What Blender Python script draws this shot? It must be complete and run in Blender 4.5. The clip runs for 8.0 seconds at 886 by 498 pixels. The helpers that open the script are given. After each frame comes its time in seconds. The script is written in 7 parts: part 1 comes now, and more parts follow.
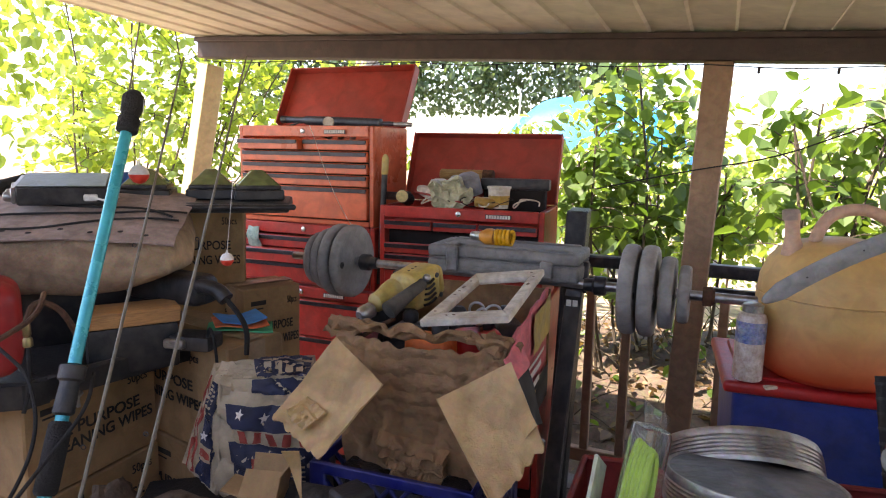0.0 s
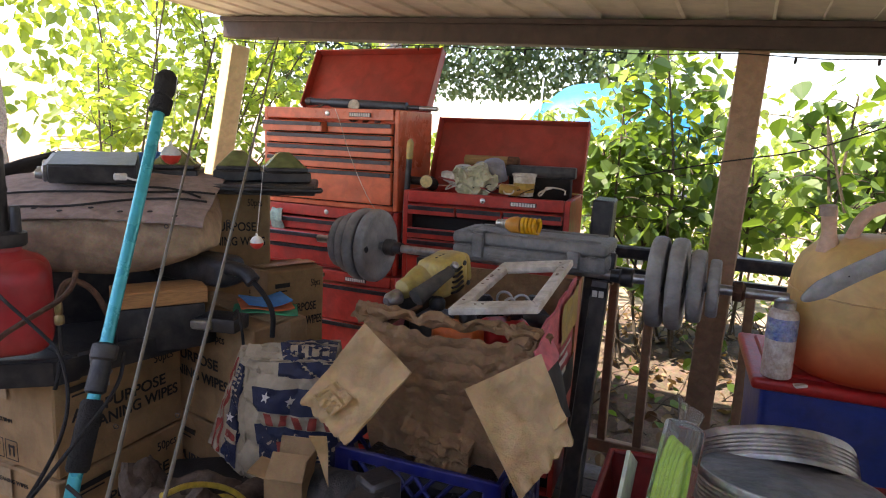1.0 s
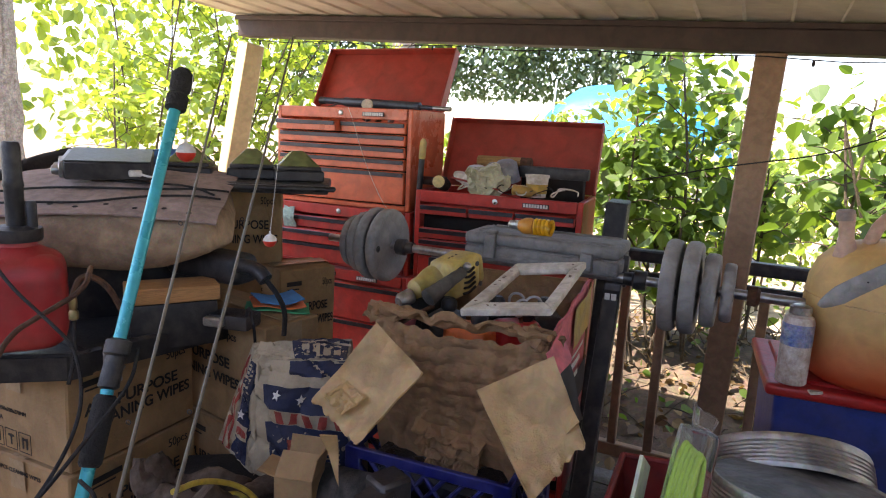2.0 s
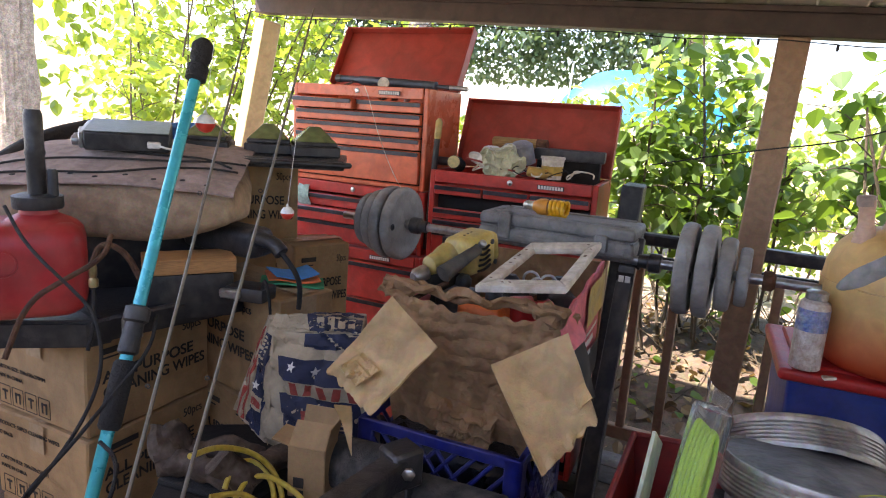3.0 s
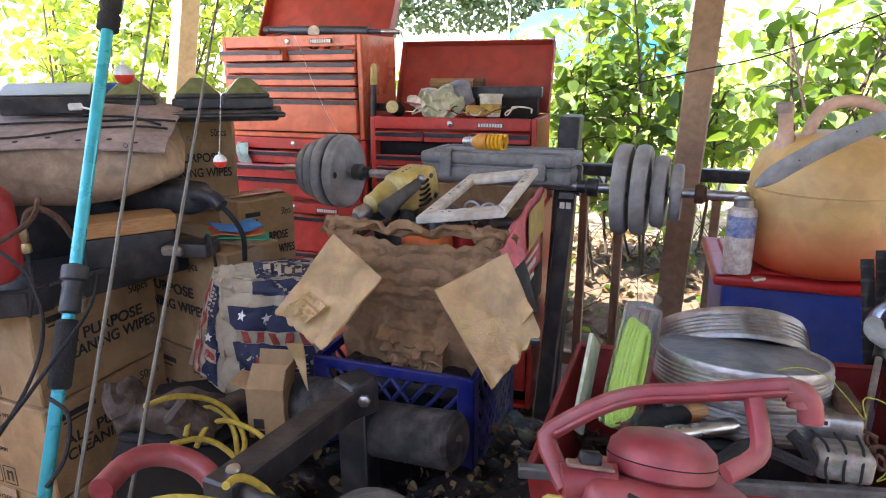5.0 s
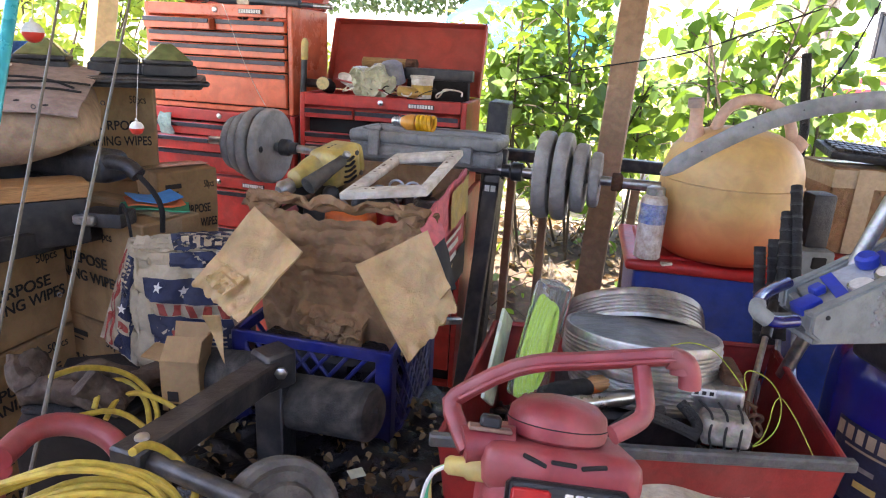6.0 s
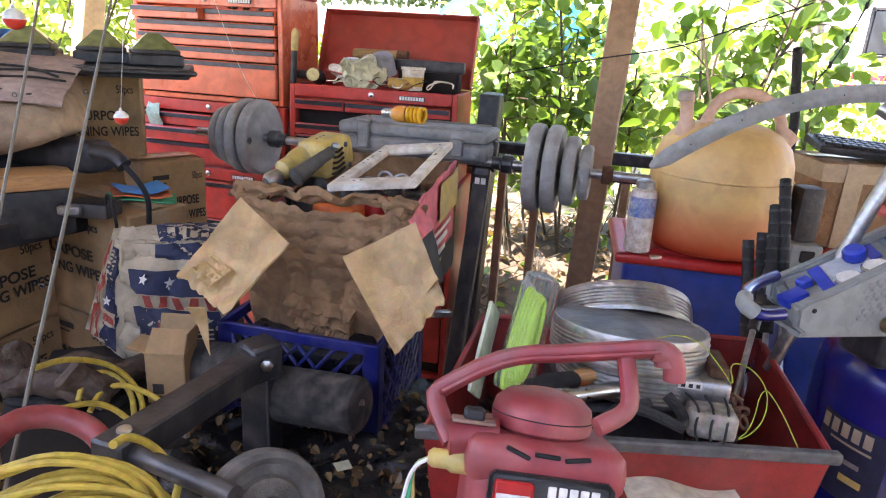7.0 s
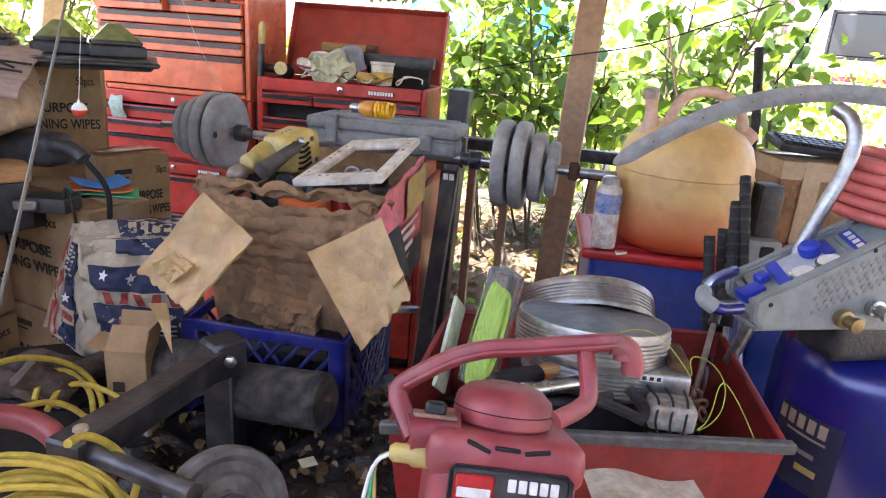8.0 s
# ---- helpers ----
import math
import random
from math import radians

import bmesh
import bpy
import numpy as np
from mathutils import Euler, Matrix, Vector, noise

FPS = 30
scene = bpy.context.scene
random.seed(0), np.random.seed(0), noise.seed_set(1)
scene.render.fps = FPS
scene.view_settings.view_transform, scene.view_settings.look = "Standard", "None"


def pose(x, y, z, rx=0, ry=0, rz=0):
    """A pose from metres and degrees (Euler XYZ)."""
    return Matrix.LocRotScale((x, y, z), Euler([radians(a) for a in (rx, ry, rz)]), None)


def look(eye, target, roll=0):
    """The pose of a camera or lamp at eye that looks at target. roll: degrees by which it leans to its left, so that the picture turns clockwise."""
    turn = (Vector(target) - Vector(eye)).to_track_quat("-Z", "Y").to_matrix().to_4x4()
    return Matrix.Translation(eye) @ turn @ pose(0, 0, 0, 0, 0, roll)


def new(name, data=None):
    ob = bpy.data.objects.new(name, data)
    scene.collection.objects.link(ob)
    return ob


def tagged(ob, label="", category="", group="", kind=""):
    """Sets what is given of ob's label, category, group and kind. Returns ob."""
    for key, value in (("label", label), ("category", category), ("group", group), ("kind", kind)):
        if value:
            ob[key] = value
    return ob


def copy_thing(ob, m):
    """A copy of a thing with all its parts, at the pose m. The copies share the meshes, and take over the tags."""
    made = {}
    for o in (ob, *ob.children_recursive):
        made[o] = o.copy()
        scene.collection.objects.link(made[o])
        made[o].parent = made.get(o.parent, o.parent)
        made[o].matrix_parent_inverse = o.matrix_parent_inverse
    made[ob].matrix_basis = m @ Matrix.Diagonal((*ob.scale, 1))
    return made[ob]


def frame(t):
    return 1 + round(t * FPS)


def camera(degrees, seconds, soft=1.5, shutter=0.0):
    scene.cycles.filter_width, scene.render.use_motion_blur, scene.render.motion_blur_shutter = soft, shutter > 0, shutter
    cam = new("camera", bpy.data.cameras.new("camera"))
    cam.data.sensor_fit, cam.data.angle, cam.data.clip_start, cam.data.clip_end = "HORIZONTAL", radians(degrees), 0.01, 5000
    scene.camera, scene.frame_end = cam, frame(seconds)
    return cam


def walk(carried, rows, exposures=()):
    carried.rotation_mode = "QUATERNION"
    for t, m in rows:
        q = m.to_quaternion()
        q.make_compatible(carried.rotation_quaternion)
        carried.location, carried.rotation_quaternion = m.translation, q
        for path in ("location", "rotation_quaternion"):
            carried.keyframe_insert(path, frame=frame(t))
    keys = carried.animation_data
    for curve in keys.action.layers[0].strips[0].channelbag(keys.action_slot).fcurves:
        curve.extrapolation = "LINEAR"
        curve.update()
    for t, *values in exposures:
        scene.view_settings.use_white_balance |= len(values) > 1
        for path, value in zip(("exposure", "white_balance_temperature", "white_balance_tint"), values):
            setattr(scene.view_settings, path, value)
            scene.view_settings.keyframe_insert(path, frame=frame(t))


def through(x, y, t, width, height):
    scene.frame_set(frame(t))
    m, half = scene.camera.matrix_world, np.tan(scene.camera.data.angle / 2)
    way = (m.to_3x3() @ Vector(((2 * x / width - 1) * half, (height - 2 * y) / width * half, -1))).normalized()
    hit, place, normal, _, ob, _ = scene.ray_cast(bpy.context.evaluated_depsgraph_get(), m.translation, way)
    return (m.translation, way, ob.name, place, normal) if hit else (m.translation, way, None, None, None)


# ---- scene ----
cam = camera(69.4, 8.0, soft=1.1)
PATH = [
    (0, (0.088, 0.015, 1.517), (0.152, 1.99, 1.206), 1.0),
    (0.5, (0.059, 0.002, 1.544), (0.0, 1.976, 1.225), 0.5),
    (1, (0.06, 0.029, 1.521), (0.076, 1.996, 1.161), 2.2),
    (2.5, (0.05, 0.033, 1.519), (0.01, 2.0, 1.158), 3.3),
    (3, (0.046, 0.027, 1.503), (-0.001, 1.984, 1.094), 3.8),
    (3.5, (0.054, 0.024, 1.495), (0.009, 1.967, 1.023), 3.0),
    (4, (0.05, 0.009, 1.495), (0.006, 1.948, 1.01), 2.2),
    (4.5, (0.066, 0.008, 1.474), (0.051, 1.943, 0.967), -0.3),
    (6, (0.099, -0.03, 1.459), (0.398, 1.86, 0.876), 3.1),
    (6.5, (0.112, -0.025, 1.457), (0.417, 1.86, 0.863), 3.1),
    (7, (0.109, -0.026, 1.455), (0.43, 1.855, 0.854), 3.5),
    (7.5, (0.116, -0.032, 1.454), (0.488, 1.84, 0.857), 3.8),
    (8, (0.12, -0.029, 1.455), (0.526, 1.833, 0.848), 4.3),
]
walk(cam, [(t, look(eye, target, roll)) for t, eye, target, roll in PATH], exposures=[(0.0, 2.25, 7200, 24), (0.5, 1.90, 7200, 24), (1.2, 1.94, 7150, 23), (2.5, 2.20, 6950, 23), (4.5, 2.75, 6750, 22), (8.0, 3.08, 6750, 23)])

# ---- light: summer daylight round an open porch ----
world = bpy.data.worlds.new("sky")
scene.world = world
world.use_nodes = True
wn = world.node_tree.nodes
sky = wn.new("ShaderNodeTexSky")
sky.sky_type = 'NISHITA'
sky.sun_disc = False
sky.sun_elevation = radians(60)
sky.sun_rotation = radians(-100)
wn["Background"].inputs["Strength"].default_value = 0.15
world.node_tree.links.new(sky.outputs["Color"], wn["Background"].inputs["Color"])
sun = new("sun", bpy.data.lights.new("sun", 'SUN'))
sun.data.energy = 5.0
sun.data.angle = radians(0.5)
sun.data.color = (1.0, 0.95, 0.86)
sun.matrix_world = look((-3.4, -0.6, 6.0), (0, 0, 0))


# ---- materials ----
def mat(name, color, rough=0.6, metal=0.0, var=0.25, scale=6.0, bump=0.15, fine=90.0, tint=None, spec=0.5, dust=0.0, coat=0.0):
    """Colour varied by broad stains and fine grain, with matching relief and a drift of roughness."""
    m = bpy.data.materials.new(name)
    m.use_nodes = True
    n, l = m.node_tree.nodes, m.node_tree.links
    b = n["Principled BSDF"]
    tc = n.new("ShaderNodeTexCoord")
    big, small = n.new("ShaderNodeTexNoise"), n.new("ShaderNodeTexNoise")
    big.inputs["Scale"].default_value, big.inputs["Detail"].default_value, big.inputs["Roughness"].default_value = scale, 10, 0.66
    small.inputs["Scale"].default_value, small.inputs["Detail"].default_value, small.inputs["Roughness"].default_value = fine, 6, 0.7
    for q in (big, small):
        l.new(tc.outputs["Object"], q.inputs["Vector"])
    ramp = n.new("ShaderNodeValToRGB")
    c2 = tint or tuple(c * (1 - 1.6 * var) for c in color)
    ramp.color_ramp.elements[0].position, ramp.color_ramp.elements[1].position = 0.32, 0.68
    ramp.color_ramp.elements[0].color = (*[max(0.0, c) for c in c2], 1)
    ramp.color_ramp.elements[1].color = (*color, 1)
    l.new(big.outputs["Fac"], ramp.inputs["Fac"])
    mix = n.new("ShaderNodeMix")
    mix.data_type, mix.blend_type = 'RGBA', 'OVERLAY'
    mix.inputs["Factor"].default_value = min(1.0, var * 1.3)
    l.new(ramp.outputs["Color"], mix.inputs["A"])
    l.new(small.outputs["Color"], mix.inputs["B"])
    # worn, dirty patches of a middle size
    worn, wr_, wm_ = n.new("ShaderNodeTexNoise"), n.new("ShaderNodeMapRange"), n.new("ShaderNodeMix")
    worn.inputs["Scale"].default_value, worn.inputs["Detail"].default_value, worn.inputs["Distortion"].default_value = scale * 4.3, 9, 0.6
    l.new(tc.outputs["Object"], worn.inputs["Vector"])
    wr_.inputs["From Min"].default_value, wr_.inputs["From Max"].default_value = 0.38, 0.6
    wr_.inputs["To Min"].default_value, wr_.inputs["To Max"].default_value = 1 - 0.8 * var, 1.06
    l.new(worn.outputs["Fac"], wr_.inputs["Value"])
    wm_.data_type, wm_.blend_type = 'RGBA', 'MULTIPLY'
    wm_.inputs["Factor"].default_value = 1
    l.new(mix.outputs["Result"], wm_.inputs["A"])
    l.new(wr_.outputs["Result"], wm_.inputs["B"])
    last = wm_.outputs["Result"]
    if dust:
        d = n.new("ShaderNodeTexNoise")
        d.inputs["Scale"].default_value, d.inputs["Detail"].default_value = scale * 2.7, 8
        l.new(tc.outputs["Object"], d.inputs["Vector"])
        r2 = n.new("ShaderNodeMapRange")
        r2.inputs["From Min"].default_value, r2.inputs["From Max"].default_value = 0.42, 0.75
        r2.inputs["To Max"].default_value = dust
        l.new(d.outputs["Fac"], r2.inputs["Value"])
        dm = n.new("ShaderNodeMix")
        dm.data_type = 'RGBA'
        dm.inputs["B"].default_value = (0.33, 0.29, 0.24, 1)
        l.new(r2.outputs["Result"], dm.inputs["Factor"])
        l.new(last, dm.inputs["A"])
        last = dm.outputs["Result"]
    l.new(last, b.inputs["Base Color"])
    rr = n.new("ShaderNodeMapRange")
    rr.inputs["To Min"].default_value, rr.inputs["To Max"].default_value = max(0.04, rough - 0.14), min(1.0, rough + 0.14)
    l.new(big.outputs["Fac"], rr.inputs["Value"])
    l.new(rr.outputs["Result"], b.inputs["Roughness"])
    b.inputs["Metallic"].default_value = metal
    b.inputs["Specular IOR Level"].default_value = spec
    b.inputs["Coat Weight"].default_value = coat
    if bump:
        bp = n.new("ShaderNodeBump")
        bp.inputs["Strength"].default_value, bp.inputs["Distance"].default_value = min(1.0, bump * 1.6), 0.006
        hs_ = n.new("ShaderNodeMath")
        hs_.operation = 'ADD'
        l.new(small.outputs["Fac"], hs_.inputs[0])
        l.new(worn.outputs["Fac"], hs_.inputs[1])
        l.new(hs_.outputs[0], bp.inputs["Height"])
        l.new(bp.outputs["Normal"], b.inputs["Normal"])
    return m


def wood(name, color, tint, rough=0.7, stretch=(2, 2, 22), scale=4.0, bump=0.25):
    """Grain drawn out along one axis of the object."""
    m = mat(name, color, rough, 0, 0.25, scale, bump, 40, tint)
    n, l = m.node_tree.nodes, m.node_tree.links
    mp = n.new("ShaderNodeMapping")
    mp.inputs["Scale"].default_value = stretch
    tc = next(q for q in n if q.type == 'TEX_COORD')
    l.new(tc.outputs["Object"], mp.inputs["Vector"])
    for q in n:
        if q.type == 'TEX_NOISE':
            l.new(mp.outputs["Vector"], q.inputs["Vector"])
    return m


def leaf_mat(name, color, tint, through=0.5):
    m = bpy.data.materials.new(name)
    m.use_nodes = True
    n, l = m.node_tree.nodes, m.node_tree.links
    n.remove(n["Principled BSDF"])
    g = n.new("ShaderNodeNewGeometry")
    ramp = n.new("ShaderNodeValToRGB")
    ramp.color_ramp.elements[0].color, ramp.color_ramp.elements[1].color = (*tint, 1), (*color, 1)
    l.new(g.outputs["Random Per Island"], ramp.inputs["Fac"])
    d, t, gl, m1, m2 = (n.new("ShaderNode" + k) for k in ("BsdfDiffuse", "BsdfTranslucent", "BsdfGlossy", "MixShader", "MixShader"))
    gl.inputs["Roughness"].default_value = 0.42
    gain = n.new("ShaderNodeMix")
    gain.data_type, gain.blend_type = 'RGBA', 'MULTIPLY'
    gain.inputs["Factor"].default_value = 1
    gain.inputs["B"].default_value = (1.5, 1.35, 0.6, 1)
    l.new(ramp.outputs["Color"], gain.inputs["A"])
    l.new(ramp.outputs["Color"], d.inputs["Color"])
    l.new(gain.outputs["Result"], t.inputs["Color"])
    m1.inputs[0].default_value, m2.inputs[0].default_value = through, 0.05
    l.new(d.outputs[0], m1.inputs[1]), l.new(t.outputs[0], m1.inputs[2])
    l.new(m1.outputs[0], m2.inputs[1]), l.new(gl.outputs[0], m2.inputs[2])
    l.new(m2.outputs[0], n["Material Output"].inputs[0])
    return m


def clear(name, tint=(0.9, 0.95, 0.9), rough=0.12):
    m = bpy.data.materials.new(name)
    m.use_nodes = True
    b = m.node_tree.nodes["Principled BSDF"]
    b.inputs["Base Color"].default_value = (*tint, 1)
    b.inputs["Transmission Weight"].default_value = 0.95
    b.inputs["Roughness"].default_value = rough
    b.inputs["IOR"].default_value = 1.1
    return m


M_RED = mat("red_enamel", (0.60, 0.05, 0.035), 0.32, 0, 0.22, 5, 0.05, 120, dust=0.1)
M_REDF = mat("faded_red_enamel", (0.80, 0.17, 0.07), 0.3, 0, 0.2, 4, 0.05, 120, dust=0.08)
M_LIDRED = mat("dull_red_lid", (0.44, 0.055, 0.035), 0.5, 0, 0.22, 3, 0.08, 90, dust=0.08)
M_PULL = mat("dark_drawer_pull", (0.055, 0.055, 0.065), 0.35, 0.5, 0.3, 20, 0.1)
M_WHITE = mat("white_lettering", (0.75, 0.73, 0.68), 0.5, 0, 0.12, 30, 0)
M_BLACKP = mat("black_plastic", (0.02, 0.02, 0.023), 0.42, 0, 0.3, 12, 0.2, 150, dust=0.12)
M_BLACKM = mat("black_painted_steel", (0.03, 0.031, 0.036), 0.36, 0.15, 0.3, 9, 0.12, 120, dust=0.2)
M_RUBBER = mat("black_rubber", (0.025, 0.024, 0.024), 0.8, 0, 0.3, 20, 0.5, 200)
M_GREYV = mat("grey_vinyl_plate", (0.34, 0.33, 0.315), 0.55, 0, 0.18, 9, 0.25, 160, dust=0.3)
M_CASE = mat("grey_case_plastic", (0.26, 0.258, 0.25), 0.55, 0, 0.25, 9, 0.35, 180, dust=0.45)
M_STEEL = mat("worn_steel", (0.5, 0.5, 0.5), 0.35, 0.9, 0.25, 14, 0.1, 140)
M_CHROME = mat("dulled_chrome", (0.62, 0.62, 0.6), 0.28, 1.0, 0.2, 10, 0.05, 100, dust=0.1)
M_RIM = mat("brushed_trim_ring", (0.56, 0.55, 0.52), 0.36, 0.85, 0.3, 8, 0.2, 100, dust=0.22)
M_CARD = mat("cardboard", (0.43, 0.275, 0.135), 0.85, 0, 0.16, 5, 0.25, 130)
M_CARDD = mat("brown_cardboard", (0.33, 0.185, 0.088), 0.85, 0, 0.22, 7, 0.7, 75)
M_CARDL = mat("tan_flap_cardboard", (0.60, 0.40, 0.18), 0.4, 0, 0.2, 5, 0.35, 70, tint=(0.36, 0.215, 0.09))
M_INK = mat("black_ink", (0.03, 0.027, 0.025), 0.8, 0, 0.2, 30, 0)
M_TAPE = mat("packing_tape", (0.46, 0.34, 0.21), 0.22, 0, 0.1, 20, 0.1)
M_CRATE = mat("blue_crate_plastic", (0.008, 0.015, 0.17), 0.42, 0, 0.25, 8, 0.1, 120, dust=0.12)
M_BIN = mat("blue_bin_plastic", (0.012, 0.045, 0.27), 0.4, 0, 0.2, 5, 0.1, 80, dust=0.1)
M_BINLID = mat("red_lid_plastic", (0.55, 0.022, 0.02), 0.38, 0, 0.2, 6, 0.08, 90, dust=0.04)
M_TANK = mat("blue_tank_enamel", (0.006, 0.011, 0.17), 0.22, 0.1, 0.2, 4, 0.03, 100, dust=0.02, coat=0.25)
M_SHROUD = mat("grey_shroud_plastic", (0.27, 0.285, 0.27), 0.6, 0, 0.15, 10, 0.25, 180, dust=0.15)
M_BLOWER = mat("dusty_red_plastic", (0.36, 0.05, 0.055), 0.45, 0, 0.22, 6, 0.1, 110, dust=0.26)
M_WAGON = mat("wagon_red_paint", (0.34, 0.022, 0.02), 0.5, 0, 0.28, 5, 0.12, 90, dust=0.08)
M_EDGE = mat("grey_rim_edge", (0.16, 0.155, 0.15), 0.6, 0.2, 0.3, 12, 0.3)
M_GASRED = mat("red_can_plastic", (0.42, 0.018, 0.022), 0.42, 0, 0.15, 6, 0.1, 90, dust=0.12)
M_TEAL = mat("teal_enamel_tube", (0.03, 0.42, 0.48), 0.28, 0.2, 0.12, 9, 0.03)
M_BROWNP = mat("brown_painted_wood", (0.38, 0.24, 0.145), 0.65, 0, 0.2, 6, 0.2, 60)
M_CREAMP = mat("tan_painted_wood", (0.58, 0.47, 0.23), 0.65, 0, 0.15, 6, 0.2, 60)
M_BEAM = mat("dark_brown_beam_paint", (0.075, 0.05, 0.038), 0.65, 0, 0.25, 4, 0.25, 50)
M_SOFFIT = mat("cream_roof_panel", (0.74, 0.70, 0.55), 0.5, 0, 0.12, 2.5, 0.08, 40, dust=0.15)
M_CUSH = mat("brown_suede", (0.47, 0.325, 0.205), 0.9, 0, 0.3, 5, 0.4, 140, tint=(0.15, 0.10, 0.075))
M_CUSHT = mat("mauve_canvas", (0.43, 0.32, 0.28), 0.9, 0, 0.25, 9, 0.4, 160)
M_WOOD = wood("fresh_pine", (0.55, 0.29, 0.11), (0.42, 0.2, 0.07), 0.6, (3, 30, 30), 3)
M_YELLOW = mat("yellow_tool_plastic", (0.58, 0.42, 0.11), 0.5, 0, 0.2, 10, 0.15, 100, dust=0.4)
M_ORANGE = mat("orange_plastic", (0.75, 0.16, 0.03), 0.45, 0, 0.15, 12, 0.1)
M_BULB = mat("amber_bulb_glass", (0.85, 0.42, 0.015), 0.2, 0, 0.1, 20, 0)
M_CORD = mat("yellow_cord", (0.62, 0.46, 0.06), 0.5, 0, 0.2, 18, 0.15, 90, dust=0.12)
M_CREAM = mat("chipped_white_paint", (0.76, 0.72, 0.63), 0.6, 0, 0.15, 14, 0.35, 70, tint=(0.42, 0.34, 0.24))
M_FOAM = mat("dark_foam", (0.055, 0.055, 0.055), 0.95, 0, 0.4, 12, 1.0, 260, dust=0.32)
M_LIME = mat("neon_lime_line", (0.40, 0.64, 0.05), 0.35, 0, 0.1, 30, 0.3, 160)
M_FILM = clear("clear_packaging", (0.98, 1.0, 0.96), 0.06)
# near-black for holes; also stands in for shade in gaps and under things
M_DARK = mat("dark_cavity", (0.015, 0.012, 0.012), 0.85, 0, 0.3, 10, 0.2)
M_HOSE = mat("salmon_hose", (0.60, 0.13, 0.11), 0.45, 0, 0.12, 15, 0.1)
M_PAPERG = mat("green_paper", (0.06, 0.42, 0.20), 0.8, 0, 0.1, 10, 0.1)
M_PAPERB = mat("blue_paper", (0.06, 0.27, 0.62), 0.8, 0, 0.1, 10, 0.1)
M_PAPERO = mat("orange_paper", (0.85, 0.22, 0.08), 0.8, 0, 0.1, 10, 0.1)
M_RUST = mat("rusty_iron", (0.16, 0.075, 0.04), 0.85, 0.2, 0.35, 14, 0.5)
M_BRASS = mat("dull_brass", (0.38, 0.28, 0.14), 0.4, 0.85, 0.25, 18, 0.1)
M_STRIP = mat("grey_trim_strip", (0.30, 0.295, 0.28), 0.5, 0.1, 0.2, 10, 0.2, 80)
M_BAGW = mat("woven_white_sack", (0.50, 0.41, 0.28), 0.6, 0, 0.15, 8, 0.35, 220)
M_BAGN = mat("navy_print_sack", (0.014, 0.022, 0.07), 0.5, 0, 0.25, 10, 0.3, 220)
M_BAGR = mat("red_print_sack", (0.42, 0.06, 0.04), 0.55, 0, 0.2, 10, 0.3, 220)
M_CLOTH = mat("blue_cloth", (0.03, 0.12, 0.30), 0.9, 0, 0.25, 14, 0.4)
M_BARK = mat("grey_bark", (0.42, 0.37, 0.30), 0.95, 0, 0.4, 12, 1.0, 30, tint=(0.17, 0.14, 0.11))
M_STEM = mat("shrub_stem", (0.10, 0.075, 0.045), 0.85, 0, 0.3, 20, 0.4)
M_SOIL = mat("leaf_litter_ground", (0.40, 0.33, 0.24), 0.95, 0, 0.35, 3, 0.8, 35, tint=(0.20, 0.15, 0.10))
# leaf litter darker than M_SOIL; the shade of the shrubs is in its colour
M_BANK = mat("leaf_mould_shade_darkened", (0.17, 0.125, 0.08), 0.95, 0, 0.4, 5, 1.0, 30, tint=(0.06, 0.045, 0.028))
M_TARP = mat("blue_tarp", (0.02, 0.25, 0.62), 0.45, 0, 0.15, 3, 0.2, 60)
M_RVW = mat("white_trailer_skin", (0.78, 0.78, 0.76), 0.4, 0, 0.06, 3, 0.02)
M_RVR = mat("maroon_stripe", (0.35, 0.04, 0.06), 0.4, 0, 0.1, 5, 0)
M_GLASSD = mat("dark_window_glass", (0.02, 0.025, 0.035), 0.08, 0, 0.1, 3, 0)
M_SIDING = mat("pale_unseen_wall_siding", (0.62, 0.59, 0.52), 0.7, 0, 0.12, 3, 0.15)
M_DECK = mat("grey_deck_board", (0.17, 0.14, 0.115), 0.85, 0, 0.3, 8, 0.4, 60)
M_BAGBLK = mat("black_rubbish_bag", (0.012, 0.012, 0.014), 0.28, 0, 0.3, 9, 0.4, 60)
M_DRYLEAF = leaf_mat("dry_leaves", (0.28, 0.20, 0.10), (0.10, 0.06, 0.03), 0.25)
# brighter than plain leaf colour: the sunlit look is put into it
M_LEAFY = leaf_mat("sun_brightened_leaves", (0.32, 0.43, 0.085), (0.13, 0.23, 0.035), 0.6)
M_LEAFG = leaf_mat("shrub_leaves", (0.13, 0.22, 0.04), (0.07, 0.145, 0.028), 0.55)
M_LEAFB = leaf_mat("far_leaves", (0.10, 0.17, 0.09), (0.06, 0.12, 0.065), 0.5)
M_BOBR = mat("red_bobber", (0.65, 0.05, 0.03), 0.3, 0, 0.08, 20, 0)
M_JUGNECK = mat("jug_neck_plastic", (0.60, 0.38, 0.27), 0.5, 0, 0.15, 12, 0.1)
M_PINK = mat("pink_label", (0.70, 0.16, 0.18), 0.6, 0, 0.2, 12, 0.1)
M_BLUEK = mat("blue_knob_plastic", (0.02, 0.05, 0.42), 0.35, 0, 0.1, 20, 0)


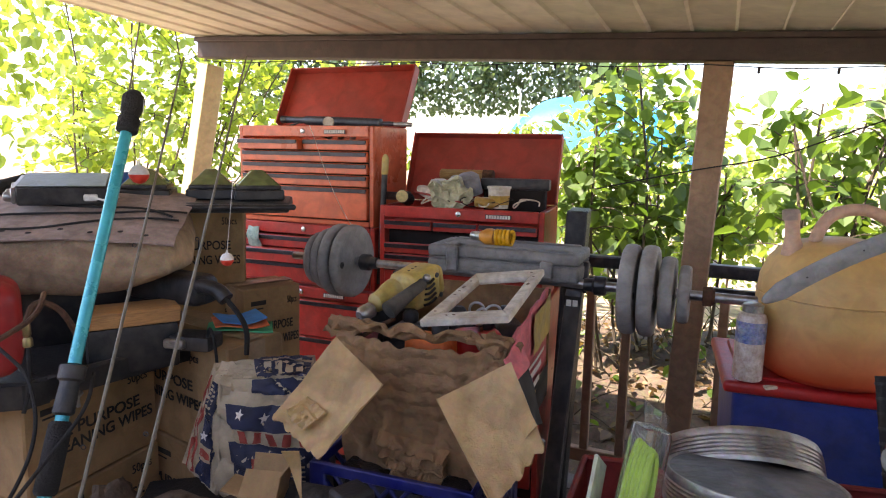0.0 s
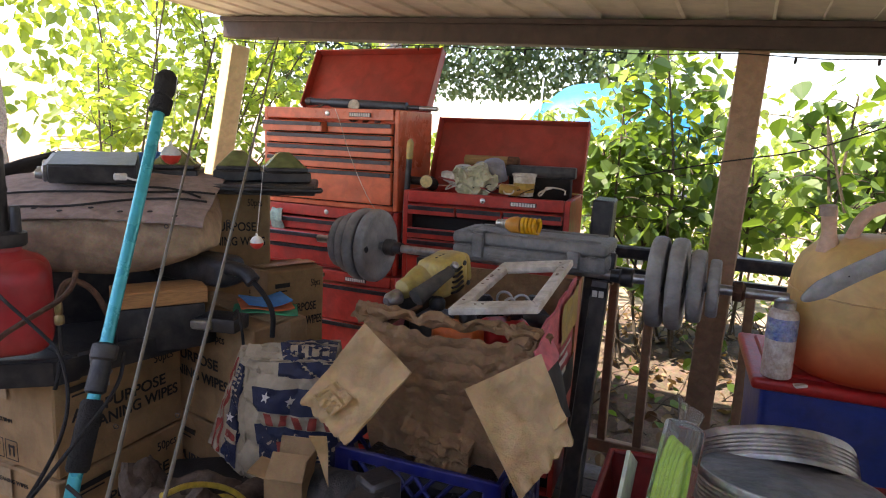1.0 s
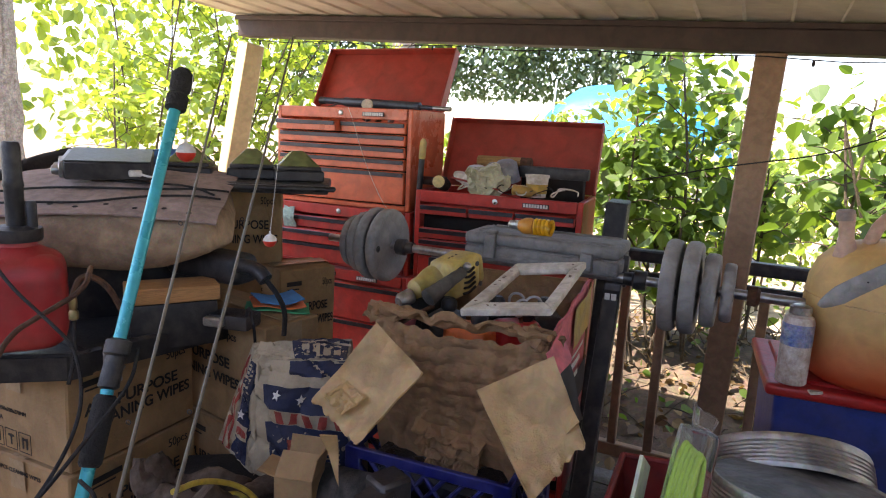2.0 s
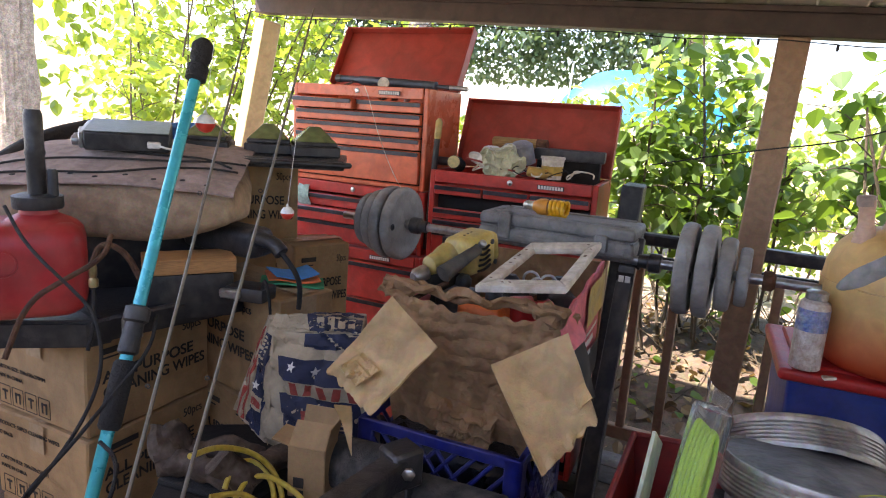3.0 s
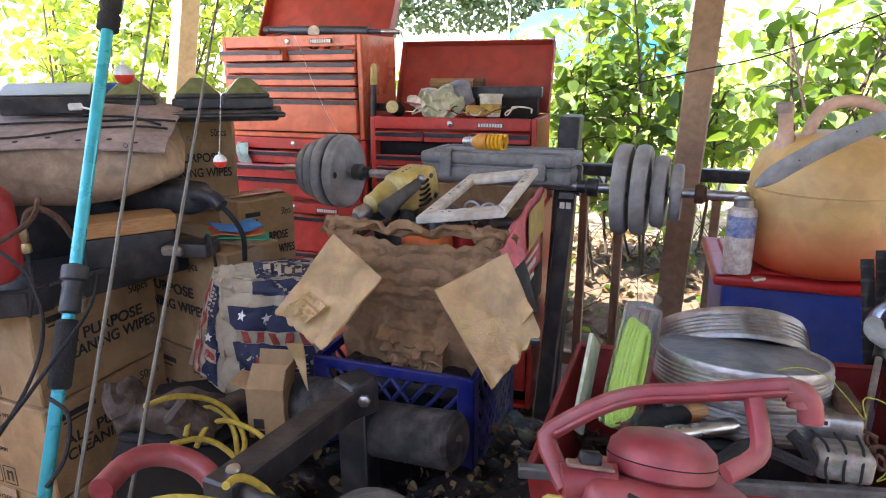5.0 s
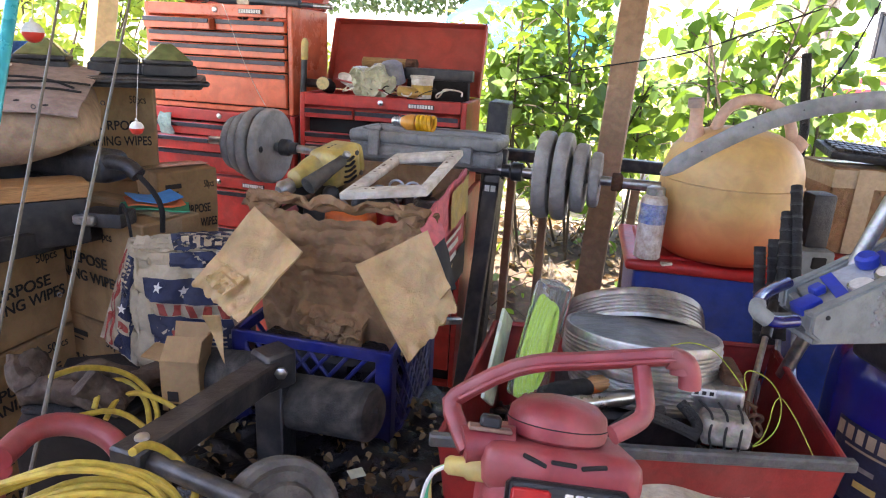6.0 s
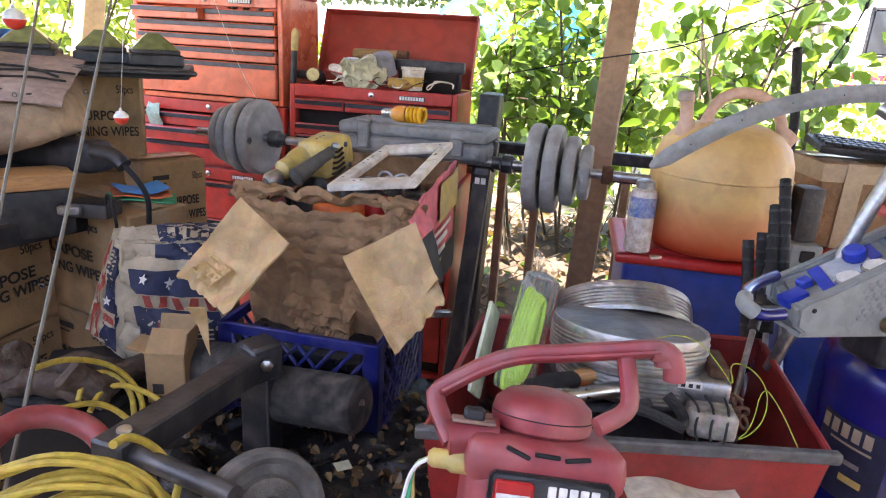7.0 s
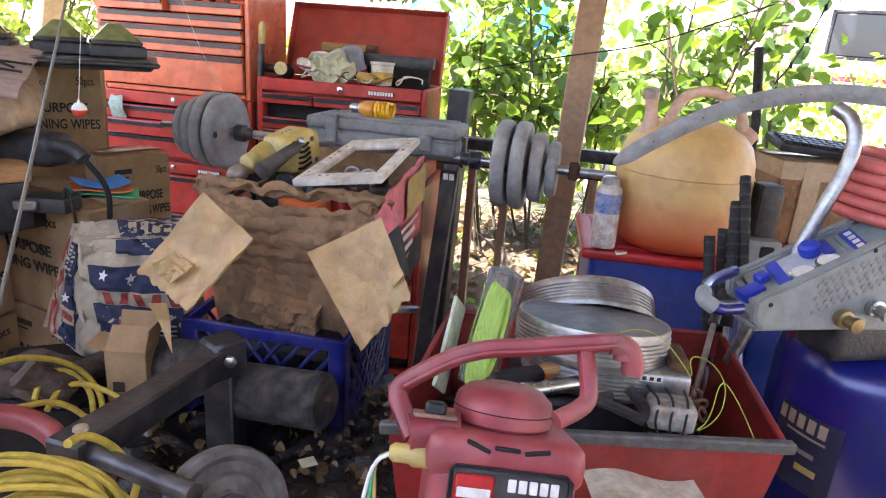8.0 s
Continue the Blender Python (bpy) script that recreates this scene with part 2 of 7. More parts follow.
def jug_mat():
    """Sun-yellowed plastic, turning red-orange towards the base."""
    m = mat("sunned_jug_plastic", (0.66, 0.41, 0.15), 0.5, 0, 0.12, 5, 0.1, 60, dust=0.08)
    n, l = m.node_tree.nodes, m.node_tree.links
    b = n["Principled BSDF"]
    old = b.inputs["Base Color"].links[0].from_socket
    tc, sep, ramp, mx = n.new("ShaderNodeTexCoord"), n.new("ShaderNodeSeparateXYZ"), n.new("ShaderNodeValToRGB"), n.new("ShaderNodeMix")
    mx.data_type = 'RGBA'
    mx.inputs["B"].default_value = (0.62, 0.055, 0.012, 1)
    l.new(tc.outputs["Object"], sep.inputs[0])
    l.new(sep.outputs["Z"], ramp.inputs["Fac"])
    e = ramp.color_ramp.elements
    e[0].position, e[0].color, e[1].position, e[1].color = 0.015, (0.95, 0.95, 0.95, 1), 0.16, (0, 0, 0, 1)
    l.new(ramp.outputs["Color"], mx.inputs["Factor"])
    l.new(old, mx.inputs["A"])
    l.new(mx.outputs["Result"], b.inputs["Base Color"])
    b.inputs["Subsurface Weight"].default_value = 0.15
    b.inputs["Subsurface Radius"].default_value = (0.05, 0.03, 0.015)
    return m


M_JUG = jug_mat()


# ---- mesh helpers ----
def smooth(me, angle=40):
    me.shade_smooth()
    me.set_sharp_from_angle(angle=radians(angle))


def part(name, bm, material, parent=None, label="", soft=True):
    me = bpy.data.meshes.new(name)
    if isinstance(bm, tuple):
        me.from_pydata(*bm)
    else:
        bm.to_mesh(me)
        bm.free()
    me.materials.append(material)
    if soft:
        smooth(me)
    ob = new(name, me)
    if parent:
        ob.parent = parent
    if label:
        ob["label"] = label
    return ob


def thing(name, m, label, category, group="", kind=""):
    ob = new(name)
    ob.empty_display_size = 0.05
    ob.matrix_world = m
    return tagged(ob, label, category, group, kind)


def box(sx, sy, sz, at=(0, 0, 0), bevel=0.0, m=None, seg=1, taper=(1, 1)):
    """A box that stands on at, centred in x and y; taper scales its foot."""
    bm = bmesh.new()
    bmesh.ops.create_cube(bm, size=1)
    for v in bm.verts:
        low = v.co.z < 0
        v.co = Vector((v.co.x * sx * (taper[0] if low else 1), v.co.y * sy * (taper[1] if low else 1), (v.co.z + 0.5) * sz))
    if bevel:
        bmesh.ops.bevel(bm, geom=bm.edges[:], offset=bevel, segments=seg, affect='EDGES', profile=0.6)
    bmesh.ops.transform(bm, matrix=Matrix.Translation(at) @ (m or Matrix()), verts=bm.verts)
    return bm


def lathe(profile, n=28, at=(0, 0, 0), m=None, cap=True):
    """Turns (radius, height) pairs round z."""
    bm = bmesh.new()
    rings = [[bm.verts.new((r * math.cos(2 * math.pi * k / n), r * math.sin(2 * math.pi * k / n), z)) for k in range(n)] for r, z in profile]
    for a, b in zip(rings, rings[1:]):
        for k in range(n):
            bm.faces.new((a[k], a[(k + 1) % n], b[(k + 1) % n], b[k]))
    if cap:
        bm.faces.new(rings[0][::-1]), bm.faces.new(rings[-1])
    bmesh.ops.recalc_face_normals(bm, faces=bm.faces)
    bmesh.ops.transform(bm, matrix=Matrix.Translation(at) @ (m or Matrix()), verts=bm.verts)
    return bm


def tube(points, r, n=8, loops=1, taper=1.0, flat=None, tip=0):
    """A round bar along a smoothed line of points; loops: how often the line is smoothed; flat: (width, height) for a strap."""
    p = [Vector(q) for q in points]
    for _ in range(loops):
        q = [p[0]]
        for a, b in zip(p, p[1:]):
            q += [a.lerp(b, 0.25), a.lerp(b, 0.75)]
        p = q + [p[-1]]
    bm, rings, side = bmesh.new(), [], None
    for k, c in enumerate(p):
        d = (p[min(k + 1, len(p) - 1)] - p[max(k - 1, 0)]).normalized()
        if side is None:
            side = d.orthogonal().normalized() if not flat else d.cross(Vector((0, 0, 1))).normalized()
        side = (side - d * side.dot(d)).normalized()
        up = d.cross(side)
        rr = r * (1 + (taper - 1) * k / (len(p) - 1))
        w, h = flat or (rr, rr)
        if tip and k < tip:
            h = h * (0.15 + 0.85 * k / tip)
        rings.append([bm.verts.new(c + side * w * math.cos(2 * math.pi * j / n) + up * h * math.sin(2 * math.pi * j / n)) for j in range(n)])
    for a, b in zip(rings, rings[1:]):
        for j in range(n):
            bm.faces.new((a[j], a[(j + 1) % n], b[(j + 1) % n], b[j]))
    bm.faces.new(rings[0][::-1]), bm.faces.new(rings[-1])
    bmesh.ops.recalc_face_normals(bm, faces=bm.faces)
    return bm


def joined(*many):
    """Several bmeshes as one."""
    out = bmesh.new()
    for b in many:
        me = bpy.data.meshes.new("tmp")
        b.to_mesh(me)
        b.free()
        out.from_mesh(me)
        bpy.data.meshes.remove(me)
    return out


def sheet(nx, ny, fn, thick=0.0):
    """A grid (u, v from 0 to 1) laid out by fn(u, v) -> point, given thickness along its normals."""
    bm = bmesh.new()
    g = [[bm.verts.new(fn(i / nx, j / ny)) for i in range(nx + 1)] for j in range(ny + 1)]
    for j in range(ny):
        for i in range(nx):
            bm.faces.new((g[j][i], g[j][i + 1], g[j + 1][i + 1], g[j + 1][i]))
    bm.normal_update()
    if thick:
        bmesh.ops.solidify(bm, geom=bm.faces[:], thickness=thick)
    return bm


def crumple(bm, amount, scale, seed=0):
    bm.normal_update()
    for v in bm.verts:
        v.co += noise.noise_vector(v.co * scale + Vector((seed, seed * 1.7, 0))) * amount
    return bm


def words(text, size, m, material, parent, name="lettering", width=None, bold=0.0, shear=0.0):
    """Raised lettering in the built-in font, its foot line from the origin of m along x."""
    c = bpy.data.curves.new(name, 'FONT')
    c.body, c.size, c.extrude, c.offset, c.shear = text, size, 0.0006, bold, shear
    tmp = bpy.data.objects.new(name, c)
    me = bpy.data.meshes.new_from_object(tmp)
    bpy.data.objects.remove(tmp)
    if width:
        xs = [v.co.x for v in me.vertices]
        k = width / max(1e-6, max(xs) - min(xs))
        for v in me.vertices:
            v.co.x *= k
    me.materials.clear()
    me.materials.append(material)
    ob = new(name, me)
    ob.parent, ob.matrix_local = parent, m
    return ob


def leaves(n, where, size, seed, droop=0.5, fold=0.25, wide=1.25):
    """Leaf blades as verts and faces; where(rng) gives a place, each leaf is an ovate blade folded along its midrib."""
    rng = np.random.default_rng(seed)
    verts, faces = [], []
    outline = [(0, 0), (0.26, 0.2), (0.33, 0.45), (0.2, 0.78), (0, 1.0), (-0.2, 0.78), (-0.33, 0.45), (-0.26, 0.2)]
    for _ in range(n):
        c = Vector(where(rng))
        s = size * rng.uniform(0.45, 1.3)
        m = Euler((rng.normal(-0.3, 0.55) - droop, rng.normal(0, 0.5), rng.uniform(0, 6.283))).to_matrix()
        k = len(verts)
        for x, y in outline:
            verts.append(c + m @ Vector((x * s * wide, y * s, abs(x) * s * fold - 0.18 * s * y * y)))
        faces += [(k, k + 1, k + 2, k + 3, k + 4), (k, k + 4, k + 5, k + 6, k + 7)]
    return verts, [], faces


def facing(origin, degrees):
    """A frame that stands upright at origin, turned about z."""
    return pose(*origin, 0, 0, degrees)


# ---- the porch: posts, beam, roof panels, rail, deck, unseen wall that shapes the light ----
ROW = -25.5
PORCH = pose(1.14, 2.50, 0, 0, 0, ROW)
TOP = 1.858
ROOF = PORCH @ pose(0, 0, TOP, 0, 2.5) @ pose(0, 0, -TOP)


def set_in(ob, m=None):
    ob.matrix_world = PORCH @ (m or Matrix())
    return ob


ground = part("ground", sheet(60, 60, lambda u, v: Vector(((u - 0.5) * 300 * abs(2 * u - 1) ** 1.5, (v - 0.5) * 300 * abs(2 * v - 1) ** 1.5 + 6, 0)) + Vector((0, 0, 0.06 * noise.noise(Vector((u * 9, v * 9, 0))) - 0.1))), M_SOIL)
tagged(ground, "bare earth with dry leaf litter, in dappled sun", "ground", kind="structure")

deck = thing("floor", PORCH, "grey weathered deck boards under the clutter", "floor", kind="structure")
for k in range(51):
    part("plank", box(7.4, 0.135, 0.03, (0.4, -7.05 + k * 0.141, 0.02), 0.003), M_DECK, deck)

# unseen wall, added behind the camera to hold back and shape fill light
wall = thing("wall_light_block_back", PORCH, "unseen pale sided wall added behind the camera to shape the light", "wall", kind="structure")
part("wall_core", box(3.3, 0.15, 1.5, (-1.0, -3.35, 0.05)), M_SIDING, wall)
for k in range(9):
    part("siding_board", box(3.3, 0.02, 0.15, (-1.0, -3.265, 0.06 + k * 0.152), 0.004, pose(0, 0, 0, -4)), M_SIDING, wall)


def roof_panels():
    """Lapped pans that run out over the beam, each with a raised seam."""
    prof, out = [], []
    x = -2.48
    while x < 4.2:
        prof += [(x, 0.0), (x + 0.010, 0.008), (x + 0.026, 0.008), (x + 0.15, 0.001)]
        x += 0.152
    v = [Vector((a, y, TOP + 0.102 + b + (-0.03 * y))) for y in (0.12, -2.98) for a, b in prof]
    v += [Vector((a, y, TOP + 0.16 + (-0.03 * y))) for y in (0.12, -2.98) for a, b in prof]
    n = len(prof)
    f = []
    for k in range(n - 1):
        f += [(k, k + 1, n + k + 1, n + k), (2 * n + k, 3 * n + k, 3 * n + k + 1, 2 * n + k + 1), (k, 2 * n + k, 2 * n + k + 1, k + 1), (n + k, n + k + 1, 3 * n + k + 1, 3 * n + k)]
    f += [(0, n, 3 * n, 2 * n), (n - 1, 3 * n - 1, 4 * n - 1, 2 * n - 1)]
    return v, [], f


ceiling = part("ceiling", roof_panels(), M_SOFFIT, soft=False)
ceiling.matrix_world = ROOF
tagged(ceiling, "cream ribbed metal porch roof panels, slightly stained", "ceiling", kind="structure")

beam = thing("beam", ROOF, "dark brown painted timber beam under the roof edge", "beam", kind="structure")
part("header", box(6.72, 0.09, 0.095, (0.89, 0, TOP), 0.004), M_BEAM, beam)
part("trim", box(6.72, 0.02, 0.022, (0.89, -0.058, TOP + 0.078), 0.003), M_BEAM, beam)

post_r = thing("post", PORCH @ pose(0, 0, 0.05, 0, 2.0), "brown painted square timber porch post in shade", "post", "porch posts", "structure")
part("shaft", box(0.105, 0.105, TOP - 0.054, (0, 0, 0), 0.006), M_BROWNP, post_r)
LPX = -2.50
post_l = thing("post", Matrix.Translation((-1.384, 3.576, 0.05)) @ pose(0, 0, 0, 0, 10.1) @ pose(0, 0, 0, 0, 0, -47.5), "tan painted timber corner post leaning under the beam", "post", "porch posts", "structure")
part("shaft", box(0.105, 0.105, TOP + 0.055, (0, 0, 0), 0.006), M_CREAMP, post_l)

# unseen walls added behind and to the left, to darken the low clutter
parapet = thing("wall_light_block_low", PORCH, "unseen plain boarded walls added round the porch to block light", "wall", kind="structure")
part("boards", box(3.6, 0.08, 1.72, (2.45, -3.40, 0.05), 0.005), M_SIDING, parapet)
part("side_wall", box(0.08, 1.9, 1.22, (-2.58, -2.32, 0.05), 0.005), M_SIDING, parapet)
part("boards", box(0.08, 0.75, 1.06, (-2.58, -0.99, 0.05), 0.005), M_SIDING, parapet)

rail = thing("railing", PORCH, "brown porch railing with a dark top rail", "railing", kind="structure")
for x0, x1 in ((LPX + 0.06, -0.055), (0.055, 2.6)):
    part("top_rail", box(x1 - x0, 0.06, 0.05, ((x0 + x1) / 2, 0, 1.035), 0.008), M_BLACKM, rail)
    part("second_rail", box(x1 - x0, 0.035, 0.03, ((x0 + x1) / 2, 0, 0.962), 0.005), M_BLACKM, rail)
    part("bottom_rail", box(x1 - x0, 0.04, 0.06, ((x0 + x1) / 2, 0, 0.16), 0.005), M_BROWNP, rail)
    x = x0 + 0.1
    while x < x1 - 0.03:
        part("baluster", box(0.036, 0.036, 0.745, (x, 0, 0.217), 0.004), M_BROWNP, rail)
        x += 0.152

# ---- outside: trees, shrubs, tarp, trailer ----


def trunk(m, height, r, label, bend=0.05):
    t = thing("tree", m, label, "tree")
    bm = bmesh.new()
    n, rows = 72, 80
    rings = []
    for j in range(rows + 1):
        z = height * j / rows
        flare = 1 + 0.45 * math.exp(-z * 2.2) - 0.25 * j / rows
        ring = []
        for k in range(n):
            a = 2 * math.pi * k / n
            ridge = noise.noise(Vector((math.cos(a) * 5, math.sin(a) * 5, z * 0.9))) * 0.12 + abs(noise.noise(Vector((math.cos(a) * 11, math.sin(a) * 11, z * 1.6)))) * 0.22
            q = r * flare * (1 + ridge)
            ring.append(bm.verts.new((q * math.cos(a) + bend * z * 0.3, q * math.sin(a), z)))
        rings.append(ring)
    for a, b in zip(rings, rings[1:]):
        for k in range(n):
            bm.faces.new((a[k], a[(k + 1) % n], b[(k + 1) % n], b[k]))
    part("trunk", bm, M_BARK, t)
    for k in range(5):
        a = k * 2.4
        part("limb", tube([(0, 0, height * 0.8), (math.cos(a) * 1.2, math.sin(a) * 1.2, height + 0.6), (math.cos(a) * 2.6, math.sin(a) * 2.6, height + 1.5)], r * 0.35, 8, 2, 0.3), M_BARK, t)
    return t


def shrub(name, m, label, blobs, size, count, seed, material, stems=7, category="shrub", spread=0.5):
    """Stems that fork into twigs, with leaves gathered in clumps along them; blobs: (x, y, z, radius)."""
    s = thing(name, m, label, category)
    rng = np.random.default_rng(seed)
    bms, tips = [], []
    for k in range(stems):
        b = blobs[k % len(blobs)]
        foot = Vector((b[0] * 0.4 + rng.normal(0, 0.12), b[1] * 0.6 + rng.normal(0, 0.12), 0))
        end = Vector((b[0] + rng.normal(0, b[3] * 0.5), b[1] + rng.normal(0, b[3] * 0.4), b[2] + rng.uniform(0, b[3])))
        mid = foot.lerp(end, 0.5) + Vector((rng.normal(0, 0.12), rng.normal(0, 0.12), 0.1))
        bms.append(tube([foot, mid, end], 0.011 + 0.004 * rng.random(), 6, 2, 0.35))
        for _ in range(7):
            q = foot.lerp(mid, 1).lerp(end, rng.random())
            d = Vector((rng.normal(0, 1), rng.normal(0, 0.8), rng.uniform(-0.2, 0.9))).normalized() * b[3] * rng.uniform(0.5, 1.0)
            bms.append(tube([q, q + d * 0.5 + Vector((0, 0, 0.04)), q + d], 0.0045, 5, 1, 0.4))
            tips += [q + d * f for f in (0.35, 0.5, 0.65, 0.8, 0.9, 1.0)]
    part("stemwork", joined(*bms), M_STEM, s)
    total = sum(b[3] ** 2 for b in blobs)

    def where(r):
        if r.random() < 0.55:
            t = tips[r.integers(len(tips))]
            return t + Vector(r.normal(0, size * 0.45, 3))
        b = blobs[r.choice(len(blobs), p=[q[3] ** 2 / total for q in blobs])]
        d = r.normal(0, 1, 3)
        d *= b[3] * r.random() ** 0.4 / np.linalg.norm(d)
        return Vector((b[0] + d[0], b[1] + d[1] * spread, b[2] + d[2]))

    ob = part("leaves", leaves(count, where, size, seed, 0.2, 0.22, 1.2), material, s, soft=False)
    ob["kind"] = "stuff"
    return s


trunk(pose(-6.35, 9.0, -0.1), 7.0, 0.30, "thick grey-brown tree trunk with furrowed bark")
trunk(pose(-0.95, 11.5, -0.1), 7.0, 0.22, "slim grey tree trunk among the leaves")
trunk(pose(6.9, 9.2, -0.1), 7.0, 0.30, "pale sunlit tree trunk beyond the rail")
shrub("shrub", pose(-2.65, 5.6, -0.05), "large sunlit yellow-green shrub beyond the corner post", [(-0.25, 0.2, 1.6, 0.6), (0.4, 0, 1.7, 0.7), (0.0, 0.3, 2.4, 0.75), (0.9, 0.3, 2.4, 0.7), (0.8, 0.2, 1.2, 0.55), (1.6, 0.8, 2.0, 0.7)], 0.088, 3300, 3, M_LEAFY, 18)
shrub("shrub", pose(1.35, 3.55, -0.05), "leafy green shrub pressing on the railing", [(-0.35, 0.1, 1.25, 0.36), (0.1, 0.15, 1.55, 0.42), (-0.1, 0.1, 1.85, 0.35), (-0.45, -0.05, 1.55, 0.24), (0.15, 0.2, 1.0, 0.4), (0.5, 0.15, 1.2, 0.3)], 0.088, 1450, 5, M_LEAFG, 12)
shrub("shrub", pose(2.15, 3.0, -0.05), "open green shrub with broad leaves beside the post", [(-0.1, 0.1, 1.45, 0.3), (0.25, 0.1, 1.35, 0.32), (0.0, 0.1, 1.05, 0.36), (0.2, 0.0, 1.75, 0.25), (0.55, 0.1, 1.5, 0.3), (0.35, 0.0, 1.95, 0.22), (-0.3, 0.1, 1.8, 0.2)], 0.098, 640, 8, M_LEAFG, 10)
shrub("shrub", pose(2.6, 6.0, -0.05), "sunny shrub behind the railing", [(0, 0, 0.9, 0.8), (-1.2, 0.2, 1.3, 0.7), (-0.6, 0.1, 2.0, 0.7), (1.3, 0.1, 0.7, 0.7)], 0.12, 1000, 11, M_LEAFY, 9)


def far_trees(m, w, d, h0, h1, n, size, seed, label, material, foot=0.0):
    def where(r):
        u = r.random()
        top = h0 + (h1 - h0) * (0.55 + 0.45 * noise.noise(Vector((u * 6, seed, 0))))
        z = foot + r.random() ** 0.8 * (top - foot)
        bulge = 0.6 * noise.noise(Vector((u * 14, z * 0.9, seed)))
        return Vector(((u - 0.5) * w, d * (bulge + r.normal(0, 0.25)), z))
    ob = part("far_trees", leaves(n, where, size, seed), material, soft=False)
    ob.matrix_world = m
    return tagged(ob, label, "trees", kind="stuff")


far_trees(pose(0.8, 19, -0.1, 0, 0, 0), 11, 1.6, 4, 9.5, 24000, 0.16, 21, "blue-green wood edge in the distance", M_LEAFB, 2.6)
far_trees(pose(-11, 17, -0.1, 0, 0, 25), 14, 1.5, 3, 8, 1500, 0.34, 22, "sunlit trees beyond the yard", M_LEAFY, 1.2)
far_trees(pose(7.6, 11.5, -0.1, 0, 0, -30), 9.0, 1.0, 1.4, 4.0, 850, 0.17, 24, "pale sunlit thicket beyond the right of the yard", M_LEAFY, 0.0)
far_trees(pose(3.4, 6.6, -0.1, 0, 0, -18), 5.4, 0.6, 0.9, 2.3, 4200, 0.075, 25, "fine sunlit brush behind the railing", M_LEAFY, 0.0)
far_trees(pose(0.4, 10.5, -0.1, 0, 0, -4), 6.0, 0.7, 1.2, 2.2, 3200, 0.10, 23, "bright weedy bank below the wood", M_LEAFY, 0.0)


def tarp():
    t = thing("tarp_heap", pose(2.35, 9.2, -0.1, 0, 0, -8), "blue tarpaulin sheet draped over a heap", "tarpaulin")
    def drape(u, v):
        x, y = (u - 0.5) * 2.6, (v - 0.5) * 2.2
        z = 2.35 * math.exp(-(x * 0.62) ** 4 - (y * 0.7) ** 4) + 0.12 * noise.noise(Vector((x * 2, y * 2, 1))) + 0.35 * x * 0.4
        return Vector((x, y, max(0.02, z)))
    part("tarpaulin", sheet(40, 40, drape, 0.004), M_TARP, t)
    for k in range(3):
        part("rope", tube([(-1.0 + k * 0.8, -1.15, 0.05), (-0.95 + k * 0.8, -0.9, 1.3), (-0.9 + k * 0.8, -0.4, 2.38)], 0.012, 6, 2), M_WHITE, t)
    return t


tarp()


def trailer():
    t = thing("trailer", pose(11.2, 9.6, 0, 0, 0, -38), "white camping trailer with maroon stripes", "trailer")
    part("body", box(6.0, 2.2, 2.4, (0, 0, 0.45), 0.12, None, 3), M_RVW, t)
    for z, h in ((1.05, 0.20), (1.34, 0.09)):
        part("stripe", box(5.7, 0.01, h, (0, -1.105, z)), M_RVR, t)
    for x in (-1.7, 0.5):
        w = part("window", box(0.9, 0.03, 0.7, (x, -1.11, 1.75), 0.02), M_GLASSD, t)
        part("window_frame", joined(box(1.0, 0.03, 0.05, (x, -1.115, 1.70), 0.01), box(1.0, 0.03, 0.05, (x, -1.115, 2.45), 0.01), box(0.05, 0.03, 0.8, (x - 0.475, -1.115, 1.7), 0.01), box(0.05, 0.03, 0.8, (x + 0.475, -1.115, 1.7), 0.01)), M_BLACKM, w)
    for x in (-0.4, 0.4):
        part("wheel", lathe([(0.2, -0.1), (0.33, -0.1), (0.35, -0.05), (0.35, 0.05), (0.33, 0.1), (0.2, 0.1)], 24, (x, -0.95, 0.35), pose(0, 0, 0, 90)), M_RUBBER, t)


trailer()


def litter(name, area, n, size, seed, label, z=0.0, lift=0.03):
    x0, x1, y0, y1 = area
    def where(r):
        return Vector((r.uniform(x0, x1), r.uniform(y0, y1), z + r.random() * lift))
    ob = set_in(part(name, leaves(n, where, size, seed, 0.0, 0.3), M_DRYLEAF, soft=False))
    return tagged(ob, label, "leaf litter", kind="stuff")


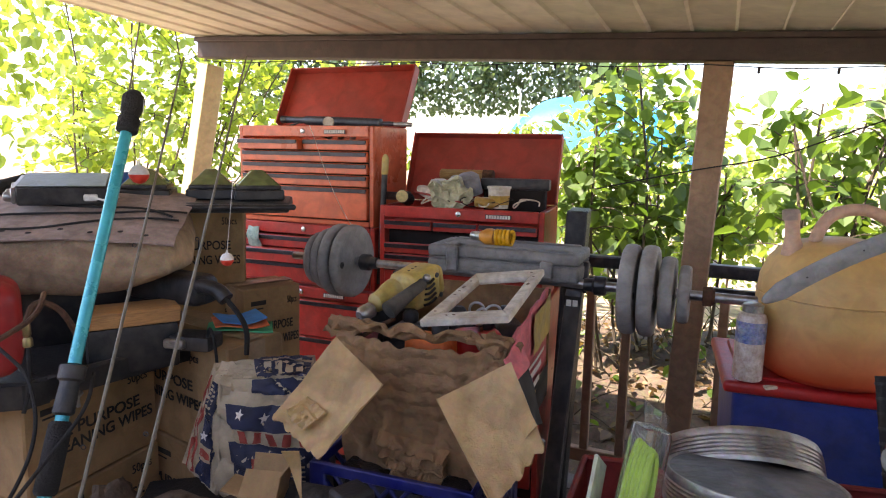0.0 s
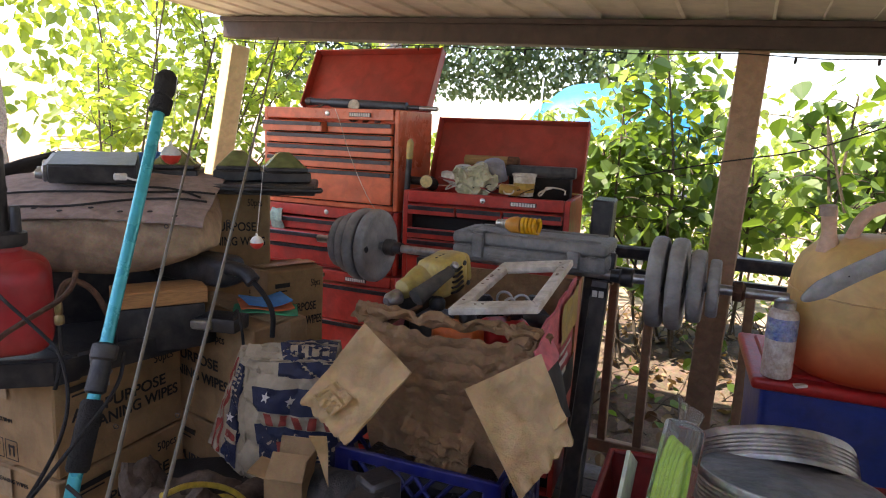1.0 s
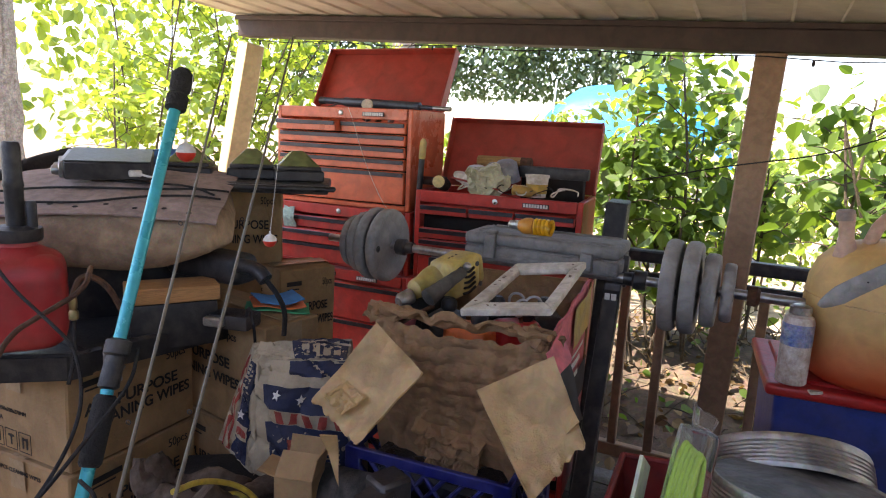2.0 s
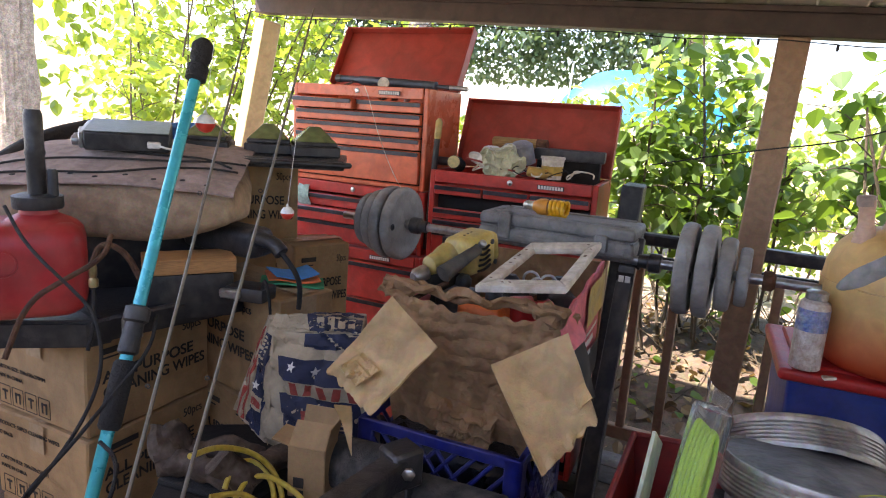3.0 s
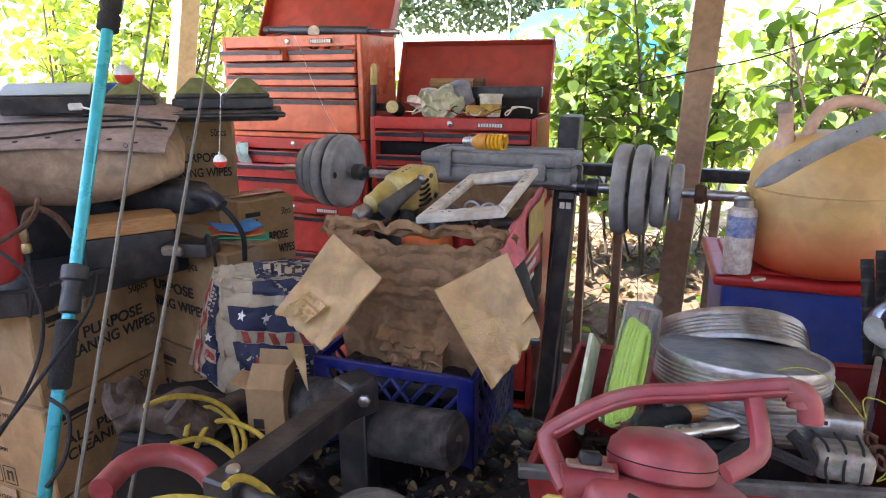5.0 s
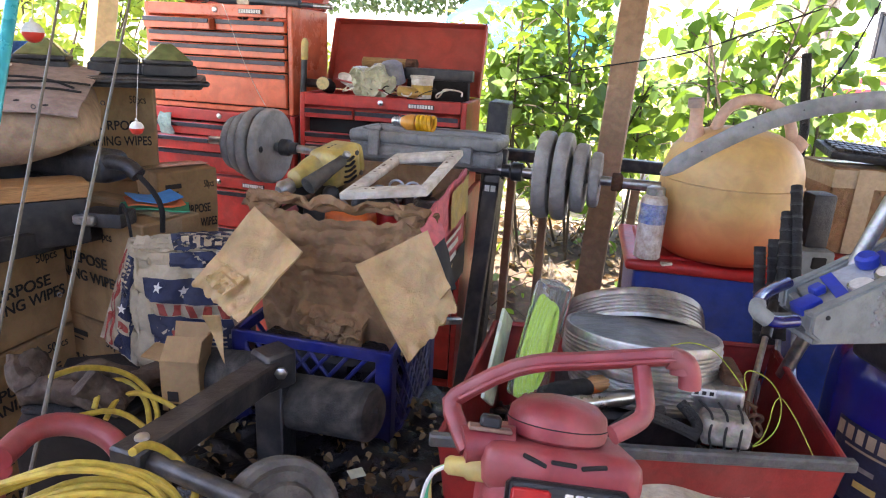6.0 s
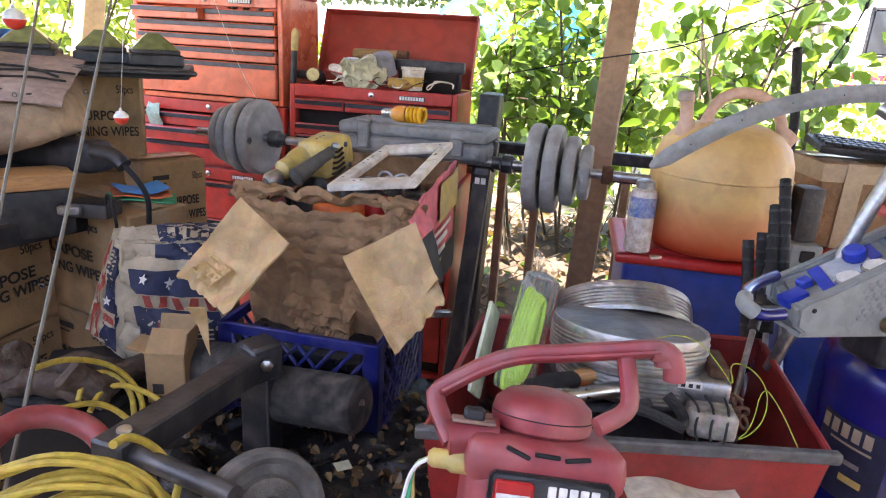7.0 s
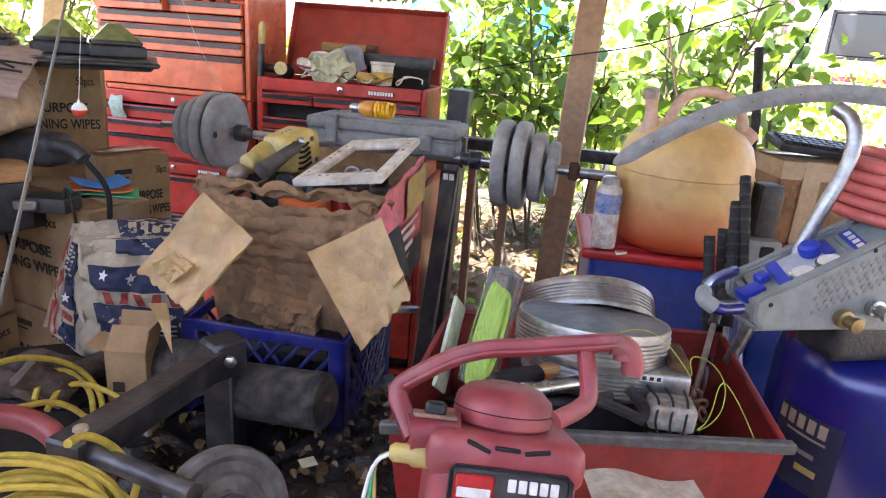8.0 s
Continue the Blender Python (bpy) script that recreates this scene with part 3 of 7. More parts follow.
def bank():
    """Earth bank outside the rail, strewn with sticks and dry leaves."""
    def lay(u, v):
        x, y = -3.0 + u * 6.5, 0.15 + v * 2.2
        return Vector((x, y, 0.42 * math.sin(min(1, v * 1.6) * 1.57) * (1 if v < 0.7 else 1 - (v - 0.7) * 3.3) + 0.05 * noise.noise(Vector((x * 3, y * 3, 0))) - 0.06))
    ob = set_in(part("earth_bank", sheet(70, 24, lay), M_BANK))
    tagged(ob, "earth bank strewn with leaf litter beside the deck", "ground", kind="structure")
    rng = np.random.default_rng(4)
    for name, n, s, mt, lab in (("leaf_litter", 2600, 0.06, M_DRYLEAF, "dry brown leaves lying on the bank"), ("ground_plants", 620, 0.062, M_LEAFG, "low green weeds growing through the litter")):
        def where(r):
            u, v = r.random(), r.random() * 0.8
            return lay(u, v) + Vector((0, 0, 0.015 + (0.30 * r.random() ** 1.5 if n < 900 else 0.03 * r.random())))
        o = set_in(part(name, leaves(n, where, s, n, 0.1, 0.3), mt, soft=False))
        tagged(o, lab, "plants", kind="stuff")
    twigs = []
    for k in range(520):
        p = lay(rng.random(), rng.random() * 0.7)
        d = Vector((rng.normal(0, 0.2), rng.normal(0, 0.15), rng.uniform(0, 0.30)))
        twigs.append(tube([p, p + d * 0.5 + Vector((0, 0, 0.03)), p + d], 0.004, 5, 1, 0.5))
    o = set_in(part("dead_twigs", joined(*twigs), M_STEM))
    tagged(o, "tangle of dead twigs on the bank", "twigs", kind="stuff")


bank()


# ---- tool chests ----
def drawer(parent, x, w, z, h, out=0.0, material=M_REDF):
    d = part("drawer", box(w - 0.006, 0.02 + out, h - 0.005, (x, 0.006 - out / 2 - 0.008, z), 0.003), material, parent)
    part("drawer_pull", joined(box(w - 0.012, 0.014, 0.011, (x, -0.012 - out, z + h - 0.019), 0.003), box(w - 0.012, 0.004, 0.016, (x, -0.018 - out, z + h - 0.024), 0.001)), M_PULL, d)


def badge(parent, x, z, w=0.10, y=-0.014):
    b = part("badge", box(w, 0.004, 0.017, (x, y, z), 0.001), M_PULL, parent)
    step = w / 9.5
    for k in range(9):
        part("badge_bar", box(step * 0.74, 0.002, 0.013, (x - w / 2 + step * (k + 0.75), y - 0.003, z + 0.002)), M_WHITE, b)


def tool_chest(name, m, label, w, h, d, rows, lid, red, group="tool chests"):
    """rows, from the top: (height, list of drawer widths as shares, which one is out and by how much)."""
    c = thing(name, m, label, "tool chest", group)
    t = 0.022
    for x in (-1, 1):
        part("side_panel", box(t, d, h, (x * (w / 2 - t / 2), d / 2, 0), 0.004), red, c)
    part("bottom_panel", box(w - 2 * t, d - 0.012, 0.012, (0, d / 2 + 0.006, 0)), red, c)
    part("back_panel", box(w - 2 * t, 0.01, h - 0.001, (0, d - 0.006, 0)), red, c)
    part("top_rail", box(w - 2 * t, 0.016, 0.045, (0, 0.004, h - 0.045), 0.003), red, c)
    part("foot_rail", box(w - 2 * t, 0.014, 0.02, (0, 0.008, 0), 0.003), red, c)
    part("tray_floor", box(w - 2 * t - 0.002, d - 0.03, 0.006, (0, d / 2, h - 0.07)), red, c)
    # dark board behind the drawers, its colour standing in for shade in the gaps
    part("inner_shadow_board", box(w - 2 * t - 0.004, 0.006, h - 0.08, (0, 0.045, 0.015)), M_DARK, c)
    z = h - 0.05
    for rh, shares, out in rows:
        z -= rh
        if not shares:
            continue
        x = -w / 2 + t
        for k, s in enumerate(shares):
            ww = (w - 2 * t) * s
            drawer(c, x + ww / 2, ww, z, rh, out if k == 0 else 0.0, red)
            x += ww
    badge(c, w * 0.24, h - 0.033)
    part("lock", lathe([(0.009, 0), (0.011, 0.004), (0.008, 0.006)], 14, (0.0, -0.004, h - 0.022), pose(0, 0, 0, 90)), M_CHROME, c)
    if lid:
        tilt, e, hh = lid
        part("lid", joined(box(w, hh, 0.006, (0, -hh / 2 + hh, 0.0), 0.002, None), box(0.008, hh, 0.045, (-w / 2 + 0.004, hh / 2, 0.006), 0.002), box(0.008, hh, 0.045, (w / 2 - 0.004, hh / 2, 0.006), 0.002), box(w - 0.018, 0.008, 0.04, (0, hh - 0.004, 0.006), 0.002)), M_LIDRED, c).matrix_local = pose(0, d - 0.012, h, 90 - tilt)
    return c


def at_front(p, q, z):
    """Frame whose x runs from p to q, standing at their middle at height z."""
    d = Vector(q) - Vector(p)
    c = (Vector(p) + Vector(q)) / 2
    return pose(c.x, c.y, z, 0, 0, math.degrees(math.atan2(d.y, d.x)))


A_L, A_R = (-0.713, 2.857, 1.620), (-0.110, 2.592, 1.574)
MA = at_front(A_L, A_R, 0)
AW = (Vector(A_R).xy - Vector(A_L).xy).length
a_top = tool_chest("tool_chest", MA @ pose(0, 0, 1.195), "faded red top tool chest with its lid open", AW, 0.405, 0.31,
                   [(0.048, (0.5, 0.5), 0.03), (0.048, (1,), 0), (0.048, (1,), 0), (0.05, (1,), 0), (0.135, (1,), 0)], (28, 0, 0.30), M_REDF)
a_mid = tool_chest("tool_chest", MA @ pose(0, -0.005, 0.93), "red middle tool chest stacked under the top chest", AW + 0.012, 0.262, 0.32,
                   [(0.055, (1,), 0), (0.06, (1,), 0.035), (0.085, (1,), 0)], None, M_RED)
a_base = tool_chest("tool_cabinet", MA @ pose(0, -0.03, 0.13), "red rolling tool cabinet at the foot of the stack", AW + 0.03, 0.797, 0.42,
                    [(0.16, (1,), 0), (0.16, (1,), 0), (0.35, (1,), 0)], None, M_RED)
for x in (-0.28, 0.28):
    for y in (0.05, 0.36):
        part("castor", lathe([(0.03, -0.012), (0.04, -0.012), (0.04, 0.012), (0.03, 0.012)], 16, (x, y, -0.04), pose(0, 0, 0, 0, 90)), M_RUBBER, a_base)

B_L, B_R = (-0.085, 2.569, 1.306), (0.535, 2.343, 1.291)
MB = at_front(B_L, B_R, 0)
BW = (Vector(B_R) - Vector(B_L)).length
b_top = tool_chest("tool_chest", MB @ pose(0, 0, 0.935), "red top tool chest with open lid and a heaped tray", BW, 0.355, 0.33,
                   [(0.042, (0.33, 0.3, 0.37), 0.0), (0.05, (), 0), (0.045, (1,), 0), (0.045, (1,), 0), (0.11, (1,), 0)], (22, 0, 0.30), M_RED)
b_base = tool_chest("tool_cabinet", MB @ pose(0, -0.03, 0.13), "dark red rolling tool cabinet under the chest", BW + 0.03, 0.803, 0.44,
                    [(0.16, (1,), 0), (0.16, (1,), 0), (0.35, (1,), 0)], None, M_RED)
for x in (-0.28, 0.28):
    for y in (0.05, 0.36):
        part("castor", lathe([(0.03, -0.012), (0.04, -0.012), (0.04, 0.012), (0.03, 0.012)], 16, (x, y, -0.04), pose(0, 0, 0, 0, 90)), M_RUBBER, b_base)


# ---- cartons of wipes ----
def carton(m, label, w=0.30, d=0.30, h=0.285, print_front=True, print_side=False, shift=0.0):
    """A taped shipping carton; its printed front faces -y, its small-print side -x."""
    c = thing("carton", m, label, "carton", "cartons of wipes")
    bm = box(w, d, h, (0, 0, 0), 0.004)
    bmesh.ops.subdivide_edges(bm, edges=bm.edges[:], cuts=5, use_grid_fill=True)
    crumple(bm, 0.004, 7, m.translation.x * 9)
    part("body", bm, M_CARD, c)
    part("flap_seam", box(w * 0.98, 0.003, 0.0012, (0, 0, h + 0.0035)), M_CARDD, c)
    part("tape_strip", joined(box(w * 1.0, 0.05, 0.001, (0, 0, h + 0.005)), box(0.001, 0.05, 0.07, (-w / 2 - 0.0045, 0, h - 0.07)), box(0.001, 0.05, 0.07, (w / 2 + 0.0045, 0, h - 0.07))), M_TAPE, c)
    y = -d / 2 - 0.0055
    if print_front:
        f = lambda x, z: pose(x + shift, y, z, 90)
        words("ALL PURPOSE", 0.038, f(-w * 0.40, h * 0.53), M_INK, c, width=w * 0.74, bold=0.0006)
        words("CLEANING WIPES", 0.038, f(-w * 0.40, h * 0.37), M_INK, c, width=w * 0.84, bold=0.0006)
        words("50pcs", 0.032, f(w * 0.24, h * 0.80), M_INK, c, width=w * 0.17)
        part("maker_mark", joined(box(w * 0.26, 0.0008, 0.014, (-w * 0.27, y, h * 0.82)), box(w * 0.2, 0.0008, 0.004, (-w * 0.29, y, h * 0.775))), M_INK, c)
    if print_side:
        g = lambda yy, z: pose(-w / 2 - 0.0055, yy, z, 90, 0, -90)
        words("PRODUCT: 50PCS CLEANING WIPES", 0.014, g(d * 0.42, h * 0.86), M_INK, c)
        words("42 BAGS", 0.014, g(d * 0.42, h * 0.74), M_INK, c)
        words("CARTON SIZE: 350x320x270MM", 0.013, g(d * 0.42, h * 0.46), M_INK, c)
        words("MADE IN CHINA", 0.013, g(d * 0.42, h * 0.36), M_INK, c)
        for k in range(4):
            yy = d * 0.40 - 0.048 * k - 0.02
            fr = part("handling_mark", joined(*[box(0.0008, 0.04, 0.0015, (-w / 2 - 0.0055, yy, h * 0.07 + q)) for q in (0, 0.046)], *[box(0.0008, 0.0015, 0.046, (-w / 2 - 0.0055, yy + q, h * 0.07)) for q in (-0.02, 0.02)],
                                             *[box(0.0008, 0.005, 0.026, (-w / 2 - 0.0055, yy + q, h * 0.07 + 0.01)) for q in ((-0.007, 0.007) if k % 2 else (0.0,))], box(0.0008, 0.02, 0.005, (-w / 2 - 0.0055, yy, h * 0.07 + 0.03))), M_INK, c)
            fr["kind"] = "stuff"
    return c


def carton_by(p, q, z, label, w, d=0.30, h=0.285, right=True, **more):
    """Front face on the line from p to q, its end flush with q (or p)."""
    p, q = Vector(p).xy, Vector(q).xy
    u = (q - p).normalized()
    c = (q - u * w / 2 if right else p + u * w / 2) + Vector((-u.y, u.x)) * d / 2
    return carton(pose(c.x, c.y, z, 0, 0, math.degrees(math.atan2(u.y, u.x))), label, w, d, h, **more)


D0, D1 = (-0.734, 1.291, 0.981), (-0.595, 1.608, 0.999)
DW = (Vector(D1).xy - Vector(D0).xy).length
for k, lab in enumerate(("taped brown carton of cleaning wipes in a stack", "taped brown carton of cleaning wipes under another", "brown carton of cleaning wipes low in a stack", "brown carton at the foot of the stack")):
    carton_by(D0, D1, 0.052 + 0.2335 * (3 - k), lab, DW + 0.006 * (k % 2), 0.34, 0.2285, print_side=True)
# second row, in the shade behind
E0, E1 = (-0.547, 1.600, 0.990), (-0.367, 1.465, 1.025)
for k, lab in enumerate(("taped carton in shade with papers lying on it", "brown carton in shade below another", "brown carton low in the shaded stack")):
    carton_by(E0, E1, 0.762 - 0.29 * k, lab, 0.38, 0.17, 0.285, shift=-0.07)
# far column
for k, lab in enumerate(("brown carton of cleaning wipes high in the stack", "brown carton of wipes in the far stack", "brown carton of wipes in the far stack")):
    carton_by((-0.718, 1.952, 1.297), (-0.470, 2.018, 1.307), 1.045 - 0.288 * k, lab, 0.255)
for k, lab in enumerate(("brown carton of wipes with a dusty bare top", "brown carton of wipes low beside the cabinet")):
    carton_by((-0.486, 1.870, 1.067), (-0.303, 2.031, 1.075), 0.80 - 0.288 * k, lab, 0.19, 0.15)
V = Vector


def along(p, q):
    """Frame at p whose x axis points to q, z as upright as it can be."""
    d = (V(q) - V(p)).normalized()
    y = V((0, 0, 1)).cross(d).normalized()
    z = d.cross(y)
    m = Matrix((d, y, z)).transposed().to_4x4()
    return Matrix.Translation(p) @ m


TURNX = pose(0, 0, 0, 0, 90)

# ---- the weight bench, its barbell, pads and frame ----
BL, BR = V((-0.137, 2.100, 1.162)), V((0.645, 1.722, 1.141))
BR.z = BL.z = 1.145
bar_m = along(BL, BR)
SPAN = (BR - BL).length


def plate(parent_m, x, dia, th, hole=True):
    p = thing("weight_plate", parent_m @ pose(x, 0, 0, 0, 90), "grey vinyl weight plate on the barbell, dusty", "weight plate", "barbell plates")
    r = dia / 2
    part("disc", lathe([(0.016, -th / 2), (r * 0.45, -th / 2), (r * 0.5, -th * 0.36), (r * 0.8, -th * 0.36), (r * 0.86, -th / 2), (r * 0.93, -th / 2), (r * 0.975, -th * 0.4), (r, -th * 0.16), (r, th * 0.16), (r * 0.975, th * 0.4), (r * 0.93, th / 2),
                         (r * 0.86, th / 2), (r * 0.8, th * 0.42), (r * 0.5, th * 0.42), (r * 0.45, th / 2), (0.016, th / 2)], 48), M_GREYV, p)
    if hole:
        part("filler_plug", lathe([(0.002, 0), (0.009, 0), (0.011, 0.003), (0.008, 0.004), (0.006, 0.001)], 14, (0.0, -r * 0.72, th / 2 - 0.003)), M_BLACKP, p)
        part("filler_plug", lathe([(0.002, 0), (0.009, 0), (0.011, 0.003), (0.008, 0.004), (0.006, 0.001)], 14, (0.0, 0.0, 0), pose(r - 0.003, 0, 0, 0, 90)), M_BLACKP, p)


barbell = thing("barbell", bar_m, "steel barbell bar resting across the bench", "barbell")
part("bar", lathe([(0.0125, -0.24), (0.0135, -0.235), (0.0135, SPAN + 0.36), (0.0125, SPAN + 0.365)], 16, (0, 0, 0), TURNX), M_STEEL, barbell)
for x, s in ((0.03, 1), (SPAN - 0.05, -1)):
    part("collar", joined(lathe([(0.024, 0), (0.027, 0.004), (0.027, 0.03), (0.02, 0.036), (0.018, 0.06)], 20, (x, 0, 0), pose(0, 0, 0, 0, 90 * s))), M_BLACKM, barbell)
part("collar", lathe([(0.024, 0), (0.026, 0.004), (0.026, 0.022), (0.018, 0.03)], 20, (SPAN + 0.20, 0, 0), TURNX), M_RUST, barbell)
x = 0.01
for dia, th in ((0.24, 0.034), (0.24, 0.034), (0.205, 0.03), (0.175, 0.026)):
    plate(bar_m, x - th / 2, dia, th)
    x -= th + 0.010
x = SPAN - 0.005
for dia, th in ((0.248, 0.04), (0.248, 0.04), (0.195, 0.036), (0.155, 0.028)):
    plate(bar_m, x + th / 2, dia, th)
    x += th + 0.010

bench = thing("weight_bench", Matrix(), "black steel weight bench frame with foam leg pads", "weight bench")


def strut(p, q, w, h, name="strut", material=M_BLACKM, parent=None, label=""):
    m = along(p, q)
    L = (V(q) - V(p)).length
    b = box(L, w, h, (L / 2, 0, -h / 2), 0.004)
    bmesh.ops.transform(b, matrix=m, verts=b.verts)
    return part(name, b, material, parent or bench, label)


def upright(p, q, w, d, parent):
    """A square tube from p up to q."""
    ax = (V(q) - V(p))
    z = ax.normalized()
    xx = V((math.cos(radians(ROW)), math.sin(radians(ROW)), 0))
    y = z.cross(xx).normalized()
    xx = y.cross(z)
    m = Matrix.Translation(p) @ Matrix((xx, y, z)).transposed().to_4x4()
    b = box(w, d, ax.length, (0, 0, 0), 0.003)
    bmesh.ops.transform(b, matrix=m, verts=b.verts)
    return part("upright", b, M_BLACKM, parent)


U_T, U_B = V((0.526, 1.797, 1.121)), V((0.451, 1.632, 0.662))
U_B = U_T + (U_B - U_T) * ((U_T.z - 0.055) / (U_T.z - U_B.z))
up = upright(U_B, U_T, 0.046, 0.03, bench)
cap_m = Matrix.Translation(U_T) @ pose(0, 0, 0, 0, 0, ROW)
b = box(0.047, 0.003, 0.05, (0, -0.028, -0.062), 0.0)
bmesh.ops.transform(b, matrix=cap_m, verts=b.verts)
lab = part("maker_label", b, M_DARK, up)
b = joined(box(0.014, 0.002, 0.018, (-0.009, -0.031, -0.04)), box(0.014, 0.002, 0.018, (0.009, -0.031, -0.04)))
bmesh.ops.transform(b, matrix=cap_m, verts=b.verts)
part("label_mark", b, M_WHITE, lab)
b = box(0.047, 0.003, 0.006, (0, -0.0285, -0.072))
bmesh.ops.transform(b, matrix=cap_m, verts=b.verts)
part("label_stripe", b, M_BINLID, lab)
upright(V((0.550, 1.835, 1.106)), V((0.561, 1.856, 1.193)), 0.04, 0.03, bench)
strut((0.533, 1.791, 1.139), (0.617, 1.785, 1.150), 0.03, 0.022, "cradle")
upright(V((BL.x + 0.16, BL.y + 0.02, 0.055)), V((BL.x + 0.16, BL.y - 0.05, BL.z - 0.02)), 0.045, 0.05, bench)
strut((0.355, 1.645, 0.725), (0.435, 1.694, 0.706), 0.02, 0.02, "crossbar", M_STEEL)
# the front leg of the bench with its pads
K = V((-0.025, 1.009, 0.918))
N_ = V((-0.177, 0.706, 0.940))
strut(K, N_, 0.048, 0.048, "arm")
for s_, nm in ((V((0, 0, 0.03)), "hinge_bracket"),):
    b = box(0.062, 0.055, 0.07, (0, 0, -0.035), 0.006)
    bmesh.ops.transform(b, matrix=Matrix.Translation(K + V((0, 0, 0.002))) @ pose(0, 0, 0, 0, 0, 40), verts=b.verts)
    part(nm, b, M_BLACKM, bench)
part("bolt", lathe([(0.011, 0), (0.011, 0.006), (0.004, 0.01)], 6, (-0.008, 0.967, 0.931), pose(0, 0, 0, 90)), M_CHROME, bench)
upright(V((K.x, K.y + 0.01, 0.055)), K + V((0, 0.01, -0.02)), 0.055, 0.05, bench)
part("bolt_head", lathe([(0.010, 0), (0.009, 0.004), (0.003, 0.006)], 12, N_ + (K - N_).normalized() * 0.035 + V((0, 0, 0.024))), M_CHROME, bench)
F1, F2 = V((0.000, 1.041, 0.835)), V((0.150, 0.951, 0.857))
for a, c in ((F1, F2), (V((-0.180, 1.165, 0.831)), V((-0.041, 1.069, 0.861)))):
    m = along(a, c)
    L = (c - a).length
    part("foam_pad", (lambda q: (bmesh.ops.transform(q, matrix=m @ TURNX, verts=q.verts), q)[1])(lathe([(0.012, 0), (0.043, 0.001), (0.05, 0.008), (0.05, L - 0.008), (0.043, L - 0.001), (0.012, L)], 28)), M_FOAM, bench)
part("pad_rod", tube([V((-0.180, 1.165, 0.831)), V((0.150, 0.951, 0.857))], 0.012, 10, 0), M_STEEL, bench)
# lower chrome handle and the loose plate on the frame
part("handle_tube", tube([N_ + (K - N_).normalized() * 0.03, V((-0.005, 0.608, 0.954))], 0.0128, 14, 0), M_BLACKM, bench, "glossy black round tube")
strut(V((-0.177, 0.706, 0.940)), V((N_.x, N_.y, 0.06)), 0.045, 0.045, "front_leg")
lp = thing("weight_plate", Matrix.Translation((0.017, 0.682, 0.867)) @ pose(0, 0, 0, 62, 0, 30), "grey vinyl weight plate leaning on the bench frame", "weight plate", "barbell plates")
part("disc", lathe([(0.016, -0.018), (0.05, -0.02), (0.055, -0.012), (0.066, -0.012), (0.07, -0.02), (0.078, -0.018), (0.082, -0.008), (0.082, 0.008), (0.078, 0.018), (0.07, 0.02), (0.062, 0.012), (0.05, 0.012), (0.045, 0.02), (0.016, 0.02)], 48), mat("dark_vinyl_plate", (0.115, 0.11, 0.10), 0.6, 0, 0.3, 14, 0.4, 120, dust=0.3), lp)
part("hub", lathe([(0.010, 0.019), (0.024, 0.019), (0.024, 0.026), (0.012, 0.028)], 24), M_BLACKM, lp)


# ---- grey power-tool case and the amber lamp bulb on it ----
def tool_case():
    p, q = V((0.102, 1.938, 1.192)), V((0.523, 1.750, 1.184))
    p.z = q.z = 1.145
    m = along(p, q)
    L = (q - p).length
    c = thing("tool_case", m, "long dusty grey plastic tool case on the barbell", "tool case")
    part("shell", joined(box(L, 0.19, 0.045, (L / 2, 0.095, 0.0), 0.014, None, 3), box(L * 0.985, 0.18, 0.004, (L / 2, 0.095, 0.045)), box(L * 0.6, 0.008, 0.012, (L * 0.55, -0.002, 0.015), 0.003)), M_CASE, c)
    part("lid", joined(box(L, 0.19, 0.036, (L / 2, 0.095, 0.049), 0.014, None, 3), box(L * 0.86, 0.012, 0.008, (L * 0.52, 0.03, 0.083), 0.003), box(L * 0.86, 0.012, 0.008, (L * 0.52, 0.16, 0.083), 0.003), box(0.012, 0.12, 0.008, (L * 0.08, 0.095, 0.083), 0.003)), M_CASE, c)
    part("latch", joined(box(0.036, 0.014, 0.075, (0.085, -0.006, 0.012), 0.004), box(0.034, 0.03, 0.012, (0.085, 0.008, 0.084), 0.004)), M_CASE, c)
    part("latch", joined(box(0.036, 0.014, 0.05, (L - 0.09, -0.006, 0.012), 0.004)), M_CASE, c)
    # bulb
    bm_ = m @ pose(L * 0.33, 0.055, 0.112, 0, 0, -4) @ TURNX
    lamp = thing("lamp_bulb", bm_, "amber spiral lamp bulb lying on the grey case", "bulb")
    part("screw_base", lathe([(0.004, -0.035), (0.010, -0.032), (0.0135, -0.026), (0.0125, -0.022), (0.0145, -0.018), (0.0125, -0.014), (0.0145, -0.010), (0.0125, -0.006), (0.0145, -0.002), (0.0145, 0.002)], 18), M_CHROME, lamp)
    part("ballast", lathe([(0.0145, 0.0), (0.017, 0.004), (0.024, 0.018), (0.026, 0.035), (0.022, 0.045)], 20), mat("ballast_amber", (0.72, 0.30, 0.04), 0.4, 0, 0.1, 12, 0), lamp)
    turns = [(0.021 * math.cos(a * 0.5), 0.021 * math.sin(a * 0.5), 0.047 + 0.0009 * a * 1.05) for a in range(0, 58)]
    part("spiral_tube", tube(turns, 0.0058, 8, 0), M_BULB, lamp)


tool_case()


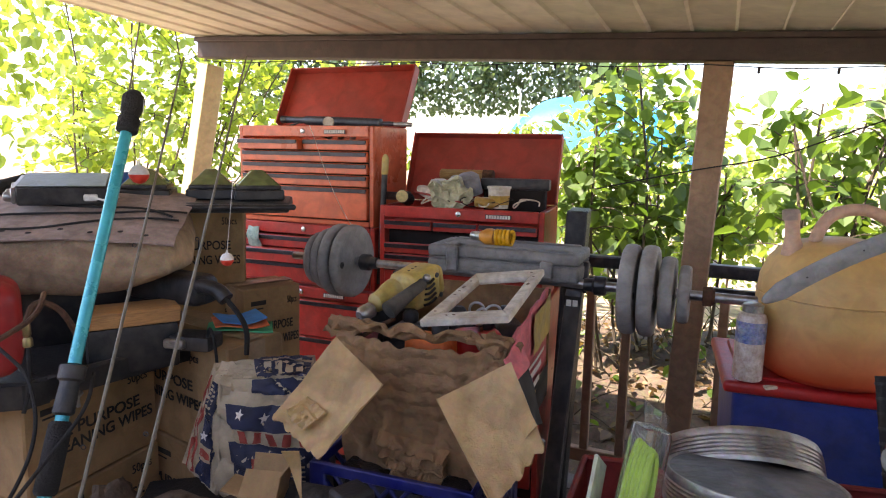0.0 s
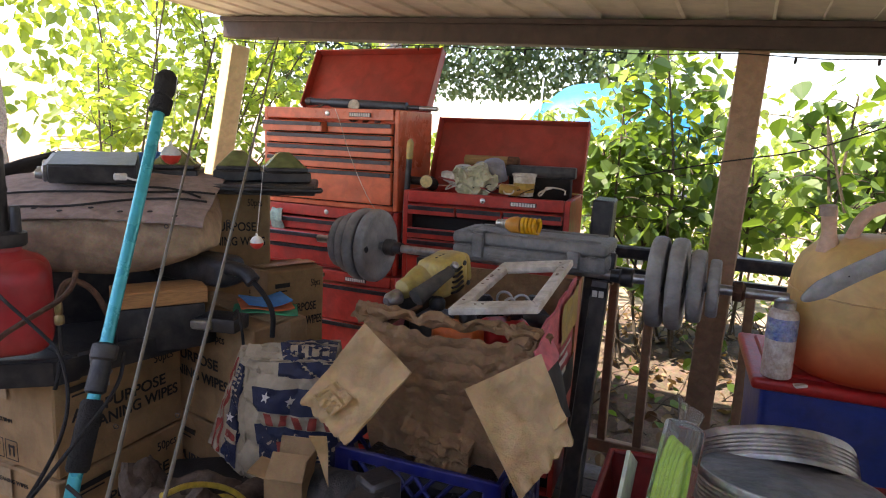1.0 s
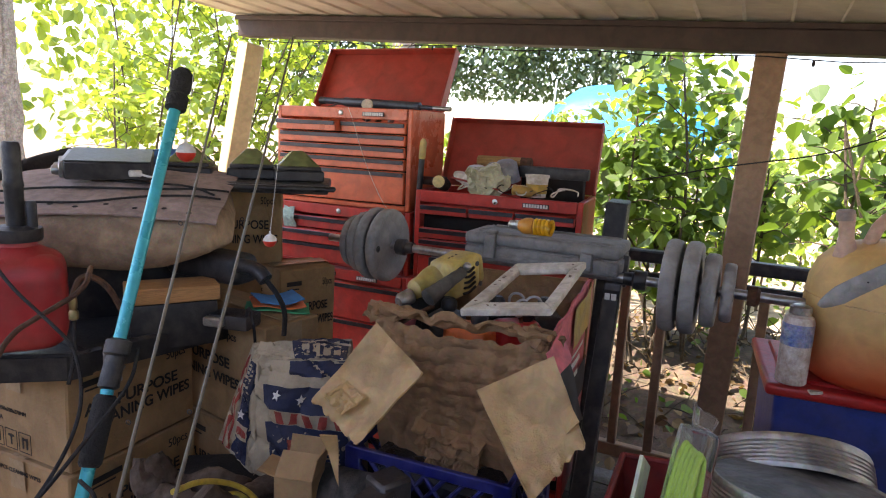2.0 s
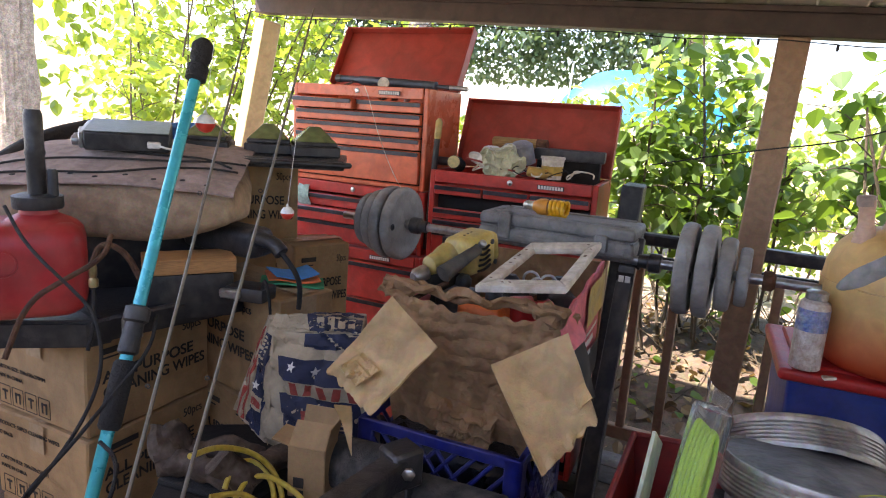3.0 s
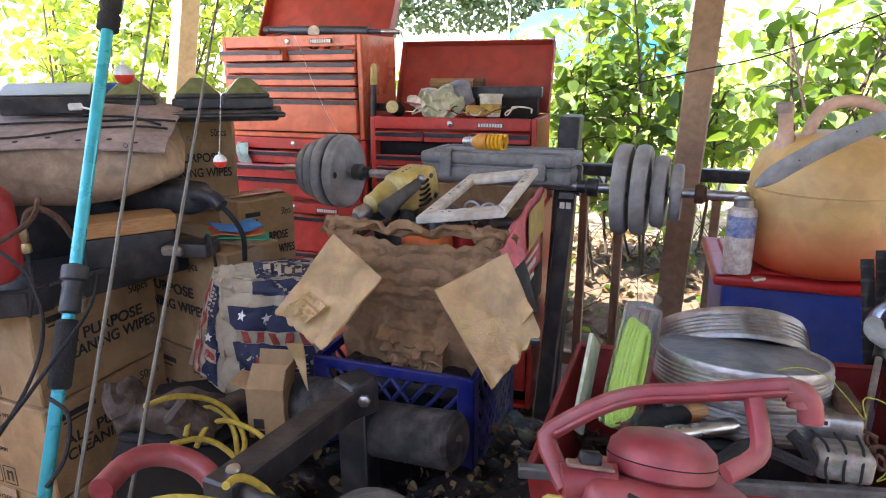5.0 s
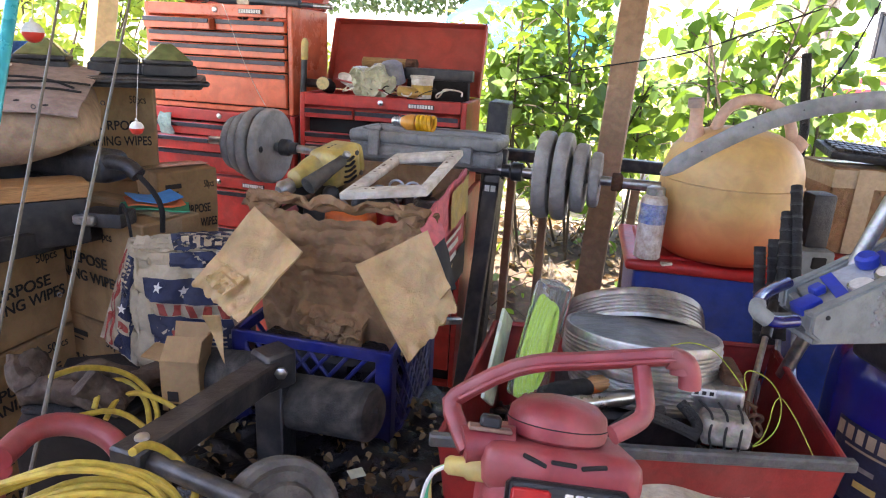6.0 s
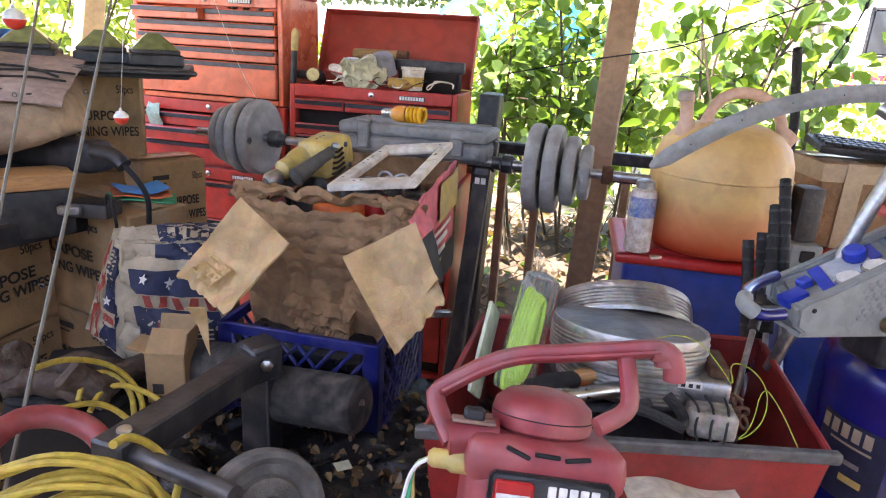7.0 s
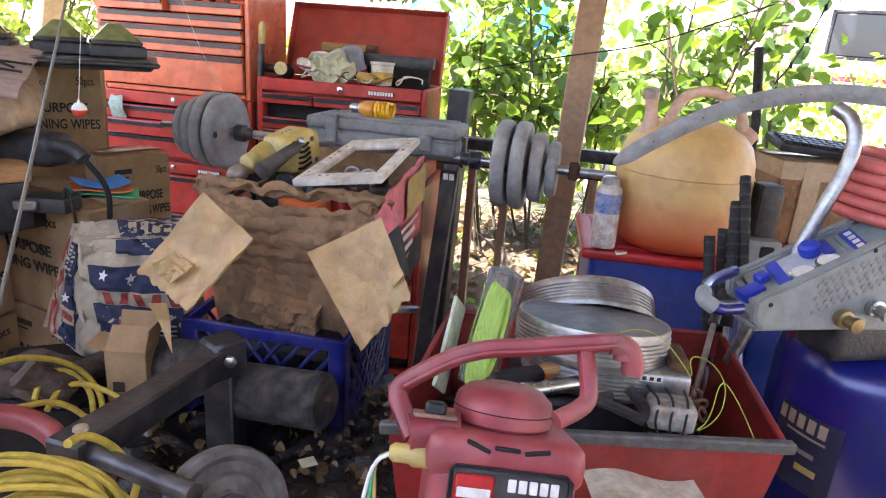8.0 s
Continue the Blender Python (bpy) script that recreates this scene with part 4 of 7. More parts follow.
# ---- blue milk crate with the battered box on it ----
def crate():
    p, q = V((-0.140, 1.121, 0.946)), V((0.185, 1.047, 0.946))
    w = 0.335
    fx = V((math.cos(radians(-22)), math.sin(radians(-22))))
    fc = q.xy - fx * w / 2
    m = pose(fc.x, fc.y, 0.62, 0, 0, -22)
    c = thing("milk_crate", m, "dark blue plastic milk crate under a battered box", "crate")
    h, d = 0.30, 0.335
    for x in (-1, 1):
        for y in (0, 1):
            part("corner_post", joined(box(0.034, 0.012, h, (x * (w / 2 - 0.017), y * d + (0.006 if y == 0 else -0.006), 0), 0.003), box(0.012, 0.034, h, (x * (w / 2 - 0.006), y * (d - 0.034) + 0.017, 0), 0.003)), M_CRATE, c)
    for z, hh in ((h - 0.022, 0.022), (h * 0.30, 0.014), (0, 0.02)):
        part("band", joined(box(w - 0.02, 0.012, hh, (0, 0.006, z), 0.002), box(w - 0.02, 0.012, hh, (0, d - 0.006, z), 0.002), box(0.012, d - 0.02, hh, (-w / 2 + 0.006, d / 2, z), 0.002), box(0.012, d - 0.02, hh, (w / 2 - 0.006, d / 2, z), 0.002)), M_CRATE, c)
    z0, z1 = h * 0.30, h - 0.02
    lat = []
    for k in range(9):
        for s in (-1, 1):
            x0 = -w / 2 + 0.02 + k * (w - 0.04) / 8
            x1 = x0 + s * (z1 - z0) * 0.8
            lim = w / 2 - 0.02
            t = 1.0
            if abs(x1) > lim:
                t = max(0.0, (lim * (1 if x1 > 0 else -1) - x0) / (x1 - x0))
            if t < 0.1:
                continue
            e = (x0 + (x1 - x0) * t, z0 + (z1 - z0) * t)
            for kind in range(3):
                if kind == 0:
                    a, bq = (x0, 0.006, z0), (e[0], 0.006, e[1])
                elif kind == 1:
                    a, bq = (w / 2 - 0.006, x0 + d / 2, z0), (w / 2 - 0.006, e[0] + d / 2, e[1])
                else:
                    a, bq = (-w / 2 + 0.006, x0 + d / 2, z0), (-w / 2 + 0.006, e[0] + d / 2, e[1])
                lat.append(tube([a, bq], 0.0045, 6, 0))
    part("lattice", joined(*lat), M_CRATE, c)
    part("base", box(w - 0.02, d - 0.02, 0.008, (0, d / 2, 0.002)), M_CRATE, c)
    return m


CR = crate()
# added dark fill in place of the shade inside the hollow crate
cb_ = thing("crate_shade_fill", CR @ pose(0, 0.168, 0.012), "added dark crumpled fill standing for the shade inside the crate", "bag")
part("bag", crumple(crumple((lambda q: (bmesh.ops.subdivide_edges(q, edges=q.edges[:], cuts=9, use_grid_fill=True), q)[1])(box(0.285, 0.285, 0.255, (0, 0, 0), 0.02)), 0.014, 12), 0.006, 40), M_BAGBLK, cb_)
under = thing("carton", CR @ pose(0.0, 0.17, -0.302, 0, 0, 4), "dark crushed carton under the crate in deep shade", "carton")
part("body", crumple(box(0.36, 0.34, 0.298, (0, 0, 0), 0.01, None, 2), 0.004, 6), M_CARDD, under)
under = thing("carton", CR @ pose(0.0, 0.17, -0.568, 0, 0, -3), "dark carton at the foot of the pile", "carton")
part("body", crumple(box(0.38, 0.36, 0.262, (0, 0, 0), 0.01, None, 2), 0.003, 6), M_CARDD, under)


def battered_box():
    """An open torn carton: front, printed side, hanging flaps, things inside."""
    fl, fr = V((-0.078, 1.246, 1.158)), V((0.264, 1.185, 1.171))
    br = V((0.410, 1.528, 1.212))
    m = pose((fl.x + fr.x) / 2, (fl.y + fr.y) / 2, 0.925, 0, 0, -22)
    w = (fr.xy - fl.xy).length
    d, h = (br.xy - fr.xy).length, 0.235
    c = thing("torn_carton", m, "battered open cardboard box with torn hanging flaps", "carton")
    rng = np.random.default_rng(2)

    def front(u, v):
        x = (u - 0.5) * w * (1 - 0.10 * (1 - v))
        wob = 2.2 * noise.noise(V((u * 3.5, v * 3, 2)))
        fold = -0.007 * abs(math.sin(v * 31 + wob)) * min(1, max(0, v - 0.35) * 3) + 0.006 * noise.noise(V((u * 7, v * 5, 0))) - 0.005 * abs(math.sin(u * 15 + 1.5 * wob)) + 0.004 * noise.noise(V((u * 22, v * 26, 4)))
        z = -0.06 + (h + 0.06) * v + 0.012 * noise.noise(V((u * 14, 3, 0))) * v - 0.02 * math.sin(u * 3.14) * v + 0.02 * (1 - v) * noise.noise(V((u * 12, 8, 0)))
        return V((x, -0.02 - 0.025 * math.sin(v * 3.0) + fold, z))
    part("front_panel", sheet(80, 60, front, 0.005), M_CARDD, c)

    def side(sgn):
        def fn(u, v):
            return V((sgn * (w / 2 - 0.004) + 0.006 * noise.noise(V((u * 4, v * 5, sgn))), u * d, h * v + (0.008 * noise.noise(V((u * 12, sgn, 0))) + 0.035 * u * (sgn > 0)) * v))
        return fn
    rs = part("side_panel", sheet(18, 14, side(1), 0.005), M_PINK, c, "red and yellow printed side")
    lay = side(1)
    off = V((0.007, 0, 0))
    part("printed_band", sheet(10, 6, lambda u, v: lay(0.02 + u * 0.96, 0.02 + v * 0.33) + off), M_INK, rs)
    part("printed_band", sheet(10, 6, lambda u, v: lay(0.5 + u * 0.48, 0.62 + v * 0.34) + off), M_YELLOW, rs)
    for k in range(5):
        part("print_bar", sheet(6, 2, lambda u, v, k=k: lay(0.12 + u * (0.7 - 0.08 * k), 0.52 - k * 0.09 + v * 0.045) + off * 1.3), M_WHITE if k < 3 else M_YELLOW, rs)
    part("side_panel", sheet(18, 14, side(-1), 0.005), M_INK, c, "dark printed side")
    part("back_panel", sheet(20, 10, lambda u, v: V(((u - 0.5) * w, d, h * v + 0.03 * v)), 0.005), M_CARDD, c)
    part("bottom", box(w - 0.03, d - 0.02, 0.006, (0, d / 2, 0.004)), M_CARDD, c)
    # rolled torn rim
    rim = []
    for k in range(2):
        pts = [(-w / 2 + w * t, -0.02 - 0.012 * k + 0.012 * rng.normal(), h + 0.004 + 0.006 * k + 0.008 * rng.normal()) for t in np.linspace(0.0, 1, 16)]
        rim.append(tube(pts, 0.009, 7, 1, 0.8))
    part("torn_rim", crumple(joined(*rim), 0.008, 40), M_CARDD, c)
    for x in (-w / 2 + 0.005, w / 2 - 0.02):
        bm = bmesh.new()
        bmesh.ops.create_icosphere(bm, subdivisions=3, radius=0.03)
        bmesh.ops.transform(bm, matrix=pose(x, -0.012, h - 0.003) @ Matrix.Diagonal((1.25, 0.8, 0.75, 1)), verts=bm.verts)
        part("crushed_corner", crumple(crumple(bm, 0.016, 50, 2), 0.01, 110, 4), M_CARDD, c)
    # torn layered edge hanging at the middle of the front
    for k in range(4):
        def torn(u, v, k=k):
            rag = 0.014 * noise.noise(V((u * 8, k * 3, 0))) + 0.006 * noise.noise(V((u * 25, k * 5, 1)))
            x = 0.004 * k + (u - 0.5) * (0.142 - 0.014 * k)
            return V((x, -0.03 - (0.040 + 0.005 * (k % 2) + rag) * v, 0.052 - 0.021 * k - 0.024 * v - 0.02 * u + 0.006 * noise.noise(V((u * 6, v * 3, k)))))
        part("torn_layer", crumple(sheet(40, 10, torn, 0.004), 0.005, 44, k), M_CARDD, c)
    return m, w, d, h


BX, BXW, BXD, BXH = battered_box()


def printed_fold(corners, material, label):
    """The outer, printed side of a flap where it folds back from the box."""
    a, b_, c_, d_ = [V(q) for q in corners]
    t = thing("printed_flap", Matrix.Translation(a), label, "cardboard", "torn box flaps")
    part("panel", crumple(sheet(12, 12, lambda u, v: a.lerp(b_, u).lerp(d_.lerp(c_, u), v) - a, 0.003), 0.008, 24, a.x * 9), material, t)


printed_fold([(0.23, 1.085, 1.153), (0.268, 1.16, 1.176), (0.284, 1.13, 1.125), (0.254, 1.08, 1.119)], M_PINK, "crumpled red printed flap edge of the box")
printed_fold([(0.254, 1.08, 1.119), (0.284, 1.13, 1.125), (0.304, 1.09, 1.034), (0.279, 1.04, 1.053)], M_INK, "black printed flap edge of the box")


def flap(corners, seed, label, tear=0.0):
    """A hanging cardboard flap spread over four corners (top left, top right, foot right, foot left), bowed and creased."""
    a, b_, c_, d_ = [V(q) for q in corners]
    cen = (a + b_ + c_ + d_) / 4
    f = thing("cardboard_flap", Matrix.Translation(cen), label, "cardboard", "torn box flaps")
    n = (b_ - a).cross(d_ - a).normalized()

    def fn(u, v):
        edge = max(0, v - 0.8) * 5
        q = a.lerp(b_, u).lerp(d_.lerp(c_, u), v)
        q = q + n * (0.012 * math.sin(u * 3.1) + 0.006 * noise.noise(V((u * 4 + seed, v * 4, 0))) + edge * 0.012 * noise.noise(V((u * 7, v * 9, seed))))
        q = q + (d_ - a).normalized() * edge * (0.010 * noise.noise(V((u * 9, seed, 0))))
        return q - cen
    part("panel", sheet(26, 30, fn, 0.0045), M_CARDL, f)

    def curl(u, v):
        q = fn(0.22 + u * 0.42 - 0.1 * v, 0.62 + v * 0.28)
        return q - n * (0.006 + 0.03 * (u - 0.3) ** 2 + 0.008 * noise.noise(V((u * 8, v * 8, seed))))
    def curl2(u, v):
        q = fn(0.80 + u * 0.19, 0.58 + v * 0.2)
        return q - n * (0.006 + 0.03 * u * v)
    cu = part("torn_curl", sheet(12, 12, curl if tear < 0.5 else curl2, 0.002), M_CARDL, f)


flap(((-0.067, 1.147, 1.173), (0.023, 1.082, 1.108), (-0.082, 1.031, 0.994), (-0.169, 1.084, 1.048)), 1, "pale torn cardboard flap hanging from a box", 0.2)
flap(((0.114, 1.060, 1.091), (0.244, 1.077, 1.153), (0.295, 1.008, 1.031), (0.206, 0.964, 0.945)), 7, "glossy tan cardboard flap hanging from a box", 0.9)
spike = thing("cardboard_scrap", Matrix.Translation((-0.133, 1.046, 0.973)), "thin torn cardboard strip dangling from a flap", "cardboard")
part("strip", sheet(4, 12, lambda u, v: V(((u - 0.5) * 0.03 * (1 - v) + 0.02 * v, 0.006 * math.sin(v * 5), 0.03 - 0.09 * v)), 0.003), M_CARDL, spike)


def white_frame():
    tl, tr, br, bl = [V(q) for q in ((0.216, 1.503, 1.210), (0.375, 1.479, 1.227), (0.258, 1.209, 1.185), (0.085, 1.232, 1.169))]
    m = along(bl, br)
    f = thing("picture_frame", Matrix.Translation((tl + tr + br + bl) / 4), "chipped white-painted wooden frame lying on the box", "frame")
    cen = (tl + tr + br + bl) / 4
    quad = [tl, tr, br, bl]
    up_ = (tr - tl).cross(bl - tl).normalized()
    if up_.z < 0:
        up_ = -up_
    inner = [q.lerp(cen, 0.30) for q in quad]
    for k in range(4):
        a, b_, ai, bi = quad[k] - cen, quad[(k + 1) % 4] - cen, inner[k] - cen, inner[(k + 1) % 4] - cen
        t = up_ * 0.016
        bm = bmesh.new()
        vs = [bm.verts.new(q) for q in (a, b_, bi, ai, a + t, b_ + t, bi + t * 0.8, ai + t * 0.8)]
        for fc in ((3, 2, 1, 0), (4, 5, 6, 7), (0, 1, 5, 4), (1, 2, 6, 5), (2, 3, 7, 6), (3, 0, 4, 7)):
            bm.faces.new([vs[i] for i in fc])
        bmesh.ops.recalc_face_normals(bm, faces=bm.faces)
        bmesh.ops.bevel(bm, geom=bm.edges[:], offset=0.002, segments=1, affect='EDGES')
        part("rail", bm, M_CREAM, f)
    rng = np.random.default_rng(9)
    for k in range(14):
        e = rng.integers(4)
        q = (quad[e] - cen).lerp(quad[(e + 1) % 4] - cen, rng.uniform(0.08, 0.92)) * 0.86 + up_ * 0.0155
        part("nail_hole", lathe([(0.0035, 0), (0.0028, 0.0006)], 8, q), M_RUST, f)


white_frame()


def drill():
    """A heavy right-angle drill: motor block with slots, gear neck, screwed-on side grip."""
    p, q = V((0.006, 1.345, 1.174)), V((0.103, 1.458, 1.206))
    d = thing("power_drill", along(p, q), "dusty yellow corded power drill on the box", "drill")
    L = (q - p).length
    part("housing", crumple(box(0.10, 0.085, 0.088, (L * 0.80, 0.012, -0.038), 0.024, None, 4, (0.92, 0.9)), 0.003, 22), M_YELLOW, d)
    part("end_cover", box(0.028, 0.07, 0.07, (L * 0.80 + 0.056, 0.014, -0.03), 0.018, None, 3), M_YELLOW, d)
    part("gear_neck", lathe([(0.033, 0), (0.030, 0.02), (0.024, 0.04), (0.021, 0.065), (0.014, 0.07)], 22, (L * 0.50, 0.034, 0.006), pose(0, 0, 0, 0, -90)), M_YELLOW, d)
    grip = along((L * 0.66, -0.030, 0.028), (-0.012, -0.016, 0.0))
    g = lathe([(0.010, -0.004), (0.013, 0.0), (0.0135, 0.03), (0.0155, 0.06), (0.018, 0.092), (0.0195, 0.10), (0.019, 0.107), (0.010, 0.110)], 22, (0, 0, 0), TURNX)
    bmesh.ops.transform(g, matrix=grip, verts=g.verts)
    part("side_grip", g, mat("dusty_grip_rubber", (0.075, 0.066, 0.055), 0.7, 0, 0.25, 14, 0.3, 120, dust=0.15), d, "dark grey rubber side grip")
    part("grip_bolt", lathe([(0.006, 0), (0.009, 0.004), (0.009, 0.012), (0.005, 0.016)], 8, (L * 0.70, -0.034, 0.034), pose(0, 0, 0, 40)), M_STEEL, d)
    for k in range(5):
        part("vent_slot", tube([(L * 0.62 + 0.004 * k, -0.0325, -0.022 + 0.0115 * k), (L * 0.74 + 0.002 * k, -0.0335, -0.025 + 0.0115 * k), (L * 0.90, -0.0325, -0.020 + 0.0115 * k)], 0.003, 6, 1), M_DARK, d)
    for k in range(7):
        part("vent_hole", lathe([(0.0035, 0), (0.003, 0.001)], 8, (L * 0.70 + 0.012 * (k % 4), 0.0 + 0.012 * (k // 4), 0.0497)), M_DARK, d)
    for x, z in ((L * 0.98, 0.03), (L * 1.02, -0.02)):
        part("case_screw", lathe([(0.006, 0), (0.006, 0.002), (0.003, 0.003)], 10, (x, -0.031, z), pose(0, 0, 0, 90)), M_BLACKM, d)
    part("chuck", lathe([(0.012, 0), (0.017, 0.004), (0.017, 0.03), (0.01, 0.04)], 16, (-0.005, 0.028, 0.0), pose(0, 0, 0, 0, -90)), M_STEEL, d)
    part("cord", tube([(L * 0.05, -0.02, -0.02), (-0.03, -0.03, -0.012), (-0.075, -0.02, -0.016), (-0.11, -0.005, -0.03)], 0.005, 8, 2), M_RUST, d)


drill()


def in_box(x, y, z=0.0, rz=0.0):
    return BX @ pose(x, y, z, 0, 0, rz)


fillers = [("orange_tool", M_ORANGE, "orange plastic tool body inside the box", -0.02, 0.09), ("red_tool", M_BINLID, "red plastic tool inside the box", 0.06, 0.16), ("black_tool", M_BLACKP, "black plastic tool in the box", -0.10, 0.14), ("black_tool", M_BLACKP, "black plastic tool in the box", 0.10, 0.26), ("dark_cover", M_RUBBER, "dark rubber cover in the box", 0.0, 0.26)]
for k, (nm, mt, lb, x, y) in enumerate(fillers):
    t = thing(nm, in_box(x, y, 0.008, k * 40), lb, "tool")
    part("body", crumple(box(0.10, 0.07, 0.20 if k != 4 else 0.19, (0, 0, 0), 0.02, None, 3), 0.006, 20, k), mt, t)
    part("knob", lathe([(0.014, 0), (0.018, 0.006), (0.018, 0.02), (0.01, 0.03)], 14, (0.02, 0, 0.20 if k != 4 else 0.19)), M_BLACKP, t)
for k, (px_, py_) in enumerate(((0.045, 0.20), (0.085, 0.19), (0.07, 0.15))):
    s = thing("spring_clamp", in_box(px_, py_, 0.22, 30 * k), "dark steel ring and spring among the tools", "clamp", "rings in the box")
    part("ring", tube([(0.018 * math.cos(a), 0.004 * a / 6, 0.02 + 0.018 * math.sin(a)) for a in np.linspace(0, 6.28, 24)], 0.003, 7, 0), M_STEEL, s)
    part("stem", tube([(0, 0, 0), (0.01, 0, -0.05)], 0.004, 6, 0), M_RUST, s)
pk = thing("pink_cloth", BX @ pose(-BXW / 2 - 0.01, 0.10, 0.12), "pink printed wrapper bulging over the box edge", "wrapper")
bm = bmesh.new()
bmesh.ops.create_icosphere(bm, subdivisions=3, radius=0.05)
bmesh.ops.transform(bm, matrix=pose(0, 0, 0.055) @ Matrix.Diagonal((0.5, 1.2, 1.0, 1)), verts=bm.verts)
part("wrapper", crumple(bm, 0.014, 26, 3), M_PINK, pk)


# ---- dog-food sack, small open box, boots ----
def sack():
    """A slumped printed feed sack: a broad front, a side gusset with stripes, a folded top."""
    s = thing("feed_sack", pose(-0.25, 1.33, 0.745), "white and navy printed feed sack with stars", "sack")
    o = V((-0.25, 1.33, 0.745))
    fbl, fbr, ftr, ftl = [V(q) - o for q in ((-0.332, 1.268, 0.788), (-0.105, 1.245, 0.752), (-0.140, 1.292, 1.046), (-0.326, 1.292, 1.036))]
    gbl, gtl = [V(q) - o for q in ((-0.426, 1.325, 0.836), (-0.352, 1.335, 1.058))]
    bbr, btr = [V(q) - o for q in ((-0.10, 1.42, 0.742), (-0.15, 1.40, 1.056))]

    def quad(a, b, c, d, bulge, seed):
        n = (b - a).cross(d - a).normalized()

        def fn(u, v):
            q = a.lerp(b, u).lerp(d.lerp(c, u), v)
            e = math.sin(math.pi * min(1, max(0, u))) * math.sin(math.pi * min(1, max(0, v)) * 0.9 + 0.15)
            crease = abs(math.sin((u * 2.3 + v * 3.1 + noise.noise(V((u * 3, v * 3, seed)))) * 3.0))
            return q + n * (bulge * e - 0.010 * (1 - crease) ** 3 + 0.012 * noise.noise(V((u * 4, v * 5, seed))) * e + 0.004 * noise.noise(V((u * 15, v * 18, seed))) * min(1, 6 * e))
        return fn
    front, side = quad(fbl, fbr, ftr, ftl, 0.022, 1), quad(gbl, fbl, ftl, gtl, 0.012, 2)
    top, right, back = quad(ftl, ftr, btr, gtl, 0.018, 3), quad(fbr, bbr, btr, ftr, 0.012, 4), quad(bbr, gbl, gtl, btr, 0.01, 5)
    for nm, f in (("front_face", front), ("gusset", side), ("folded_top", top), ("end_face", right), ("back_face", back)):
        part(nm, sheet(30, 30, f), M_BAGW, s)

    def patch(f, u0, u1, v0, v1, material, name, out=0.002, sub=(16, 12), slant=0.0):
        def g(u, v):
            uu, vv = u0 + (u1 - u0) * u + slant * (v - 0.5), v0 + (v1 - v0) * v
            q = f(uu, vv)
            n = (f(uu + 0.01, vv) - q).cross(f(uu, vv + 0.01) - q).normalized()
            return q + n * out
        return part(name, sheet(*sub, g), material, s)
    # front: navy blocks, a band of stars, a chequered red band
    patch(front, 0.16, 0.98, 0.04, 0.50, M_BAGN, "navy_panel", slant=-0.10)
    patch(front, 0.08, 0.98, 0.61, 0.80, M_BAGN, "navy_band", slant=-0.04)
    for k in range(5):
        patch(front, 0.22 + 0.15 * k, 0.295 + 0.15 * k, 0.505, 0.60, M_BAGR, "red_check", sub=(4, 4), slant=0.03 if k % 2 else -0.03)
    patch(front, 0.36, 0.98, 0.88, 0.995, M_BAGN, "navy_fold")
    patch(top, 0.40, 0.98, 0.02, 0.96, M_BAGN, "navy_fold")
    for k in range(4):
        patch(top, 0.50 + 0.11 * k, 0.575 + 0.11 * k, 0.12, 0.45, M_BAGW, "print_bar", 0.004, (3, 4))
    patch(top, 0.52, 0.88, 0.62, 0.72, M_BAGW, "print_bar", 0.004, (8, 2))
    patch(front, 0.36, 0.46, 0.27, 0.40, M_BAGR, "maker_mark", 0.004, (4, 4))
    for k in range(4):
        patch(front, 0.50, 0.86, 0.36 - 0.032 * k, 0.372 - 0.032 * k, M_BAGW, "print_bar", 0.004, (8, 1))
    # gusset: red stripes, then a navy column with stars and bars
    patch(side, 0.09, 0.16, 0.02, 0.90, M_BAGR, "red_stripe", sub=(3, 20))
    patch(side, 0.25, 0.33, 0.02, 0.93, M_BAGR, "red_stripe", sub=(3, 20))
    patch(side, 0.43, 0.80, 0.02, 0.92, M_BAGN, "navy_stripe", sub=(10, 24))
    patch(side, 0.47, 0.76, 0.23, 0.36, M_BAGW, "maker_mark", 0.004, (6, 5))
    patch(side, 0.50, 0.73, 0.26, 0.33, M_BAGR, "maker_mark", 0.006, (6, 4))
    for k in range(6):
        patch(side, 0.48 + 0.02 * (k % 2), 0.58, 0.69 + 0.035 * k, 0.712 + 0.035 * k, M_BAGW, "print_bar", 0.004, (4, 2))
        patch(side, 0.64, 0.72 - 0.02 * (k % 3), 0.66 + 0.035 * k, 0.678 + 0.035 * k, M_BAGW, "print_bar", 0.004, (4, 2))
    for f, u, v, r in ((front, 0.24, 0.72, 0.013), (front, 0.48, 0.72, 0.013), (front, 0.74, 0.735, 0.011), (side, 0.60, 0.45, 0.012), (side, 0.62, 0.59, 0.011)):
        q = f(u, v)
        n = (f(u + 0.02, v) - q).cross(f(u, v + 0.02) - q).normalized()
        xx = V((0, 0, 1)).cross(n).normalized()
        zz = n.cross(xx)
        bm = bmesh.new()
        vs = [bm.verts.new(q + n * 0.006 + (xx * math.sin(k * math.pi / 5) + zz * math.cos(k * math.pi / 5)) * (r if k % 2 == 0 else r * 0.42)) for k in range(10)]
        bm.faces.new(vs)
        part("printed_star", bm, M_WHITE, s)
    # the rolled corner of the mouth
    bm = bmesh.new()
    bmesh.ops.create_icosphere(bm, subdivisions=3, radius=0.034)
    bmesh.ops.transform(bm, matrix=Matrix.Translation(ftl + V((0.022, 0.03, -0.004))) @ Matrix.Diagonal((1.3, 1.0, 0.75, 1)), verts=bm.verts)
    part("rolled_mouth", crumple(crumple(bm, 0.016, 34, 2), 0.008, 90, 5), M_BAGW, s)


sack()


